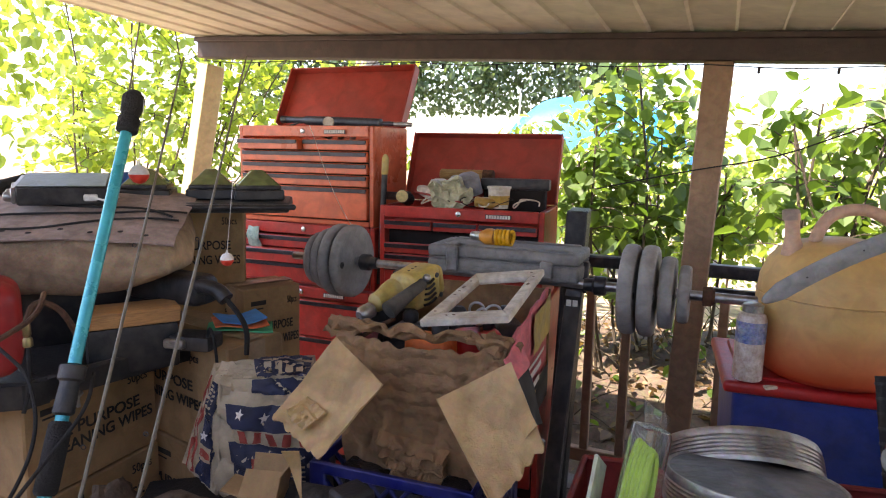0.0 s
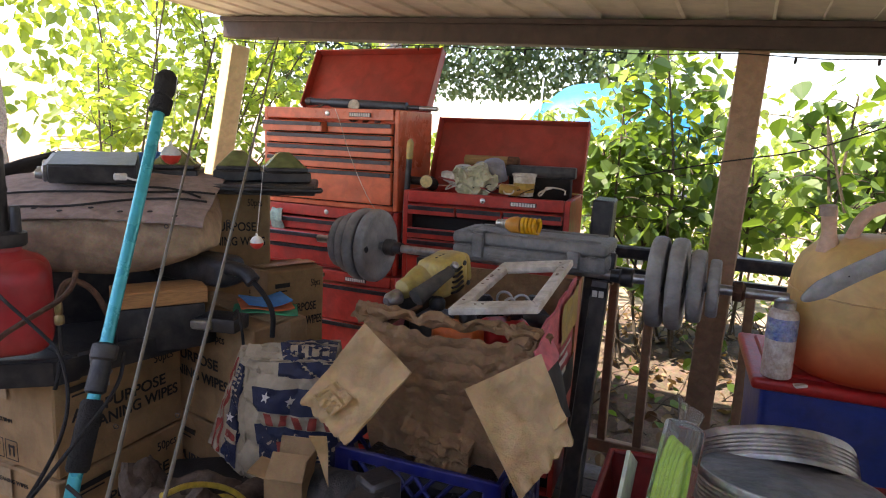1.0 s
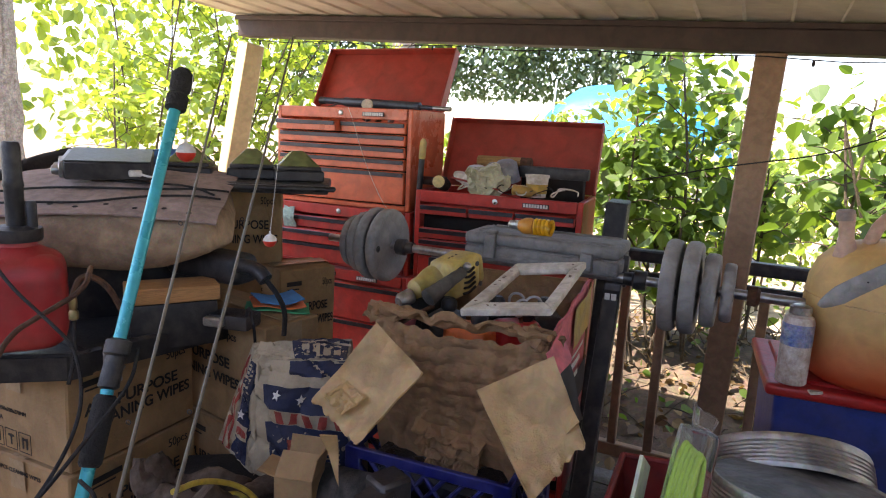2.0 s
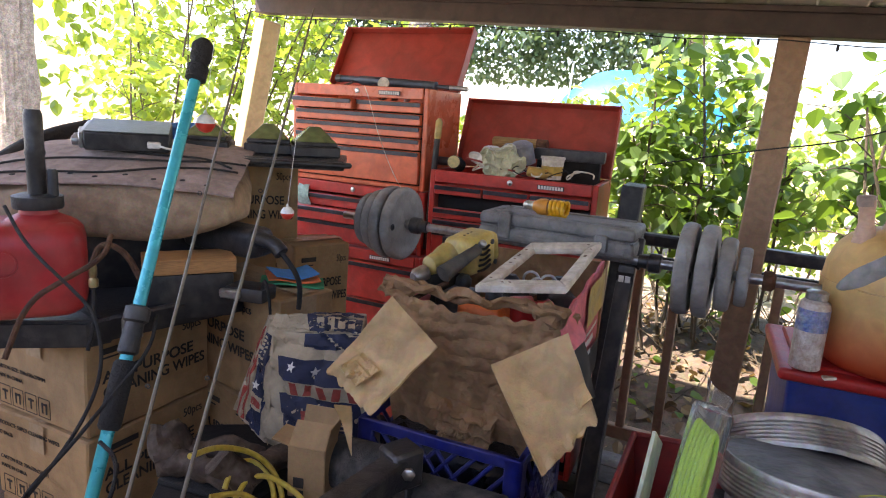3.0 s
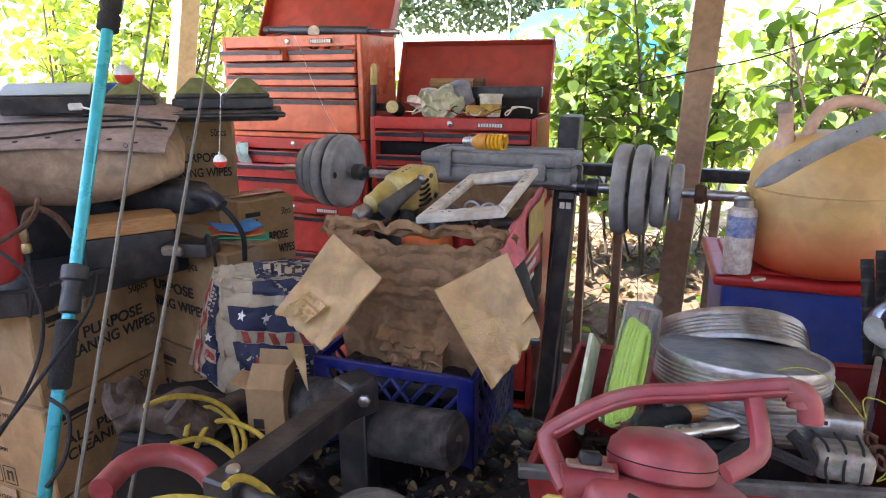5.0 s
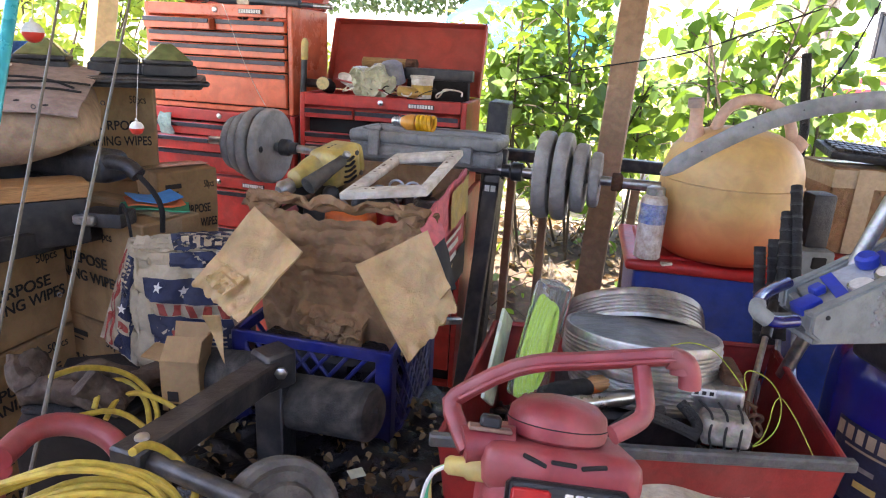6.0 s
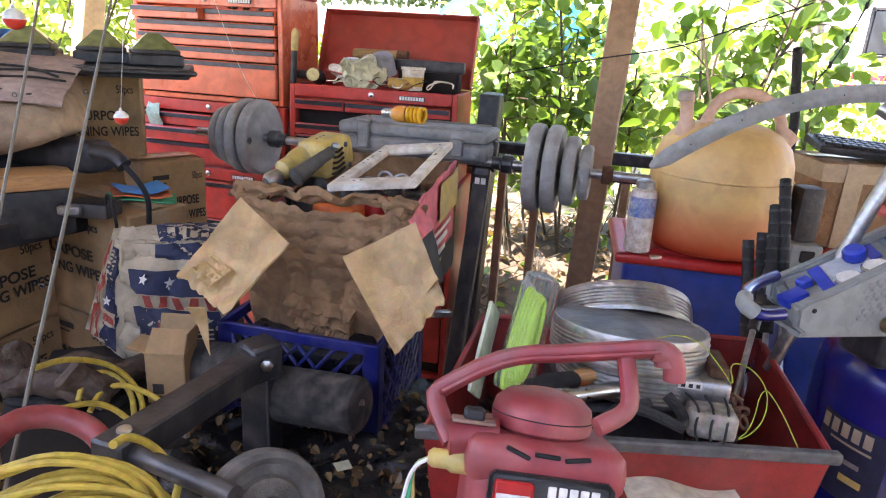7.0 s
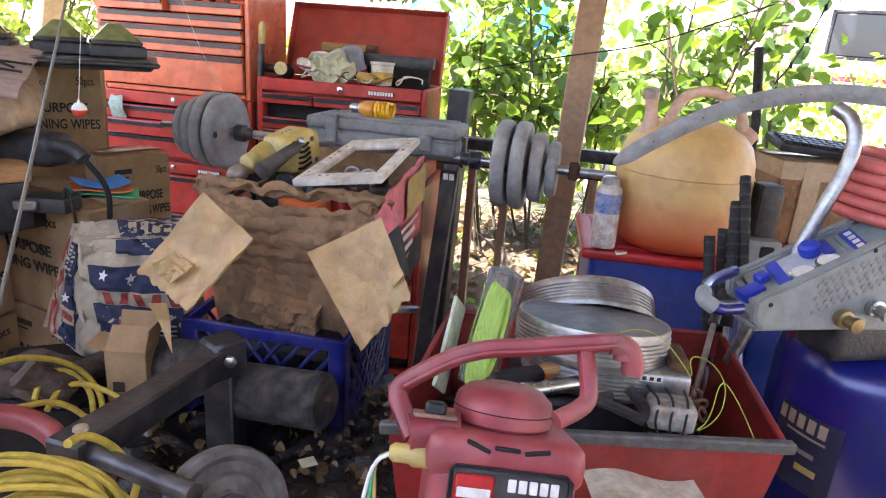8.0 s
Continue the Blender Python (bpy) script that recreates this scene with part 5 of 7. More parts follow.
def small_box():
    p, q = V((-0.236, 1.088, 0.874)), V((-0.169, 1.076, 0.897))
    m = at_front(p, q, 0.605)
    b = thing("small_carton", m, "slim open brown carton with a white shipping label", "carton")
    w, d, h = 0.07, 0.06, 0.290
    part("body", joined(box(w, 0.003, h, (0, 0, 0)), box(w, 0.003, h, (0, d, 0)), box(0.003, d, h, (-w / 2, d / 2, 0)), box(0.003, d, h, (w / 2, d / 2, 0)), box(w, d, 0.003, (0, d / 2, 0.001))), M_CARD, b)
    part("flap", box(w, 0.003, 0.05, (0, 0, 0)), M_CARD, b).matrix_local = pose(0, 0, h, -48)
    part("flap", box(0.003, d, 0.045, (0, 0, 0)), M_CARD, b).matrix_local = pose(w / 2, d / 2, h, 0, 12)
    part("flap", box(w, 0.003, 0.05), M_CARD, b).matrix_local = pose(0, d, h, -20)
    part("flap", box(0.003, d, 0.035), M_CARD, b).matrix_local = pose(-w / 2, d / 2, h, 0, -78)
    lb = part("shipping_label", box(w * 0.6, 0.001, 0.05, (0.010, -0.003, 0.10)), M_WHITE, b)
    for k in range(4):
        part("print_bar", box(w * 0.4, 0.001, 0.003, (0.006, -0.0042, 0.14 - k * 0.01)), M_INK, lb)
    for k in range(2):
        part("warning_mark", box(0.02, 0.001, 0.02, (-0.014, -0.003, 0.185 + 0.025 * k)), M_INK, b)


small_box()
# added supports for sack and boots; their near-black stands for deep shade
base = thing("carton", pose(-0.30, 1.36, 0.05, 0, 0, 10), "added box under the sack, coloured dark for the shade", "box")
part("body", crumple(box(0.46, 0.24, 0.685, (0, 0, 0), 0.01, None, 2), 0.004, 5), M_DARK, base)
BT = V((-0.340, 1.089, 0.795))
low = thing("carton", pose(BT.x, BT.y + 0.04, 0.05, 0, 0, 12), "added box under the old boots, its shade put into the colour", "box")
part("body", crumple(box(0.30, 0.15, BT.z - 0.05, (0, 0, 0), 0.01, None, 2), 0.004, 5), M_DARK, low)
for k, (x, y, r) in enumerate(((-0.05, 0.06, 20), (0.06, 0.03, 60), (-0.07, 0.0, -15))):
    s = thing("old_boot", pose(BT.x + x, BT.y + y, BT.z + 0.004, 0, 0, r), "dusty brown leather boot lying in the shade", "boot", "old boots")
    bm = joined(tube([(-0.075, 0, 0.032), (-0.03, 0.004, 0.034), (0.02, 0.0, 0.04), (0.055, -0.004, 0.03), (0.082, -0.004, 0.022)], 0.027, 14, 2, 0.72), tube([(-0.06, 0.0, 0.036), (-0.085, 0.012, 0.06), (-0.10, 0.03, 0.085)], 0.027, 12, 2, 0.9))
    part("upper", crumple(crumple(bm, 0.012, 22, k), 0.005, 70, k), mat("dusty_boot_leather", (0.075, 0.045, 0.03), 0.8, 0, 0.3, 14, 0.3, 80, dust=0.3), s)
    part("sole", box(0.135, 0.055, 0.014, (0, 0, -0.002), 0.008, None, 2), M_RUBBER, s)


# ---- the left pile: tray, cushion, radio, fuel can, poles ----
TF, TR_, TB = V((-0.836, 1.260, 1.033)), V((-0.674, 1.308, 1.002)), V((-0.472, 1.573, 1.058))
TZ = 1.0


def tray_lid():
    u = (TB.xy - TR_.xy)
    ang = math.degrees(math.atan2(u.y, u.x))
    L = u.length + 0.03
    m = pose(TR_.x, TR_.y, 0.987, 0, 0, ang)
    t = thing("tool_case", m, "open black plastic tool case lid used as a tray", "tool case")
    part("tray", joined(box(L, 0.36, 0.03, (L / 2 - 0.02, 0.17, 0), 0.012, None, 2), box(L, 0.02, 0.045, (L / 2 - 0.02, 0.0, 0.01), 0.006), box(0.02, 0.36, 0.045, (-0.02, 0.17, 0.01), 0.006), box(0.05, 0.30, 0.03, (-0.06, 0.17, 0.005), 0.01)), M_BLACKP, t)
    mi = m.inverted()

    def plate_between(corners, z, h):
        bm = bmesh.new()
        f = bm.faces.new([bm.verts.new(mi @ V((x, y, z))) for x, y in corners])
        for v in [g for g in bmesh.ops.extrude_face_region(bm, geom=[f])["geom"] if isinstance(g, bmesh.types.BMVert)]:
            v.co.z += h
        bmesh.ops.recalc_face_normals(bm, faces=bm.faces)
        bmesh.ops.bevel(bm, geom=bm.edges[:], offset=0.006, segments=2, affect='EDGES')
        return bm
    part("tray_end", plate_between(((-0.668, 1.300), (-0.70, 1.262), (-0.90, 1.215), (-0.98, 1.42), (-0.72, 1.52)), 0.988, 0.042), M_BLACKP, t)
    part("end_lip", plate_between(((-0.668, 1.296), (-0.698, 1.252), (-0.90, 1.203), (-0.905, 1.222), (-0.708, 1.270), (-0.680, 1.304)), 0.984, 0.058), M_BLACKP, t)
    part("carry_handle", joined(box(0.03, 0.16, 0.03, (-0.10, 0.17, 0.01), 0.01), box(0.06, 0.02, 0.03, (-0.07, 0.10, 0.01), 0.006), box(0.06, 0.02, 0.03, (-0.07, 0.24, 0.01), 0.006)), M_BLACKP, t)
    return m, L


TRM, TRL = tray_lid()


def cushion():
    c = V((-0.807, 1.616, 1.267))
    m = pose(c.x, c.y + 0.02, 1.198, 11, -1, 10)
    t = thing("cushion", m, "worn brown suede cushion with a mauve top panel", "cushion")
    w, d, h = 0.62, 0.44, 0.134

    def fn(u, v):
        a = u * 2 * math.pi
        e = 0.55
        f = v * math.pi - math.pi / 2
        ce, se = abs(math.cos(f)) ** 0.35, abs(math.sin(f)) ** 0.9 * (1 if f > 0 else -1)
        x = abs(math.cos(a)) ** e * (1 if math.cos(a) > 0 else -1)
        y = abs(math.sin(a)) ** e * (1 if math.sin(a) > 0 else -1)
        q = V((x * ce * w / 2, y * ce * d / 2, h / 2 + se * h / 2))
        q.z += 0.02 * (1 - (q.x / w * 2) ** 2) * (1 if f > 0 else 0)
        return q + noise.noise_vector(q * 8) * 0.02 + noise.noise_vector(q * 22) * 0.008
    part("cover", sheet(72, 36, fn), M_CUSH, t)

    def top(u, v):
        x, y = (u - 0.5) * w * 0.96, (v - 0.5) * d * 0.94
        q = V((x, y, h + 0.004 + 0.02 * (1 - (x / w * 2) ** 2) - 0.035 * max(0, abs(y) / d * 2 - 0.55) - 0.025 * max(0, abs(x) / w * 2 - 0.7)))
        return q + V((0, 0, 0.006)) + noise.noise_vector(q * 9) * 0.006
    tp = part("top_panel", sheet(40, 30, top, 0.004), M_CUSHT, t, "mauve canvas panel")
    for k in range(9):
        q = top(0.1 + 0.1 * k, 0.06 + 0.03 * (k % 2))
        part("eyelet", lathe([(0.003, 0.001), (0.006, 0.001), (0.006, 0.002), (0.003, 0.002)], 10, q + V((0, 0, 0.003))), M_DARK, tp)
    return m, top


CU, CTOP = cushion()
for k, (a, b_) in enumerate((((0.05, 0.25), (1.0, 0.45)), ((0.02, 0.05), (0.98, 0.28)), ((0.3, 0.6), (0.95, 0.35)))):
    s = thing("strap_cord", CU, "thin dark cord lying over the cushion", "cord", "cords on the cushion")
    part("cord", tube([CTOP(a[0] + (b_[0] - a[0]) * t, a[1] + (b_[1] - a[1]) * t + 0.05 * math.sin(t * 7 + k)) + V((0, 0, 0.005)) for t in np.linspace(0, 1, 12)], 0.003, 6, 1), M_RUBBER, s)


def radio():
    p, q = V((-0.872, 1.585, 1.398)), V((-0.734, 1.546, 1.397))
    c = V((-0.805, 1.648, 1.399))
    m = pose(c.x, c.y, 1.378, 9, 0, 22)
    r = thing("car_radio", m, "flat black car radio with knobs on the cushion", "radio")
    part("case", box(0.19, 0.16, 0.045, (0, 0, 0), 0.004), M_BLACKP, r)
    part("cover_plate", box(0.186, 0.156, 0.002, (0, 0, 0.0455)), mat("grey_green_cover", (0.12, 0.15, 0.13), 0.4, 0.4, 0.2, 12, 0.1), r)
    part("front_plate", box(0.012, 0.15, 0.04, (-0.10, 0, 0.003), 0.003), M_STEEL, r)
    for y in (-0.055, -0.025, 0.05):
        part("knob", lathe([(0.012, 0), (0.013, 0.004), (0.011, 0.016), (0.006, 0.018)], 16, (-0.106, y, 0.018), pose(0, 0, 0, 0, -90)), M_STEEL, r)
    part("connector", box(0.03, 0.014, 0.016, (0.06, -0.087, 0.012), 0.003), M_WHITE, r)
    part("lead", tube([(0.07, -0.09, 0.02), (0.10, -0.11, 0.015), (0.12, -0.08, 0.02)], 0.003, 6, 2), M_WHITE, r)


radio()


def fuel_can():
    c = V((-0.782, 1.244, 1.175))
    m = pose(c.x - 0.05, c.y + 0.02, 1.042, 0, 0, 30)
    f = thing("fuel_can", m, "red plastic fuel can with a black spout", "fuel can")
    part("tank", box(0.225, 0.17, 0.195, (0, 0, 0.008), 0.055, None, 6), M_GASRED, f)
    part("shoulder", lathe([(0.075, 0.19), (0.055, 0.205), (0.035, 0.215), (0.033, 0.23)], 24, (0.03, 0, 0)), M_GASRED, f)
    part("embossed_ring", tube([(-0.03 + 0.025 * math.cos(a), -0.0855, 0.13 + 0.025 * math.sin(a)) for a in np.linspace(0, 6.28, 24)], 0.0025, 6, 0), M_GASRED, f)
    part("collar", lathe([(0.03, 0.225), (0.044, 0.225), (0.046, 0.23), (0.046, 0.25), (0.03, 0.255)], 24, (0.03, 0, 0)), M_BLACKP, f)
    part("spout", lathe([(0.017, 0.25), (0.017, 0.33), (0.019, 0.335), (0.017, 0.345), (0.017, 0.41), (0.014, 0.42)], 16, (0.03, 0, 0)), M_BLACKP, f)
    part("vent_tube", lathe([(0.010, 0.25), (0.010, 0.30), (0.007, 0.305)], 12, (0.058, -0.012, 0)), M_BLACKP, f)


fuel_can()


def pole():
    a, b_ = V((-0.507, 0.902, 0.842)), V((-0.471, 1.292, 1.597))
    d = (b_ - a).normalized()
    foot = a - d * (a.z - 0.055) / d.z
    L = (b_ - foot).length
    z = d
    x = V((1, 0, 0)) - d * d.x
    x.normalize()
    m = Matrix.Translation(foot) @ Matrix((x, z.cross(x), z)).transposed().to_4x4()
    p = thing("extension_pole", m, "teal telescopic extension pole with black grips", "pole")
    on = lambda q: (V(q) - foot).dot(d)
    g0, g1, g2, g3 = on((-0.505, 0.973, 0.963)), on((-0.504, 1.037, 1.058)), on((-0.502, 1.039, 1.067)), on((-0.502, 1.078, 1.142))
    part("tube", lathe([(0.0105, 0), (0.0105, L - 0.04)], 20), M_TEAL, p)
    part("grip", lathe([(0.014, g0), (0.018, g0 + 0.006), (0.018, g1 - 0.006), (0.014, g1)], 20), M_RUBBER, p)
    part("lock_collar", lathe([(0.012, g2), (0.017, g2 + 0.004), (0.0155, g3 - 0.03), (0.021, g3 - 0.026), (0.021, g3 - 0.004), (0.012, g3)], 18), M_BLACKP, p)
    t0 = L - 0.07
    part("tip", lathe([(0.013, t0), (0.019, t0 + 0.004), (0.02, t0 + 0.03), (0.015, t0 + 0.036), (0.019, t0 + 0.045), (0.021, t0 + 0.075), (0.012, t0 + 0.088)], 14), M_RUBBER, p)


pole()


def rod(lo, hi, label, bob, big=1.0):
    a, b_ = V(lo), V(hi)
    d = (b_ - a).normalized()
    foot = a - d * (a.z - 0.06) / d.z
    r = thing("fishing_rod", Matrix.Translation(foot), label, "fishing rod", "fishing rods")
    pts = [foot.lerp(b_, t) + V((0.012 * math.sin(t * 3), 0, 0)) - foot for t in np.linspace(0, 1, 9)]
    part("blank", tube(pts, 0.0048, 7, 1, 0.4), mat("tan_rod_blank", (0.16, 0.13, 0.09), 0.4, 0, 0.2, 30, 0.05), r)
    for t in (0.45, 0.62, 0.78, 0.92):
        q = foot.lerp(b_, t) - foot
        part("line_guide", tube([q + V((0.0034 * math.cos(s), -0.0045, 0.0034 * math.sin(s))) for s in np.linspace(0, 6.28, 12)], 0.0008, 5, 0), M_BLACKM, r)
    if bob:
        q = V(bob) - foot
        bb = part("bobber", lathe([(a * big, z * big) for a, z in ((0.002, -0.013), (0.008, -0.0105), (0.0125, -0.004), (0.013, 0.0))], 18, q), M_BOBR, r, "red and white float")
        part("bobber_cap", lathe([(a * big, z * big) for a, z in ((0.0131, 0.0), (0.0125, 0.004), (0.008, 0.0105), (0.003, 0.0125), (0.0015, 0.018))], 18, q), M_WHITE, bb)
        part("line", tube([q + V((0, 0, 0.012)), V(bob) + V((0.01, 0.02, 0.15)) - foot], 0.0006, 4, 0), M_WHITE, bb)


rod((-0.330, 0.803, 0.924), (-0.307, 1.489, 1.711), "thin tan fishing rod with a float on its line", (-0.292, 1.254, 1.296))
rod((-0.395, 0.783, 0.933), (-0.436, 1.463, 1.701), "thin tan fishing rod leaning on the pile", (-0.454, 1.259, 1.458), 1.4)


# black tray with solar post caps, cloth
def caps():
    c = V((-0.474, 1.896, 1.372))
    t = thing("black_tray", pose(c.x - 0.055, c.y - 0.02, 1.333, 0, 0, 9), "flat black plastic tray on top of the cartons", "tray")
    part("tray_body", box(0.46, 0.26, 0.028, (0, 0, 0), 0.008, None, 2), M_BLACKP, t)
    part("tray_rim", box(0.50, 0.03, 0.014, (0.0, -0.135, 0.01), 0.005), M_BLACKP, t)
    glass = mat("olive_solar_glass", (0.16, 0.19, 0.07), 0.12, 0, 0.2, 8, 0)
    for k, (x, y) in enumerate(((-0.16, 0.0), (0.0, 0.03), (0.135, 0.0))):
        s = thing("post_cap_light", pose(c.x - 0.055 + x, c.y - 0.02 + y + 0.16 * x, 1.362, 0, 0, 12 + 4 * k), "black pyramid post-cap light with an olive top", "post cap", "post caps on the tray")
        part("skirt", box(0.135, 0.135, 0.03, (0, 0, 0), 0.004), M_BLACKP, s)
        part("step", box(0.12, 0.12, 0.012, (0, 0, 0.03), 0.003), M_BLACKP, s)
        part("pyramid", box(0.03, 0.03, 0.042, (0, 0, 0.042), 0.002, None, 1, (3.8, 3.8)), glass, s)


caps()
cl = thing("blue_cloth", Matrix.Translation((-0.752, 1.893, 1.402)), "crumpled blue cloth behind the float", "cloth")
bm = bmesh.new()
bmesh.ops.create_icosphere(bm, subdivisions=4, radius=0.06)
bmesh.ops.transform(bm, matrix=Matrix.Diagonal((1.7, 1.0, 0.38, 1)), verts=bm.verts)
part("cloth", crumple(bm, 0.03, 16, 4), M_CLOTH, cl)


def lie(name, p, rz, label, cat):
    return thing(name, Matrix.Translation(p) @ pose(0, 0, 0, 0, 0, rz), label, cat)


wb = lie("wood_block", (-0.585, 1.475, 1.088), 30, "short raw pine board on the tray", "wood")
wb.location.z = 1.108
part("board", box(0.20, 0.10, 0.036, (0, 0, 0), 0.002), M_WOOD, wb)
wb2 = lie("board_packing", (-0.585, 1.475, 1.088), 30, "black plastic insert under the pine board", "insert")
wb2.location.z = 1.0
part("insert", box(0.19, 0.10, 0.108, (0, 0, 0), 0.01, None, 2), M_BLACKP, wb2)
ps = lie("polisher", (-0.536, 1.597, 1.162), -25, "black corded power polisher under the cushion", "power tool")
ps.location.z = 1.13
part("body", crumple(box(0.24, 0.09, 0.075, (0, 0, 0), 0.028, None, 4), 0.004, 14), M_BLACKP, ps)
part("handle", tube([(0.08, -0.02, 0.05), (0.17, -0.03, 0.055), (0.20, -0.03, 0.03)], 0.018, 10, 2), M_BLACKP, ps)
part("cord_relief", tube([(0.20, -0.03, 0.03), (0.235, -0.03, 0.0), (0.25, -0.02, -0.04), (0.245, -0.02, -0.10)], 0.006, 8, 2), M_RUBBER, ps)
st = lie("support_crate", (-0.751, 1.675, 1.081), 30, "dark plastic case under the cushion in shade", "case")
st.location.z = 0.995
part("case", box(0.40, 0.22, 0.195, (-0.02, 0.06, 0), 0.012, None, 2), M_BLACKP, st)
pc = lie("plug_charger", (-0.436, 1.470, 1.138), -12, "black battery charger with a hanging plug", "charger")
pc.location.z = 1.048
part("case", box(0.10, 0.07, 0.035, (0, 0, 0), 0.008, None, 2), M_BLACKP, pc)
part("terminal", box(0.05, 0.018, 0.022, (-0.03, -0.04, 0.008), 0.004), M_STEEL, pc)
part("cable", tube([(0.04, -0.02, 0.03), (0.06, -0.04, 0.07), (0.075, -0.045, 0.02), (0.078, -0.045, -0.05)], 0.0035, 7, 2), M_RUBBER, pc)
part("plug", lathe([(0.006, -0.10), (0.014, -0.095), (0.014, -0.07), (0.007, -0.055), (0.005, -0.03)], 12, (0.078, -0.045, 0)), M_BLACKP, pc)
for k, (mt, lb, w) in enumerate(((M_PAPERG, "green paper folder on the carton", 0.16), (M_PAPERO, "orange paper folder on the carton", 0.13), (M_PAPERB, "blue paper folder on the carton", 0.11))):
    pp = lie("paper_folder", (-0.377, 1.621, 1.075), 14 + 9 * k, lb, "folder")
    pp.location.z = 1.056 + 0.012 * k
    part("folder", sheet(10, 8, lambda u, v: V(((u - 0.5) * w, (v - 0.5) * 0.10, 0.006 * math.sin(u * 5 + k) + 0.002)), 0.003), mt, pp)
cp = lie("caliper_clamp", (-0.618, 1.256, 1.123), 10, "small aluminium pipe clamp on the tray", "clamp")
cp.location.z = 1.0
part("jaw", joined(box(0.018, 0.03, 0.06, (0, 0, 0), 0.003), box(0.03, 0.03, 0.012, (0.012, 0, 0.045), 0.003), box(0.026, 0.03, 0.01, (0.012, 0, 0.01), 0.003)), M_STEEL, cp)
part("screw", lathe([(0.004, -0.02), (0.004, 0.05)], 8, (0.018, 0, 0.01)), M_STEEL, cp)
bf = lie("hose_fitting", (-0.659, 1.210, 1.150), 0, "brass hose fitting with a rubber whip", "fitting")
part("fitting", lathe([(0.006, -0.02), (0.009, -0.018), (0.009, -0.004), (0.006, 0.0), (0.0075, 0.004), (0.0075, 0.02), (0.005, 0.03)], 12), M_BRASS, bf)
part("whip", tube([(0, 0, 0.03), (0.012, 0.01, 0.07), (0.05, 0.03, 0.05), (0.08, 0.03, -0.01)], 0.006, 8, 2), M_RUST, bf)
part("tail", tube([(0, 0, -0.02), (0.005, -0.01, -0.09), (0.0, -0.03, -0.14)], 0.004, 8, 2), M_RUBBER, bf)
for k, pts in enumerate((((-0.773, 1.139, 1.292), (-0.708, 1.095, 1.232), (-0.603, 1.061, 1.166), (-0.562, 1.053, 1.130), (-0.531, 1.013, 1.045), (-0.522, 0.915, 0.982), (-0.578, 0.840, 0.889)),
                         ((-0.469, 1.076, 1.129), (-0.457, 1.025, 1.086), (-0.483, 0.950, 1.036), (-0.514, 0.873, 0.977), (-0.536, 0.825, 0.949), (-0.552, 0.793, 0.905)),
                         ((-0.713, 1.030, 1.047), (-0.698, 1.072, 1.137), (-0.648, 1.103, 1.173), (-0.602, 1.153, 1.206), (-0.616, 1.202, 1.238)),
                         ((-0.464, 0.879, 0.996), (-0.423, 0.856, 0.984), (-0.421, 0.823, 0.931), (-0.440, 0.795, 0.903)))):
    s = thing("black_cable", Matrix.Translation(pts[0]), "thin dark cable trailing over the cartons", "cable", "loose cables")
    part("cable", tube([V(q) - V(pts[0]) for q in pts], 0.0032 if k != 2 else 0.005, 7, 3), M_RUST if k == 2 else M_RUBBER, s)
hs = thing("corrugated_hose", Matrix.Translation((-1.054, 1.553, 1.329)), "black corrugated hose behind the cushion", "hose")
part("hose", tube([V(q) - V((-1.054, 1.553, 1.329)) for q in ((-1.107, 1.485, 1.265), (-1.090, 1.606, 1.337), (-1.093, 1.771, 1.380), (-1.045, 1.881, 1.404))], 0.022, 10, 2), M_RUBBER, hs)


# ---- heaped trays of the tool chests ----
def inA(x, y, z, *r):
    return MA @ pose(x, y, 1.195 + 0.405 + z, *r)


hb = thing("torque_bar", inA(-0.16, 0.10, 0.03), "long dark tube wrench lying in the chest tray", "wrench")
part("shaft", lathe([(0.012, 0), (0.014, 0.01), (0.014, 0.10), (0.019, 0.11), (0.019, 0.47), (0.009, 0.475), (0.009, 0.54)], 14, (0, 0, 0), pose(0, 0, 0, 0, 92)), mat("blue_black_tube", (0.05, 0.065, 0.085), 0.4, 0.3, 0.2, 14, 0.1), hb)
part("socket_end", lathe([(0.010, 0), (0.016, 0.003), (0.016, 0.03)], 12, (-0.02, 0, 0), pose(0, 0, 0, 0, 92)), M_BLACKM, hb)
part("tip", lathe([(0.0095, 0), (0.0095, 0.075), (0.007, 0.08)], 12, (0.53, 0, -0.019), pose(0, 0, 0, 0, 92)), M_STEEL, hb)
for k in range(9):
    s = thing("small_tool", inA(-0.16 + 0.045 * k, 0.06 + 0.02 * (k % 3), -0.02, 0, 70 + 9 * k, 25 * k), "small dark hand tool in the chest tray", "hand tool", "tools in the top tray")
    part("body", lathe([(0.006, 0), (0.011, 0.004), (0.011, 0.04), (0.006, 0.05), (0.004, 0.10)], 10), (M_BLACKM, M_RUST, M_STEEL)[k % 3], s)
ds = thing("film_tin", inA(0.10, 0.04, 0.012, 78, 0, 10), "small pale round lid standing in the tray", "tin")
part("lid_disc", lathe([(0.004, 0), (0.022, 0), (0.024, 0.004), (0.024, 0.012), (0.004, 0.013)], 20), M_CREAM, ds)
yc = thing("caulk_tube", MA @ pose(0.365, 0.02, 1.36, 0, 3, 0), "yellow-capped black tube wedged beside the chest", "tube")
part("tube_body", lathe([(0.012, -0.40), (0.012, 0.05)], 12), M_BLACKP, yc)
part("cap", lathe([(0.013, 0.05), (0.014, 0.055), (0.014, 0.115), (0.006, 0.13)], 12), M_YELLOW, yc)
wire = thing("loose_wire", MA @ pose(0.05, -0.03, 1.60), "thin wire trailing down the drawer fronts", "wire")
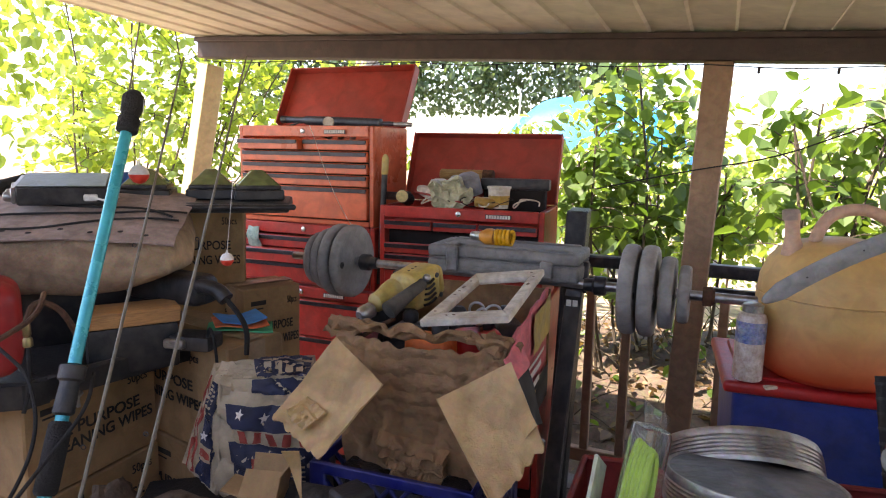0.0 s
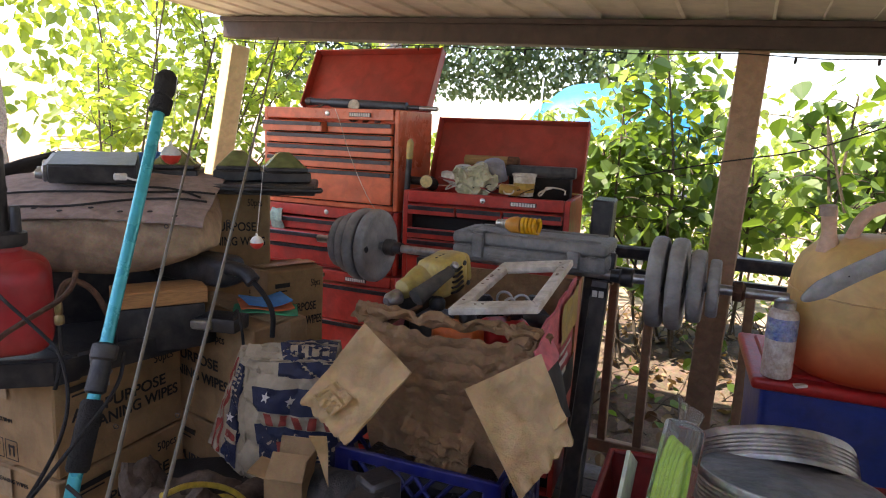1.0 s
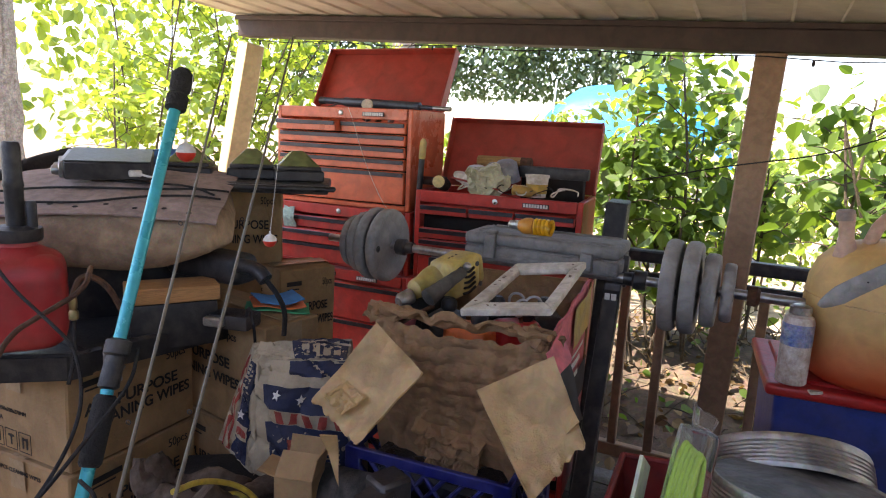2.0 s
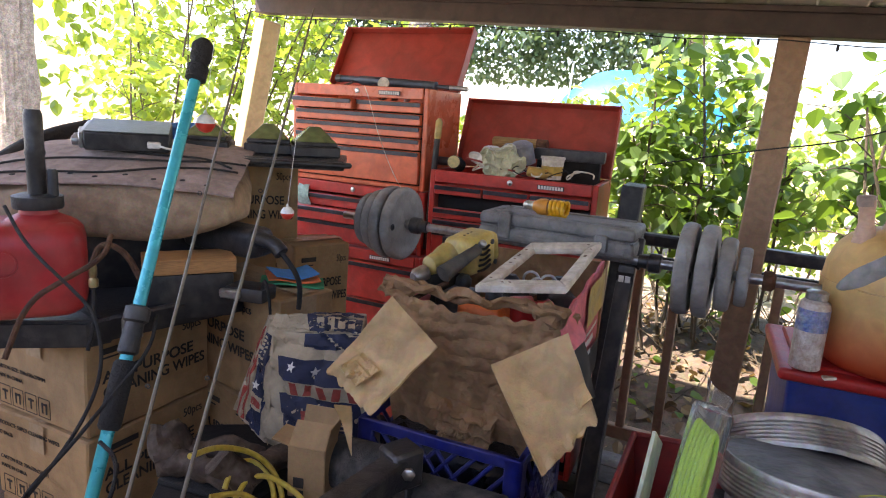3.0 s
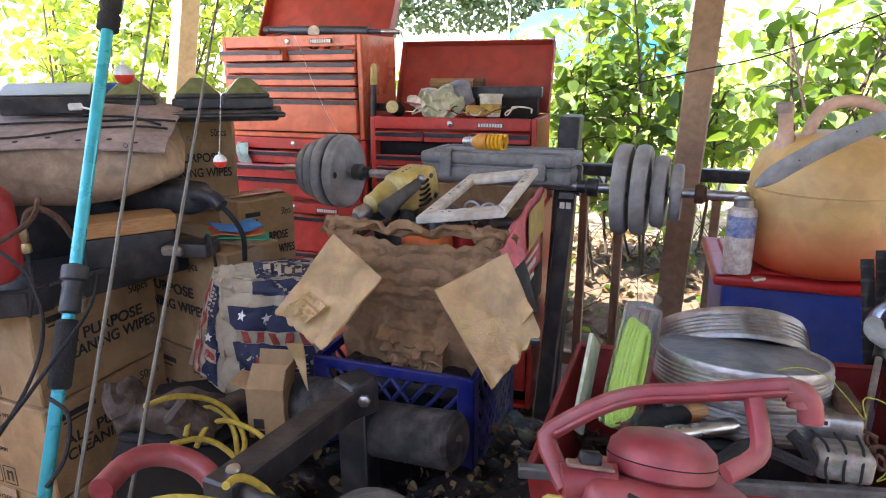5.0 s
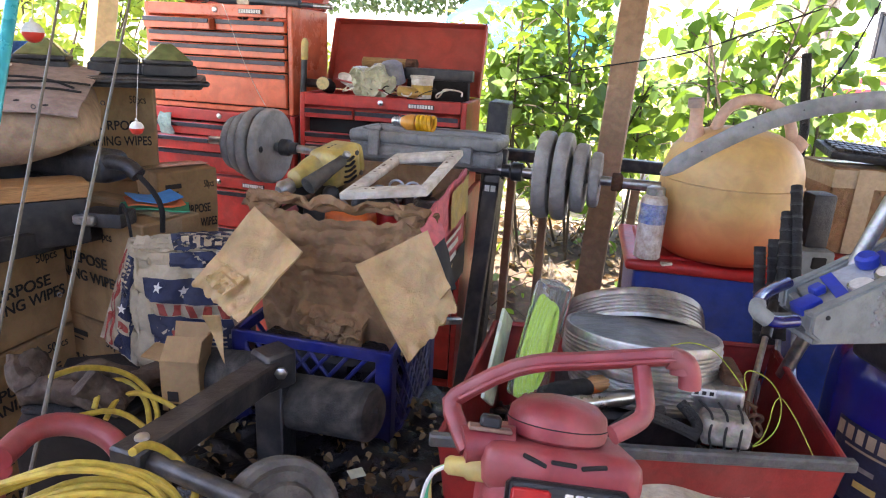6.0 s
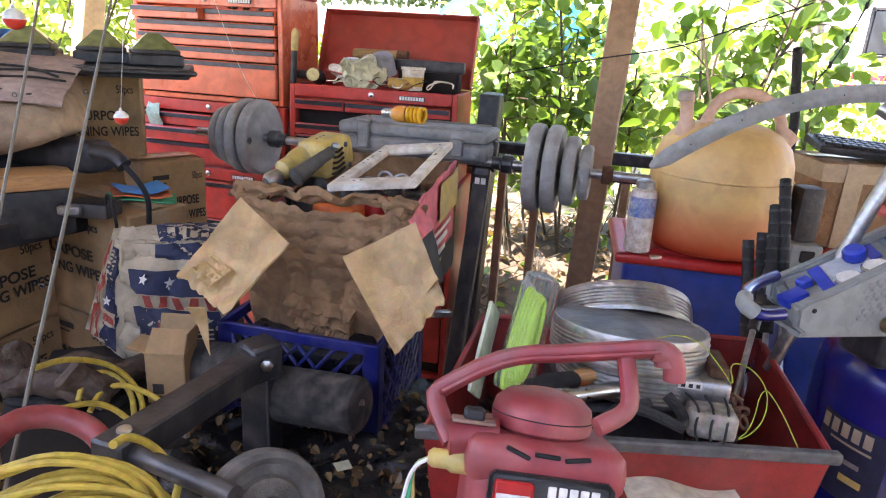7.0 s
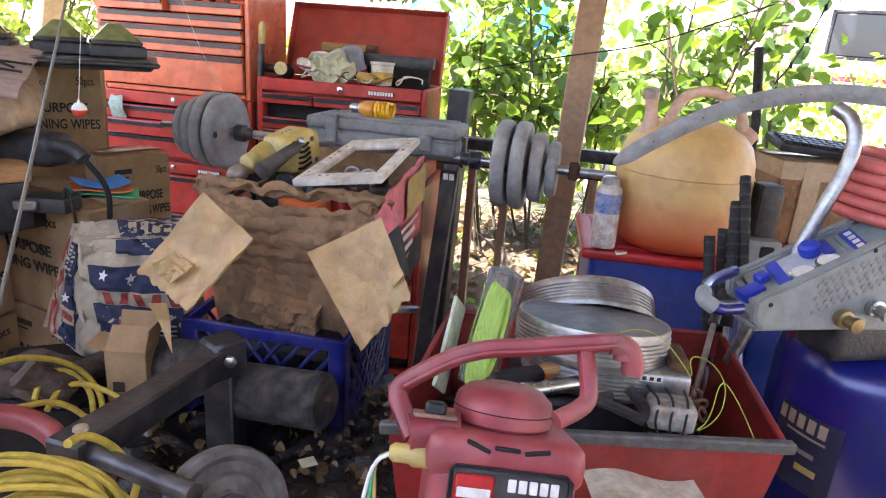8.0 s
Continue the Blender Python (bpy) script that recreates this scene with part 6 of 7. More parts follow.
part("strand", tube([(0, 0, 0), (0.03, -0.01, -0.05), (0.08, -0.005, -0.2), (0.17, -0.004, -0.37), (0.23, -0.01, -0.42)], 0.0012, 5, 2), M_CREAM, wire)
dr = thing("drawer_rag", MA @ pose(-0.24, -0.03, 1.17), "pale mint rag hanging on the chest edge", "rag")
part("rag", crumple(sheet(8, 10, lambda u, v: V(((u - 0.5) * 0.06, -0.01 * math.sin(v * 4), -0.09 * v)), 0.002), 0.008, 30), mat("mint_rag", (0.42, 0.60, 0.52), 0.9, 0, 0.2, 20, 0.3), dr)


def inB(x, y, z, *r):
    return MB @ pose(x, y, 0.935 + 0.355 + z, *r)


wr = thing("wooden_roller", inB(-0.06, 0.25, 0.12, 0, 0, 0), "old wooden rolling pin stub in the tray", "roller")
part("roller", lathe([(0.015, -0.10), (0.021, -0.095), (0.021, 0.085), (0.019, 0.09)], 18, (0, 0, 0), TURNX), wood("weathered_pin", (0.42, 0.26, 0.10), (0.30, 0.16, 0.05)), wr)
part("end_cap", lathe([(0.022, 0.088), (0.022, 0.13), (0.012, 0.135)], 18, (0, 0, 0), TURNX), M_RUST, wr)
tr = thing("tape_roll", inB(-0.245, 0.06, 0.028, 80, 0, 8), "dark roll with a yellow end in the tray", "roll")
part("roll", lathe([(0.012, 0.05), (0.026, 0.05), (0.026, -0.06), (0.012, -0.06)], 20), M_RUBBER, tr)
part("end_disc", lathe([(0.002, 0.0), (0.024, 0.0), (0.024, 0.006), (0.002, 0.007)], 20, (0, 0, 0.05)), mat("cream_roll_end", (0.62, 0.48, 0.20), 0.6, 0, 0.2, 20, 0.1), tr)
fl_ = thing("flashlight", inB(-0.30, 0.10, 0.03, 0, 0, -8), "dark torch lying at the chest corner", "torch")
part("barrel", lathe([(0.017, -0.06), (0.017, 0.03), (0.022, 0.035), (0.022, 0.06)], 14, (0, 0, 0), TURNX), M_BLACKM, fl_)
pb = thing("plastic_bag", inB(-0.05, 0.055, 0.045, 0, 0, 20), "crumpled yellowed plastic bag in the tray", "bag")
bm = bmesh.new()
bmesh.ops.create_icosphere(bm, subdivisions=4, radius=0.062)
bmesh.ops.transform(bm, matrix=Matrix.Diagonal((1.4, 0.8, 1.05, 1)), verts=bm.verts)
part("bag", crumple(crumple(bm, 0.032, 18, 5), 0.014, 55, 2), mat("yellowed_film", (0.55, 0.52, 0.33), 0.3, 0, 0.2, 12, 0.2), pb)
gc = thing("grey_cap", inB(0.0, 0.15, 0.05, 14, -8, 10), "grey plastic cup lying in the tray", "cup")
part("cup", lathe([(0.055, 0.0), (0.052, 0.01), (0.046, 0.07), (0.03, 0.082), (0.004, 0.084)], 24), mat("grey_cap_plastic", (0.30, 0.29, 0.31), 0.6, 0, 0.2, 12, 0.2), gc)
for k in range(3):
    s = thing("respirator_scrap", inB(-0.16 + 0.055 * k, 0.10 + 0.03 * k, 0.05 + 0.018 * k, 20 * k, 15, 40 * k), "pale moulded mask shell in the tray", "mask", "mask shells")
    bm = bmesh.new()
    bmesh.ops.create_icosphere(bm, subdivisions=3, radius=0.045)
    bmesh.ops.transform(bm, matrix=Matrix.Diagonal((1.2, 0.8, 0.65, 1)), verts=bm.verts)
    part("shell", crumple(bm, 0.016, 22, k), (M_CREAM, M_WHITE, mat("grey_shell", (0.36, 0.35, 0.36), 0.6, 0, 0.2, 12, 0.2))[k], s)
tb = thing("plastic_tub", inB(0.135, 0.09, 0.0, 0, 0, 0), "small white plastic tub with an ochre band", "tub")
part("tub", lathe([(0.036, 0.0), (0.043, 0.075), (0.047, 0.077), (0.047, 0.085), (0.040, 0.085), (0.036, 0.01)], 26), M_CREAM, tb)
part("label_band", lathe([(0.0385, 0.015), (0.0418, 0.05)], 26, cap=False), mat("ochre_band", (0.55, 0.34, 0.06), 0.6, 0, 0.2, 10, 0.1), tb)
bc = thing("black_case", inB(0.15, 0.23, 0.065, 0, 0, 4), "long black plastic box behind the tub", "box")
part("case", box(0.28, 0.07, 0.045, (0.02, 0, 0), 0.008, None, 2), M_BLACKP, bc)
part("rest", box(0.25, 0.06, 0.118, (0.02, 0, -0.115), 0.004), M_DARK, bc)
for k in range(7):
    s = thing("wire_loop", inB(-0.12 + 0.06 * k, 0.03 + 0.012 * (k % 3), 0.005), "loose pale wire looping over the tray", "wire", "wires in the tray")
    rr = np.random.default_rng(k)
    pts = [V((0.05 * math.cos(a) + rr.normal(0, 0.012), 0.03 * math.sin(a), 0.02 + 0.018 * math.sin(a * 1.7 + k))) for a in np.linspace(0, 5, 9)]
    part("strand", tube(pts, 0.0018 if k % 2 else 0.003, 6, 2), (M_CREAM, M_RUBBER)[k % 2], s)
sb = thing("red_strap", inB(-0.10, 0.045, 0.035, 0, 8, -14), "flat red metal strap across the tray", "strap")
part("strap", box(0.22, 0.02, 0.006, (0, 0, 0), 0.002), M_LIDRED, sb)
by = thing("amber_bottle", inB(0.09, 0.05, 0.022, 0, 96, 0), "ochre plastic bottle lying beside the tub", "bottle")
part("bottle", lathe([(0.016, -0.04), (0.02, -0.036), (0.02, 0.03), (0.008, 0.045), (0.008, 0.055)], 16), mat("ochre_bottle", (0.52, 0.30, 0.07), 0.35, 0, 0.2, 10, 0), by)
bt = thing("black_cabinet", MB @ pose(BW / 2 + 0.07, 0.10, 0.04, 0, 2, 0), "tall narrow black case standing beside the chest", "case")
part("case", box(0.075, 0.16, 1.26, (0, 0, 0), 0.006), M_BLACKP, bt)


# ---- right side: bins, jug, spray can, compressor ----
def bin_():
    p, q = V((0.868, 1.519, 0.968)), V((1.260, 1.375, 0.960))
    m = at_front(p, q, 0.05)
    w = (q.xy - p.xy).length
    b = thing("storage_bin", m, "deep blue plastic storage bin with a red lid", "storage bin", "storage bins")
    d, h = 0.36, 0.89
    part("tub", box(w, d, h, (0, d / 2, 0), 0.02, None, 3, (0.86, 0.86)), M_BIN, b)
    part("lid", joined(box(w + 0.05, d + 0.05, 0.03, (0, d / 2, h - 0.008), 0.013, None, 3), box(w - 0.03, d - 0.03, 0.012, (0, d / 2, h + 0.018), 0.005)), M_BINLID, b)
    c = copy_thing(b, m @ pose(w + 0.09, 0.16, 0, 0, 0, -6))
    c["label"] = "blue storage bin with a red lid, boxes on it"
    return m, w, d, h


BN, BNW, BND, BNH = bin_()
BZ = 0.05 + BNH + 0.031


def jug():
    c = V((1.112, 1.533, 1.141))
    j = thing("water_jug", pose(c.x, c.y, BZ, 0, 0, -12), "large sun-yellowed plastic jug with a loop handle", "jug")
    prof = [(0.10, 0.0), (0.135, 0.005), (0.152, 0.02), (0.162, 0.055), (0.168, 0.11), (0.168, 0.17), (0.163, 0.215), (0.150, 0.25), (0.125, 0.277), (0.09, 0.293), (0.05, 0.302), (0.01, 0.304)]
    prof = [(r * 1.06, z * 1.14) for r, z in prof]
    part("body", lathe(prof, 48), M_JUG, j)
    part("seam", lathe([(0.178, 0.205), (0.1805, 0.2065), (0.178, 0.208)], 48), M_JUG, j)
    part("neck", lathe([(0.027, 0.265), (0.021, 0.29), (0.0165, 0.31), (0.0165, 0.345), (0.018, 0.347), (0.018, 0.365), (0.012, 0.367)], 18, (-0.09, -0.03, 0.042), pose(0, 0, 0, 0, -6)), M_JUGNECK, j)
    part("cap", lathe([(0.0195, 0.35), (0.0195, 0.372), (0.016, 0.375), (0.002, 0.375)], 18, (-0.093, -0.03, 0.042), pose(0, 0, 0, 0, -6)), mat("grey_cap", (0.32, 0.24, 0.2), 0.6, 0, 0.1, 20, 0.1), j)
    part("handle", tube([(-0.07, -0.02, 0.335), (-0.05, -0.02, 0.395), (0.0, -0.02, 0.42), (0.06, -0.02, 0.415), (0.115, -0.02, 0.375), (0.135, -0.02, 0.30)], 0.0145, 12, 2), M_JUGNECK, j)
    part("spout", lathe([(0.028, 0), (0.024, 0.03), (0.022, 0.045)], 16, (0.125, -0.02, 0.29), pose(0, 0, 0, 0, 40)), M_JUGNECK, j)


jug()
c = V((0.889, 1.498, 1.114))
sc = thing("spray_can", pose(c.x, c.y, BZ, 0, 0, 20), "rust-spotted white spray can with a blue label", "spray can")
rusty = mat("spotted_white_can", (0.72, 0.69, 0.64), 0.4, 0.1, 0.12, 40, 0.2, 60, tint=(0.40, 0.27, 0.19))
part("can", lathe([(0.031, 0), (0.034, 0.003), (0.034, 0.15), (0.031, 0.162), (0.022, 0.168)], 28), rusty, sc)
part("label", lathe([(0.0345, 0.095), (0.0345, 0.147)], 28, cap=False), mat("blue_label", (0.06, 0.14, 0.45), 0.4, 0, 0.4, 30, 0, tint=(0.5, 0.5, 0.5)), sc)
part("cap", lathe([(0.02, 0.168), (0.024, 0.169), (0.024, 0.186), (0.016, 0.19)], 20), M_STEEL, sc)
sh = thing("paint_chip", Matrix.Translation((c.x + 0.02, c.y - 0.07, BZ)), "broken pale plastic chip on the bin lid", "scrap")
part("chip", crumple(box(0.03, 0.02, 0.006, (0, 0, 0), 0.002), 0.006, 60), M_CREAM, sh)


def strip():
    pts = [V(q) for q in ((0.664, 1.054, 1.270), (0.729, 1.047, 1.315), (0.813, 1.037, 1.363), (0.895, 1.024, 1.397), (0.976, 1.005, 1.416), (1.043, 0.986, 1.425), (1.124, 0.939, 1.422))]
    s = thing("trim_strip", Matrix.Translation(pts[0]), "long bowed grey trim strip with screw holes", "trim strip")
    part("strip", tube([q - pts[0] for q in pts], 0.01, 10, 3, 1.0, (0.005, 0.0165), 7), M_STRIP, s)
    for t in range(1, 6):
        q = (pts[t] - pts[0]) + V((0, -0.004, 0.0))
        part("screw_hole", lathe([(0.0016, 0), (0.0012, 0.002)], 8, q, pose(0, 0, 0, 90)), M_DARK, s)
    leg = [V(q) - pts[0] for q in ((1.003, 0.943, 1.401), (1.020, 0.911, 1.382), (1.016, 0.893, 1.322), (0.976, 0.891, 1.223), (0.959, 0.905, 1.125), (0.931, 0.935, 1.002), (0.929, 0.968, 0.902))]
    part("tube_leg", tube(leg, 0.0125, 12, 2), M_STEEL, s, "bent grey steel tube")


strip()


def compressor():
    c = V((1.120, 0.874, 0.874))
    top = 0.985
    m = pose(c.x + 0.13, c.y + 0.045, 0.05, 0, 0, -20)
    k = thing("air_compressor", m, "blue upright air compressor with a grey shroud", "compressor")
    r, h = 0.20, top - 0.05
    part("tank", lathe([(0.08, 0.02), (r * 0.85, 0.03), (r, 0.08), (r, h - 0.09), (r * 0.96, h - 0.05), (r * 0.82, h - 0.02), (r * 0.5, h - 0.004), (0.02, h)], 56), M_TANK, k)
    part("foot_ring", lathe([(0.10, 0.0), (0.16, 0.0), (0.16, 0.03), (0.10, 0.03)], 28), M_BLACKM, k)
    # label with plain bars
    def on_tank(a0, a1, z, hh, out, mt, name, parent):
        return part(name, sheet(10, 1, lambda u, v: V((math.cos(radians(a0 + (a1 - a0) * u)), math.sin(radians(a0 + (a1 - a0) * u)), 0)) * (r + out) + V((0, 0, z + hh * v))), mt, parent)
    lab = on_tank(-166, -128, h - 0.31, 0.16, 0.001, M_BAGN, "label_panel", k)
    for j in range(5):
        on_tank(-165 + 6.2 * j, -160.6 + 6.2 * j, h - 0.185, 0.028, 0.0025, M_BAGW, "label_bar", lab)
    on_tank(-158, -135, h - 0.198, 0.005, 0.0025, M_BAGW, "label_bar", lab)
    on_tank(-152, -139, h - 0.235, 0.010, 0.0025, M_STRIP, "label_bar", lab)
    on_tank(-148, -136, h - 0.27, 0.014, 0.0025, M_YELLOW, "label_bar", lab)
    # shroud: two rising side walls with a sunk control panel between them
    mi = m.inverted()

    def on(b):
        bmesh.ops.transform(b, matrix=mi, verts=b.verts)
        return b

    def slab(outline, y0, y1, bevel=0.004):
        """A plate cut to an outline of (x, z), from y0 to y1."""
        bm = bmesh.new()
        f = bm.faces.new([bm.verts.new((x, y0, z)) for x, z in outline])
        for v in [q for q in bmesh.ops.extrude_face_region(bm, geom=[f])["geom"] if isinstance(q, bmesh.types.BMVert)]:
            v.co.y = y1
        bmesh.ops.recalc_face_normals(bm, faces=bm.faces)
        bmesh.ops.bevel(bm, geom=bm.edges[:], offset=bevel, segments=2, affect='EDGES')
        return on(bm)
    near = [(0.822, 1.062), (0.803, 1.076), (0.800, 1.108), (0.815, 1.119), (0.845, 1.131), (1.015, 1.216), (1.25, 1.318), (1.25, 1.052)]
    far = [(x + 0.044, z - 0.004) for x, z in near[:-2]] + [(1.25, 1.306), (1.25, 1.050)]
    sh_ = part("shroud", slab(near, 0.777, 0.797), M_SHROUD, k)
    part("far_wall", slab(far, 0.903, 0.922), M_SHROUD, sh_)
    zf = lambda x: 1.111 + (x - 0.80) * 0.47 - 0.034
    part("panel_floor", on(sheet(14, 6, lambda u, v: V((0.83 + 0.035 * v + 0.39 * u, 0.795 + 0.11 * v, zf(0.83 + 0.035 * v + 0.39 * u))), 0.006)), M_SHROUD, sh_)
    part("nose_plate", on(sheet(4, 6, lambda u, v: V((0.824 + 0.04 * v - 0.012 * u, 0.795 + 0.11 * v, 1.062 + 0.034 * u)), 0.012)), M_SHROUD, sh_)
    part("under_plate", on(sheet(8, 4, lambda u, v: V((0.824 + 0.42 * u, 0.795 + 0.11 * v, 1.060)), 0.008)), M_CASE, sh_)
    part("rear_hood", on(box(0.09, 0.15, 0.24, (1.30, 0.85, 1.05), 0.02, None, 3)), M_SHROUD, sh_)
    # black block put where a shaded gap lies between shroud and tank
    part("gap_shade_fill", on(box(0.24, 0.10, 0.085, (1.13, 0.87, 0.972), 0.018, None, 3)), M_BLACKP, sh_, "black fill standing for the shaded gap under the shroud")

    def tile(name, x0, x1, y0, y1, material, lift=0.003, parent=None):
        """A flat inlay lying on the sloping panel floor."""
        return part(name, on(sheet(4, 4, lambda u, v: V((x0 + (x1 - x0) * u + 0.3 * (y0 + (y1 - y0) * v - 0.85), y0 + (y1 - y0) * v, zf(x0 + (x1 - x0) * u + 0.3 * (y0 + (y1 - y0) * v - 0.85)) + lift)), 0.0015)), material, parent or sh_)
    tile("panel_label", 0.885, 0.985, 0.803, 0.897, mat("pale_panel_print", (0.42, 0.46, 0.52), 0.35, 0, 0.12, 20, 0))
    tile("panel_label_edge", 0.883, 0.903, 0.803, 0.897, M_BLUEK, 0.0055)
    tile("panel_label_edge", 0.972, 0.990, 0.850, 0.897, M_BLUEK, 0.0055)
    tile("recess_plate", 1.005, 1.075, 0.803, 0.897, mat("teal_grey_recess", (0.20, 0.26, 0.27), 0.5, 0, 0.15, 10, 0.1), 0.004)
    tile("rating_label", 1.012, 1.034, 0.808, 0.892, M_BLUEK, 0.007)
    for j in range(5):
        tile("rating_bar", 1.017, 1.028, 0.814 + 0.015 * j, 0.823 + 0.015 * j, M_WHITE, 0.009)
    lean = pose(0, 0, 0, 0, -25)
    for x, y in ((0.915, 0.822), (0.958, 0.822)):
        g = part("gauge", on(lathe([(0.021, 0), (0.021, 0.009), (0.018, 0.011), (0.002, 0.011)], 24, (x, y, zf(x) + 0.004), lean)), M_CHROME, sh_)
        part("gauge_face", on(lathe([(0.0175, 0.0115), (0.002, 0.0117)], 24, (x, y, zf(x) + 0.004), lean)), M_WHITE, g)
    part("regulator_knob", on(lathe([(0.015, 0), (0.018, 0.004), (0.018, 0.018), (0.013, 0.023), (0.002, 0.023)], 10, (0.962, 0.872, zf(0.962) + 0.004), lean)), M_BLUEK, sh_)
    lt = part("latch", on(box(0.040, 0.030, 0.018, (0.842, 0.842, 1.092), 0.004, pose(0, 0, 0, 0, -24), 2)), M_BLUEK, sh_)
    part("latch_tongue", on(box(0.022, 0.02, 0.016, (0.872, 0.862, 1.112), 0.003, pose(0, 0, 0, 0, -24))), M_BLUEK, lt)
    for j in range(6):
        for i in range(14):
            part("grille_dimple", on(lathe([(0.0056, 0), (0.0042, 0.0022), (0.001, 0.003)], 6, (0.905 + 0.0125 * i + 0.006 * (j % 2), 0.7775, 1.093 + 0.0108 * j + 0.0052 * i), pose(0, 0, 0, 90))), M_STRIP, sh_)
    for x, z, mt in ((0.958, 1.083, M_BRASS), (1.012, 1.100, M_CHROME)):
        part("air_outlet", on(lathe([(0.013, 0), (0.015, 0.004), (0.015, 0.014), (0.010, 0.016), (0.010, 0.03), (0.0125, 0.032), (0.0125, 0.038), (0.007, 0.039)], 14, (x, 0.777, z), pose(0, 0, 0, 90))), mt, sh_)
    for x, z in ((0.825, 1.105), (0.99, 1.196)):
        part("case_screw", on(lathe([(0.004, 0), (0.004, 0.0015), (0.002, 0.002)], 8, (x, 0.7775, z), pose(0, 0, 0, 90))), M_DARK, sh_)
    hp = [V(q) for q in ((0.779, 0.785, 1.097), (0.732, 0.774, 1.099), (0.709, 0.784, 1.114), (0.757, 0.849, 1.115), (0.847, 0.905, 1.115))]
    hd = part("handle", tube([mi @ q for q in hp], 0.0098, 12, 2), M_TANK, k, "blue tube handle")
    part("handle_grip", tube([mi @ q for q in (hp[1] + (hp[2] - hp[1]) * 0.25, hp[2], hp[2] + (hp[3] - hp[2]) * 0.4)], 0.0122, 12, 1), M_SHROUD, hd)
    return m


compressor()


def hose_coil():
    c = V((1.057, 0.888, 1.271))
    h = thing("coiled_air_hose", Matrix.Translation((c.x + 0.07, c.y + 0.02, c.z - 0.075)) @ pose(0, 0, 0, 4, 6, 0), "salmon coiled air hose bound with white ties", "hose")
    pts = [V((0.085 * math.cos(a), 0.085 * math.sin(a), 0.012 + 0.021 * a / 6.283)) for a in np.linspace(0, 6.283 * 5.4, 150)]
    part("hose", tube(pts, 0.0105, 10, 0), M_HOSE, h)
    for a in (-1.9, -1.25, 0.4):
        q = V((math.cos(a), math.sin(a), 0))
        part("cable_tie", tube([q * 0.073 + V((0, 0, 0.0)), q * 0.0975 + V((0, 0, 0.004)), q * 0.0985 + V((0, 0, 0.06)), q * 0.0975 + V((0, 0, 0.118)), q * 0.073 + V((0, 0, 0.124))], 0.002, 6, 1, 1.0, (0.004, 0.0012)), M_WHITE, h)


hose_coil()
cb = V((1.511, 1.591, 1.106))
rb = thing("carton", pose(cb.x + 0.08, cb.y + 0.04, BZ, 0, 0, -14), "clear-taped brown carton on the far bin", "carton")
part("body", crumple(box(0.27, 0.24, 0.245, (0, 0, 0), 0.004), 0.003, 9), M_CARDD, rb)
part("tape_strip", joined(box(0.272, 0.05, 0.001, (0, 0, 0.2475)), box(0.05, 0.001, 0.24, (-0.05, -0.1235, 0.003)), box(0.274, 0.242, 0.05, (0, 0, 0.19))), M_TAPE, rb)
kb = thing("keyboard", pose(cb.x + 0.10, cb.y, BZ + 0.262, 8, 4, -18), "black computer keyboard lying on the carton", "keyboard")
part("case", box(0.38, 0.14, 0.022, (0.02, 0, 0), 0.006, None, 2), M_BLACKP, kb)
for j in range(4):
    for i in range(15):
        part("key", box(0.02, 0.02, 0.009, (-0.145 + 0.0235 * i, -0.045 + 0.027 * j, 0.0215), 0.002), M_BLACKP, kb)
yt = thing("yellow_tube", pose(cb.x + 0.06, cb.y - 0.10, BZ + 0.262, 0, 92, -14), "yellow plastic tube beside the keyboard", "tube")
part("tube", lathe([(0.012, 0), (0.014, 0.01), (0.014, 0.10), (0.011, 0.105)], 14), M_YELLOW, yt)
for k, (q0, q1, r, mt) in enumerate((((0.941, 1.088, 0.990), (0.943, 1.127, 1.113), 0.0112, M_RUBBER), ((0.993, 1.123, 0.995), (0.998, 1.162, 1.119), 0.0112, M_RUBBER), ((0.973, 1.069, 1.016), (1.013, 1.157, 1.179), 0.0125, M_RUBBER), ((1.000, 1.066, 1.018), (1.031, 1.171, 1.233), 0.0112, M_RUBBER), ((1.038, 1.165, 1.083), (1.058, 1.189, 1.102), 0.0105, M_BLACKP))):
    a, b_ = V(q0), V(q1)
    d = (b_ - a).normalized()
    foot = a - d * (a.z - 0.06) / d.z
    s = thing("golf_club", Matrix.Translation(foot), "steel club with a black ribbed grip standing upright", "golf club", "clubs by the bin")
    L = b_ - foot
    g = min(0.27, L.length * 0.3)
    part("shaft", tube([V((0, 0, 0)), L * (1 - g / L.length)], 0.006, 8, 0), M_STEEL, s)
    gp = part("grip", tube([L * (1 - g / L.length), L], r, 12, 0), mt, s)
    for j in range(9):
        q = L * (1 - g / L.length * (0.06 + 0.1 * j))
        part("grip_ring", tube([q, q + d * 0.005], r + 0.0012, 12, 0), M_BLACKP, gp)
bd = thing("battery_pack", Matrix.Translation((1.274, 1.376, 1.070)) @ pose(0, 0, -0.04, 0, 0, -10), "grey and black tool battery on the bin lid", "battery")
bd.location.z = BZ
part("case", box(0.08, 0.07, 0.065, (0, 0, 0), 0.01, None, 2), M_SHROUD, bd)
part("top_block", box(0.06, 0.06, 0.14, (0, 0.02, 0.065), 0.012, None, 2), M_BLACKP, bd)
part("vent", box(0.035, 0.003, 0.03, (0, -0.0365, 0.02), 0.003), M_DARK, bd)
bp_ = thing("black_pipe", Matrix.Translation((1.481, 1.786, 1.368)), "black foam-covered pipe rising behind the jug", "pipe")
q0, q1 = V((1.474, 1.743, 1.228)), V((1.483, 1.833, 1.515))
ft = V((q0.x, q0.y, 0.06))
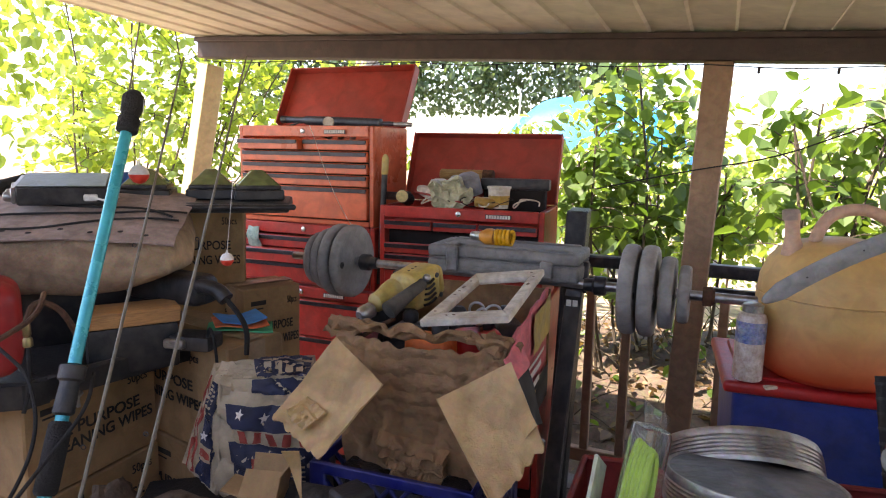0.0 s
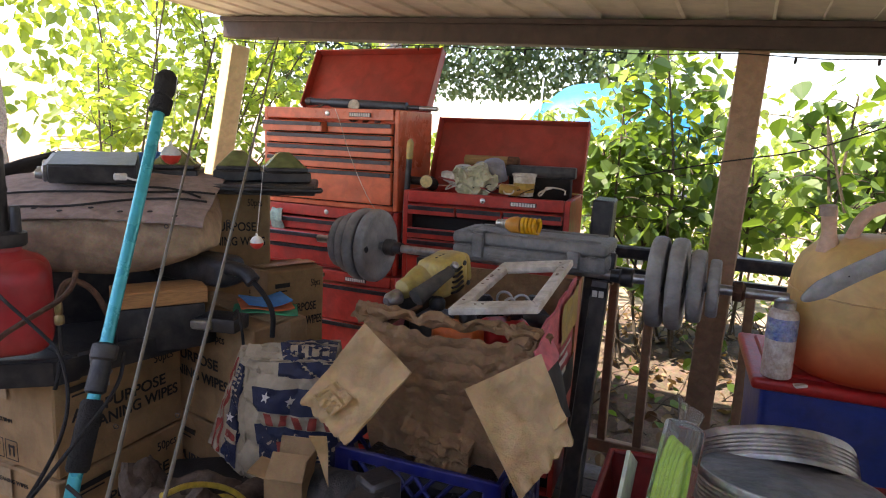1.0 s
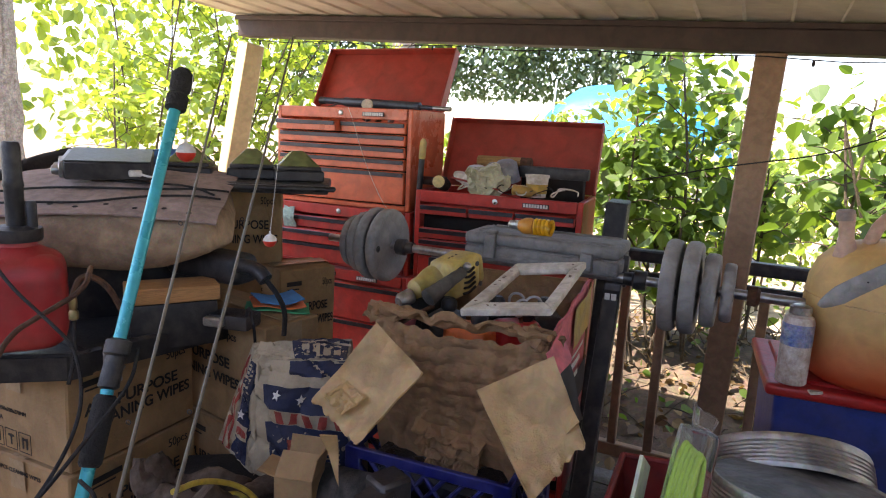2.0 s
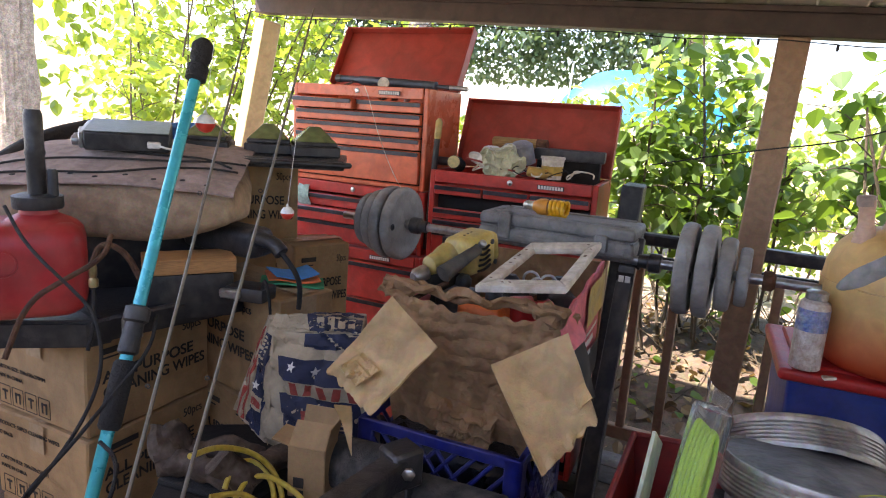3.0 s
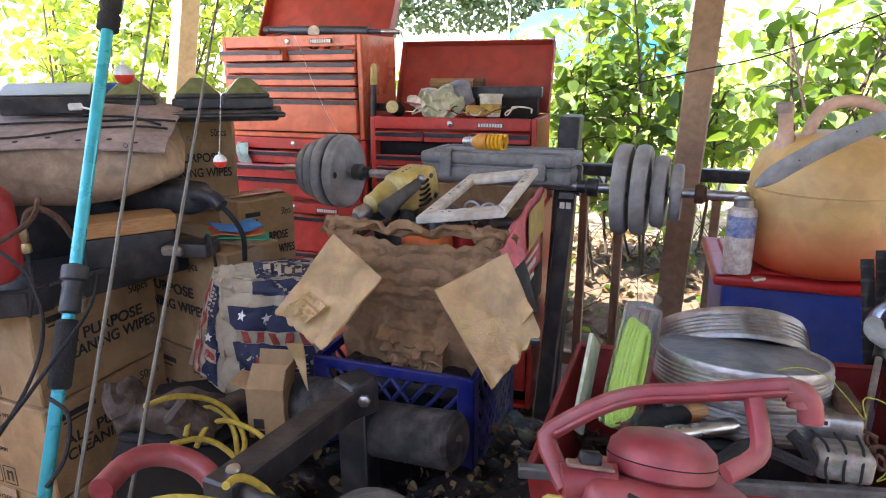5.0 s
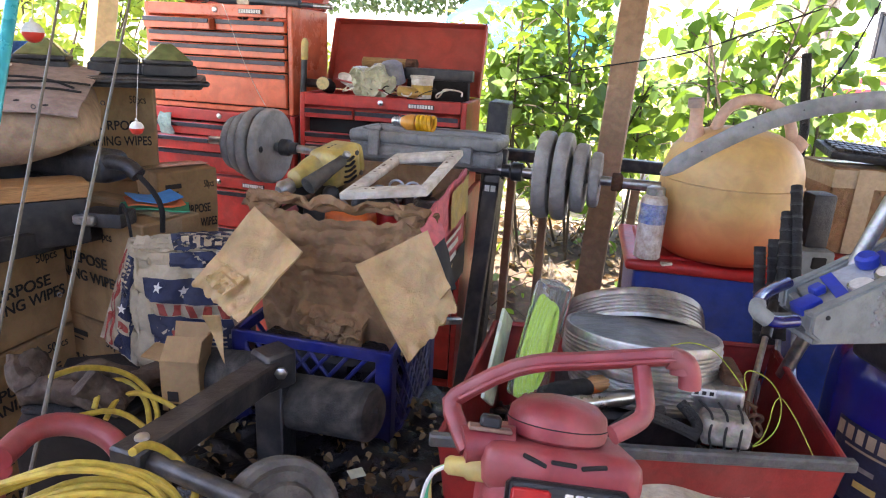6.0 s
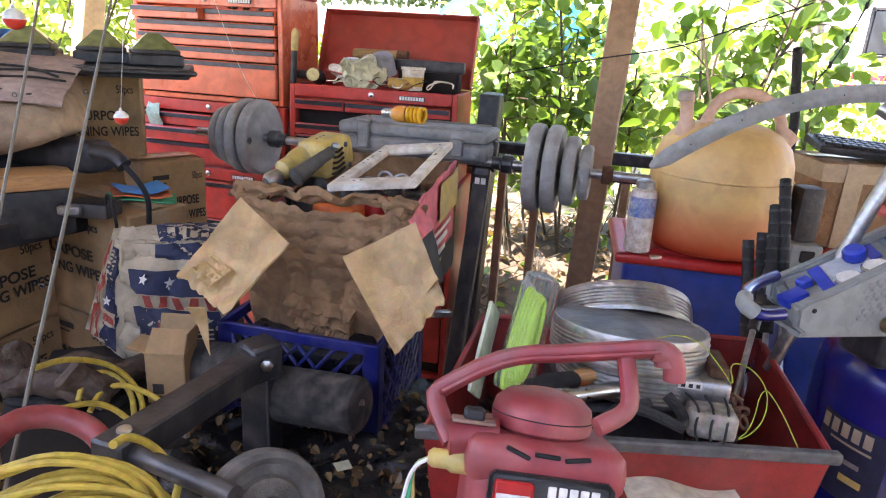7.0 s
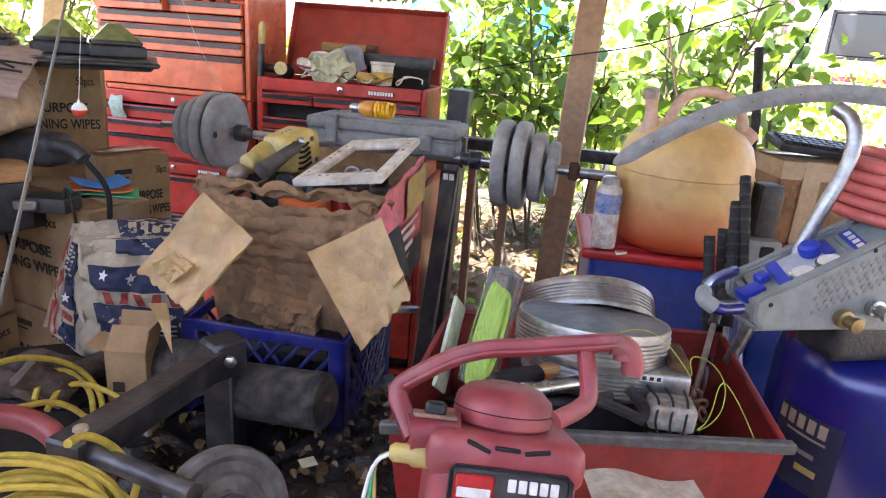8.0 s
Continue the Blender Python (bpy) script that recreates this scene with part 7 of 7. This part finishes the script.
part("pipe", tube([ft - bp_.location, q0 - bp_.location, q1 - bp_.location], 0.014, 10, 1), M_RUBBER, bp_)


# ---- red wagon tub with its load ----
WRL, WRR, WFR, WFL = [V(q) for q in ((0.411, 1.179, 0.959), (0.955, 1.040, 0.915), (0.813, 0.668, 0.908), (0.235, 0.769, 0.915))]
WZ = 0.925


def wagon():
    cen = (WRL + WRR + WFR + WFL) / 4
    u = (WFR.xy - WFL.xy).normalized()
    ang = math.degrees(math.atan2(u.y, u.x))
    m = pose(cen.x, cen.y, 0.05, 0, 0, ang)
    mi = m.inverted()
    w = thing("garden_wagon", m, "red steel wagon tub full of parts, grey front rim", "wagon")
    corners = [mi @ V((q.x, q.y, WZ)) for q in (WRL, WRR, WFR, WFL)]
    top = WZ - 0.05
    bot = top - 0.23
    lows = [V((q.x * 0.90, q.y * 0.90, bot)) for q in corners]
    for k, nm in enumerate(("rear_wall", "side_wall", "front_wall", "side_wall")):
        a, b_ = corners[k].copy(), corners[(k + 1) % 4].copy()
        a.z = b_.z = top
        la, lb = lows[k], lows[(k + 1) % 4]
        part(nm, sheet(14, 8, lambda s, t: la.lerp(lb, s).lerp(a.lerp(b_, s), t) + noise.noise_vector(V((s * 3, t * 3, k))) * 0.004, 0.005), M_WAGON, w)
        rim = tube([a, b_], 0.006, 8, 0) if k != 2 else None
        if rim:
            part("rolled_rim", rim, M_WAGON, w)
        else:
            mm = along(a, b_)
            L = (b_ - a).length
            bb = box(L + 0.03, 0.016, 0.019, (L / 2, 0, -0.012), 0.003)
            bmesh.ops.transform(bb, matrix=mm, verts=bb.verts)
            part("front_rim", bb, M_EDGE, w, "worn grey rim")
    part("tub_floor", sheet(4, 4, lambda s, t: lows[3].lerp(lows[2], s).lerp(lows[0].lerp(lows[1], s), t), 0.005), M_WAGON, w)
    for q in lows:
        part("leg", box(0.03, 0.03, bot, (q.x * 0.85, q.y * 0.85, 0), 0.004), M_BLACKM, w)
    return m, bot + 0.05


WG, WB = wagon()


def disc(p, r, tx, ty, label, n_ring=6, dome=0.02):
    d = thing("wheel_trim", Matrix.Translation(p) @ pose(0, 0, 0, tx, ty), label, "wheel trim", "wheel trims")
    prof = [(r * 0.98, -0.035), (r, -0.03)]
    for k in range(n_ring):
        prof += [(r, -0.027 + 0.0066 * k), (r * 0.983, -0.0250 + 0.0066 * k), (r * 0.983, -0.0225 + 0.0066 * k)]
    prof += [(r * 0.99, 0.016), (r * 0.975, 0.0215), (r * 0.955, 0.022), (r * 0.94, 0.019)]
    part("ring", lathe(prof, 64, cap=False), M_RIM, d)
    part("face", lathe([(r * 0.945, 0.0185), (r * 0.9, 0.020), (r * 0.5, 0.018 + dome * 0.4), (r * 0.2, 0.02 + dome * 0.4), (0.004, 0.02 + dome * 0.4)], 48), mat("dusty_disc_face", (0.22, 0.235, 0.25), 0.42, 0.6, 0.35, 9, 0.25, 80, dust=0.3), d)


WC = V((0.596, 0.906, 1.018))
disc(WC + V((0.016, 0.0, -0.062)), 0.128, -8, 5, "dull chrome wheel trim under the others")
disc(WC + V((0.0, 0.0, -0.008)), 0.130, -9, 4, "dusty chrome wheel trim stacked in the wagon")
disc(V((0.658, 0.970, 1.056)) + V((0.0, 0.103, -0.087)), 0.136, -41, 12, "chrome wheel trim tipped up behind the stack")
st_ = thing("parts_pile", Matrix.Translation((WC.x, WC.y + 0.03, WB)), "dark box of parts under the wheel trims", "box")
part("box", box(0.2, 0.2, max(0.05, WC.z - 0.105 - WB), (0, 0, 0), 0.01), M_BLACKP, st_)


M_LIMES = mat("faded_lime_string", (0.42, 0.50, 0.05), 0.6, 0, 0.3, 40, 0.1)


def lime_pack():
    a, b_ = V((0.369, 0.805, 0.967)), V((0.435, 0.906, 1.117))
    m0 = along(a, b_)
    L = (b_ - a).length
    t = thing("trimmer_line_pack", m0 @ pose(0, 0, 0, 68), "neon green trimmer line coil in clear packaging", "trimmer line")
    for k in range(5):
        pts = [V((L * 0.43 + (L * 0.42 - 0.004 * k) * math.cos(s), (0.014 - 0.0005 * k) * math.sin(s), -0.014 + 0.0062 * k)) for s in np.linspace(0, 6.283, 44)]
        part("line_coil", tube(pts, 0.0042, 7, 0), M_LIME, t)
    part("core", box(L * 0.76, 0.014, 0.024, (L * 0.43, 0, -0.016), 0.005, None, 2), M_LIME, t)
    ob = part("clear_sleeve", joined(box(L * 1.0, 0.052, 0.044, (L * 0.48, 0, -0.022), 0.010, None, 2), sheet(6, 6, lambda u, v: V((L * 0.95 + 0.035 * u, (v - 0.5) * (0.055 + 0.03 * u), 0.004 * math.sin(v * 8))), 0.001)), M_FILM, t)
    ob.visible_shadow = False
    cd = thing("card_sleeve", m0 @ pose(-0.02, 0.055, 0, 0, 0, 3), "pale card sleeve leaning by the green line", "card")
    part("card", box(L * 0.75, 0.006, 0.06, (L * 0.36, 0, -0.03), 0.001), mat("pale_green_card", (0.50, 0.54, 0.40), 0.6, 0, 0.2, 12, 0.1), cd)


lime_pack()


# loose parts in the tub
def lump(name, p, size, material, label, rz, cat, sub=None, group=""):
    t = thing(name, Matrix.Translation(p) @ pose(0, 0, 0, 0, 0, rz), label, cat, group)
    part("body", crumple(box(*size, (0, 0, -size[2] / 2), min(size) * 0.22, None, 3), min(size) * 0.05, 20, rz), material, t)
    return t


fillh = thing("scrap_parts", WG @ pose(0.0, 0, WB - 0.05 + 0.006), "heap of small dark metal scraps filling the wagon", "scrap", kind="stuff")
rng = np.random.default_rng(12)
bits = []
for k in range(170):
    x, y = rng.uniform(-0.24, 0.25), rng.uniform(-0.18, 0.16)
    z = rng.uniform(0.0, 0.10)
    if k % 3 == 0:
        b = lathe([(0.006, 0), (0.011, 0.002), (0.011, 0.02), (0.005, 0.03), (0.004, 0.06)], 8)
    elif k % 3 == 1:
        b = box(0.05, 0.018, 0.012, (0, 0, 0), 0.003)
    else:
        b = tube([(0, 0, 0), (0.04, 0.01, 0.01), (0.08, -0.01, 0)], 0.004, 6, 1)
    bmesh.ops.transform(b, matrix=pose(x, y, z, rng.uniform(0, 180), rng.uniform(0, 180), rng.uniform(0, 360)), verts=b.verts)
    bits.append(b)
part("scraps", joined(*bits), mat("mixed_scrap_metal", (0.20, 0.16, 0.13), 0.5, 0.6, 0.45, 18, 0.3, 60, tint=(0.04, 0.03, 0.028)), fillh)
lump("motor_housing", (0.658, 0.809, 0.966), (0.12, 0.07, 0.05), M_STEEL, "small brushed metal motor housing with a label", -18, "motor")
mt_ = thing("motor_label", Matrix.Translation((0.640, 0.771, 0.986)) @ pose(0, 0, 0, 90, 0, -18), "white printed label on the metal motor", "label")
part("label", box(0.035, 0.012, 0.001), M_WHITE, mt_)
for k in range(3):
    part("print_bar", box(0.006, 0.006, 0.001, (-0.011 + 0.011 * k, 0, 0.0012)), M_INK, mt_)
lump("motor_end", (0.705, 0.815, 0.977), (0.03, 0.075, 0.06), M_RUST, "rusty motor end cap", -18, "motor")
wm = lump("white_motor", (0.656, 0.731, 0.950), (0.068, 0.048, 0.040), mat("grimy_white_motor", (0.42, 0.39, 0.33), 0.55, 0, 0.35, 16, 0.3, 70, tint=(0.16, 0.13, 0.10)), "dirty white motor wrapped in its black cord", -20, "motor")
for k in range(3):
    part("cord_wrap", tube([(-0.02 + 0.018 * k, -0.03, -0.02), (-0.028 + 0.022 * k, -0.031, 0.0), (-0.02 + 0.02 * k, -0.015, 0.026), (-0.035 + 0.028 * k, 0.025, 0.026)], 0.0019, 7, 2), M_RUBBER, wm)
hm = thing("hand_tool", along((0.389, 0.811, 0.963), (0.485, 0.838, 0.963)), "hand tool with a dark rubber grip", "hand tool")
part("grip", lathe([(0.008, 0), (0.016, 0.006), (0.018, 0.04), (0.015, 0.09), (0.012, 0.10)], 14, (0, 0, 0), TURNX), M_RUBBER, hm)
part("ferrule", lathe([(0.012, 0.10), (0.012, 0.14), (0.008, 0.15)], 14, (0, 0, 0), TURNX), M_ORANGE, hm)
hm2 = thing("chrome_tool", along((0.430, 0.774, 0.969), (0.521, 0.791, 0.970)), "chrome-plated hand tool among the scraps", "hand tool")
part("shaft", lathe([(0.006, -0.01), (0.014, 0), (0.014, 0.02), (0.011, 0.03), (0.013, 0.10), (0.009, 0.11)], 16, (0, 0, 0), TURNX), M_CHROME, hm2)
hm3 = thing("chisel", along((0.480, 0.840, 0.966), (0.542, 0.841, 0.972)), "tool with a pale wooden handle", "hand tool")
part("handle", lathe([(0.008, 0), (0.013, 0.01), (0.013, 0.08), (0.009, 0.09)], 14, (0, 0, 0), TURNX), M_WOOD, hm3)
for k, pts in enumerate((((0.533, 0.737, 0.973), (0.565, 0.729, 0.964), (0.601, 0.708, 0.952)), ((0.597, 0.759, 0.977), (0.615, 0.729, 0.957), (0.598, 0.717, 0.946)), ((0.480, 0.729, 0.953), (0.517, 0.740, 0.973), (0.562, 0.743, 0.974)))):
    s = thing("black_cable", Matrix.Translation(pts[0]), "stiff dark cable lying in the wagon", "cable", "cables in the wagon")
    part("cable", tube([V(q) - V(pts[0]) for q in pts], 0.0085, 8, 2), M_RUBBER, s)
for k, (q, r) in enumerate((((0.721, 0.776, 0.963), 0.016), ((0.720, 0.764, 0.956), 0.014), ((0.712, 0.743, 0.954), 0.016), ((0.708, 0.754, 0.952), 0.012), ((0.710, 0.730, 0.945), 0.013))):
    s = thing("chain_link", Matrix.Translation(q) @ pose(0, 0, 0, 60 * k, 30, 20), "small rusty chain link", "chain", "rusty chain")
    part("link", tube([(r * math.cos(a), r * 0.7 * math.sin(a), 0) for a in np.linspace(0, 6.283, 16)], 0.003, 6, 0), M_RUST, s)
ys = [V(q) for q in ((0.588, 0.796, 1.054), (0.612, 0.785, 1.065), (0.646, 0.776, 1.057), (0.670, 0.752, 1.027), (0.685, 0.731, 1.001), (0.688, 0.761, 1.031), (0.728, 0.761, 1.020), (0.747, 0.739, 0.994), (0.737, 0.719, 0.959), (0.710, 0.707, 0.939), (0.679, 0.700, 0.934), (0.710, 0.709, 0.947), (0.745, 0.751, 0.997), (0.757, 0.721, 0.976), (0.773, 0.681, 0.925))]
sy = thing("lime_string", Matrix.Translation(ys[0]), "thin lime-yellow string looping out of the wagon", "string")
part("string", tube([q - ys[0] for q in ys], 0.0009, 6, 2), M_LIMES, sy)
cs = thing("cardboard_scrap", Matrix.Translation((0.570, 0.618, 0.906)) @ pose(0, 0, 0, 6, 0, -12), "dirty cream card lying before the wagon", "cardboard")
part("card", sheet(14, 6, lambda u, v: V(((u - 0.5) * 0.16, (v - 0.5) * 0.10, 0.008 * math.sin(u * 6) - 0.02 * v)), 0.003), M_CREAM, cs)


# ---- leaf blower ----
def blower():
    hl, hr = V((0.211, 0.604, 1.084)), V((0.464, 0.558, 1.142))
    cen = V((0.328, 0.556, 1.063))
    u = (hr.xy - hl.xy).normalized()
    ang = math.degrees(math.atan2(u.y, u.x))
    m = Matrix.Translation(cen) @ pose(0, 0, 0, -20, 4.5, ang)
    mi = m.inverted()
    b = thing("leaf_blower", m, "dusty red plastic electric leaf blower", "leaf blower")
    # body: a broad rounded housing with a domed intake cap
    part("housing", box(0.155, 0.13, 0.30, (0.0, 0.0, -0.32), 0.03, None, 4), M_BLOWER, b)
    part("shoulder", box(0.165, 0.132, 0.05, (0.0, 0.0, -0.05), 0.02, None, 3), M_BLOWER, b)
    part("intake_cap", lathe([(0.048, 0.0), (0.053, 0.004), (0.055, 0.016), (0.052, 0.029), (0.041, 0.039), (0.02, 0.044), (0.002, 0.045)], 40, (0.0, 0, 0.0)), M_BLOWER, b)
    part("seam_groove", lathe([(0.0545, 0.0165), (0.0554, 0.0172), (0.0545, 0.018)], 40), M_DARK, b)
    for x, l, tip in ((-0.032, 0.026, 20), (-0.002, 0.026, 2), (0.029, 0.026, -10)):
        part("vent_slot", box(l, 0.006, 0.0045, (0, 0, 0), 0.0018, pose(x, -0.0655, -0.014, 0, tip), 2), M_DARK, b)
    hp = [mi @ V(q) for q in ((0.227, 0.535, 1.065), (0.222, 0.549, 1.073), (0.211, 0.575, 1.097), (0.221, 0.577, 1.107), (0.271, 0.575, 1.136), (0.308, 0.571, 1.147), (0.348, 0.563, 1.151), (0.394, 0.551, 1.159), (0.439, 0.538, 1.168), (0.446, 0.536, 1.165), (0.447, 0.531, 1.150))]
    part("handle", tube(hp, 0.0095, 10, 1, 1.0, (0.0118, 0.0095)), M_BLOWER, b)
    part("handle_end", tube([mi @ V(q) for q in ((0.436, 0.539, 1.166), (0.452, 0.533, 1.163), (0.457, 0.529, 1.150), (0.457, 0.526, 1.136))], 0.0125, 14, 2, 0.92), M_BLOWER, b)
    part("handle_ridge", tube([q + V((0, -0.010, -0.003)) for q in hp[3:9]], 0.003, 8, 1), M_BLOWER, b)
    part("strut", tube([mi @ V(q) for q in ((0.409, 0.547, 1.157), (0.410, 0.534, 1.135), (0.410, 0.521, 1.113), (0.400, 0.515, 1.104), (0.370, 0.508, 1.095))], 0.0095, 10, 1, 1.0, (0.0112, 0.0095)), M_BLOWER, b)
    part("handle_base", tube([mi @ V(q) for q in ((0.221, 0.539, 1.069), (0.251, 0.540, 1.070), (0.275, 0.535, 1.069))], 0.02, 12, 1), M_BLOWER, b)
    sw = mi @ V((0.248, 0.536, 1.090))
    part("switch", box(0.022, 0.014, 0.014, sw, 0.003), M_BLACKP, b)
    part("switch_plate", box(0.045, 0.022, 0.004, sw - V((0, 0, 0.002)), 0.001), mat("tan_switch_plate", (0.33, 0.18, 0.13), 0.6, 0, 0.2, 20, 0.1), b)
    lb = part("label_plate", box(0.125, 0.004, 0.055, (0.005, -0.0672, -0.085), 0.006), M_BLACKP, b)
    part("red_label", box(0.040, 0.003, 0.034, (-0.032, -0.070, -0.072), 0.003), M_BINLID, lb)
    part("label_mark", box(0.034, 0.002, 0.010, (-0.032, -0.072, -0.061), 0.001), M_WHITE, lb)
    for j in range(2):
        for k in range(5):
            part("label_bar", box(0.0085, 0.002, 0.013, (0.006 + 0.0108 * k, -0.070, -0.052 - 0.019 * j), 0.001), M_WHITE, lb)
    pl = mi @ V((0.226, 0.527, 1.050))
    pg = part("plug", joined(lathe([(0.010, 0), (0.013, 0.003), (0.013, 0.02), (0.010, 0.024), (0.010, 0.04), (0.006, 0.045)], 14, pl + V((0.02, 0, 0)), pose(0, 0, 0, 0, -90))), M_YELLOW, b, "yellow plug")
    for k, mt in enumerate((M_WHITE, M_PAPERG, M_YELLOW)):
        part("plug_lead", tube([pl + V((-0.02, 0.002 * k, 0)), pl + V((-0.04, 0.004 * k, -0.012)), pl + V((-0.045 + 0.006 * k, 0.003, -0.05)), pl + V((-0.05 + 0.008 * k, 0, -0.11))], 0.0022, 6, 2), mt, pg)
    part("nozzle", lathe([(0.045, 0), (0.045, -0.25), (0.05, -0.26)], 24, (0.0, 0.0, -0.3)), M_BLOWER, b)


blower()


# ---- cords, low clutter ----
def cord_bundle():
    c = V((-0.172, 0.612, 0.999))
    t = thing("yellow_cable", Matrix.Translation(c), "bundled yellow extension cord over the bench arm", "extension cord", "yellow cords")
    rng = np.random.default_rng(6)
    for k in range(22):
        oy = 0.012 * (k % 4)
        x0 = -0.16 - 0.005 * k
        pts = [V((0.10 + 0.004 * k, 0.03 + oy, -0.30)), V((0.085 + 0.003 * k, 0.0 + oy, -0.12)), V((0.065 + 0.004 * (k % 5), -0.005 + oy, -0.02 - 0.004 * k)), V((0.0, -0.03 + oy, 0.038 - 0.0062 * k)), V((-0.07, -0.05 + oy, 0.03 - 0.008 * k)), V((-0.16, -0.06 + oy, 0.0 - 0.010 * k)), V((-0.28, -0.05 + oy, -0.10 - 0.01 * k))]
        part("cord_turn", tube([q + V(rng.normal(0, 0.004, 3)) for q in pts], 0.0038, 8, 2), M_CORD, t)
    pts = [V(q) - c for q in ((-0.138, 0.634, 1.011), (-0.134, 0.672, 0.998), (-0.117, 0.700, 0.964), (-0.102, 0.708, 0.933), (-0.088, 0.698, 0.911), (-0.089, 0.674, 0.901))]
    part("cord_loop", tube(pts, 0.005, 10, 2), M_CORD, t)


cord_bundle()
t = thing("yellow_cable", Matrix.Translation((-0.300, 1.071, 0.844)), "loose yellow extension cord loops on the floor pile", "extension cord", "yellow cords")
o = V((-0.300, 1.071, 0.844))
for k, pts in enumerate((((-0.360, 0.950, 0.929), (-0.341, 1.025, 0.909), (-0.290, 1.078, 0.868), (-0.254, 1.087, 0.816), (-0.231, 1.041, 0.785), (-0.248, 0.992, 0.789)), ((-0.330, 1.019, 0.830), (-0.328, 1.049, 0.857), (-0.303, 1.086, 0.853), (-0.261, 1.077, 0.816), (-0.243, 1.021, 0.781)), ((-0.310, 1.010, 0.813), (-0.302, 1.048, 0.835), (-0.268, 1.073, 0.831), (-0.202, 1.053, 0.805), (-0.184, 1.016, 0.799)), ((-0.337, 0.972, 0.844), (-0.291, 1.013, 0.833), (-0.239, 1.011, 0.787), (-0.217, 0.961, 0.775)))):
    part("cord_loop", tube([V(q) - o + V((0, 0, 0.012)) for q in pts], 0.005, 9, 3), M_CORD, t)
rh = thing("mower_handle", Matrix.Translation((-0.259, 0.780, 0.953)), "faded red plastic tool handle near the cord", "handle")
o = V((-0.259, 0.780, 0.953))
part("grip", tube([V(q) - o for q in ((-0.307, 0.688, 0.972), (-0.303, 0.761, 0.967), (-0.267, 0.784, 0.960), (-0.219, 0.781, 0.942), (-0.185, 0.748, 0.924), (-0.167, 0.693, 0.896))], 0.0155, 12, 2), M_BLOWER, rh)
part("stalk", tube([V(q) - o for q in ((-0.307, 0.684, 0.959), (-0.348, 0.716, 0.872))], 0.0145, 10, 0), M_BLOWER, rh)


def heap():
    """Black bags and dry leaves on the floor between the bench and the crate."""
    c = V((0.134, 0.933, 0.724))
    def mound(u, v):
        x, y = (u - 0.5) * 0.95, (v - 0.5) * 0.8
        z = (c.z + 0.01) * math.exp(-(x * 1.25) ** 4 - (y * 1.3) ** 4)
        q = V((c.x + x, c.y + y, max(0.06, z)))
        return q + noise.noise_vector(q * 7) * 0.035 + noise.noise_vector(q * 24) * 0.018
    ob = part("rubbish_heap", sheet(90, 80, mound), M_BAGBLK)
    tagged(ob, "heap of crumpled black bags on the floor", "rubbish", kind="stuff")
    def where(r):
        u, v = r.uniform(0.15, 0.85), r.uniform(0.1, 0.85)
        return mound(u, v) + V((0, 0, 0.012))
    o = part("dry_leaves", leaves(520, where, 0.020, 31, 0.1, 0.5), M_DRYLEAF, soft=False)
    tagged(o, "dry brown leaves scattered on the rubbish", "leaf litter", kind="stuff")
    tg = thing("paper_tag", Matrix.Translation(V((0.119, 0.903, 0.757))) @ pose(0, 0, 0.015, 20, 10, 30), "small pale paper tag among the rubbish", "paper")
    part("tag", box(0.03, 0.018, 0.001), mat("pale_tag", (0.55, 0.60, 0.45), 0.7, 0, 0.1, 20, 0), tg)


heap()

# light string along the beam and a vine wire across the post
ls = thing("light_string", ROOF @ pose(0, -0.06, TOP - 0.004), "thin dark light string under the beam", "light string")
pts = [V((x, 0.0, -0.012 - 0.012 * math.sin(x * 5.1) ** 2)) for x in np.linspace(-2.4, 2.6, 40)]
part("wire", tube(pts, 0.0022, 5, 0), M_RUBBER, ls)
for k in range(20):
    part("socket", lathe([(0.003, -0.02), (0.005, -0.016), (0.005, 0.0)], 8, V((-2.3 + 0.25 * k, 0.0, -0.014 - 0.012 * math.sin((-2.3 + 0.25 * k) * 5.1) ** 2))), M_RUBBER, ls)
ls2 = thing("vine_wire", Matrix.Translation((1.105, 2.246, 1.441)), "thin dark wire slung across the post", "wire")
o = V((1.105, 2.246, 1.441))
part("wire", tube([V(q) - o for q in ((0.735, 2.416, 1.375), (1.105, 2.451, 1.450), (1.305, 2.232, 1.501), (1.482, 2.122, 1.587), (1.712, 2.111, 1.674))], 0.0028, 5, 2), M_RUBBER, ls2)
ls3 = thing("light_string", Matrix.Translation((1.790, 2.037, 1.484)), "thin dark wire with tiny lamps hanging aside", "light string")
o = V((1.790, 2.037, 1.484))
pts = [V(q) - o for q in ((1.714, 2.025, 1.406), (1.771, 2.037, 1.474), (1.828, 2.055, 1.561), (1.894, 2.081, 1.676), (1.960, 2.112, 1.809))]
part("wire", tube(pts, 0.0028, 5, 2), M_RUBBER, ls3)
for k in range(1, 4):
    part("lamp", lathe([(0.002, -0.012), (0.006, -0.008), (0.006, 0.008), (0.003, 0.012)], 8, pts[k]), M_RUBBER, ls3)
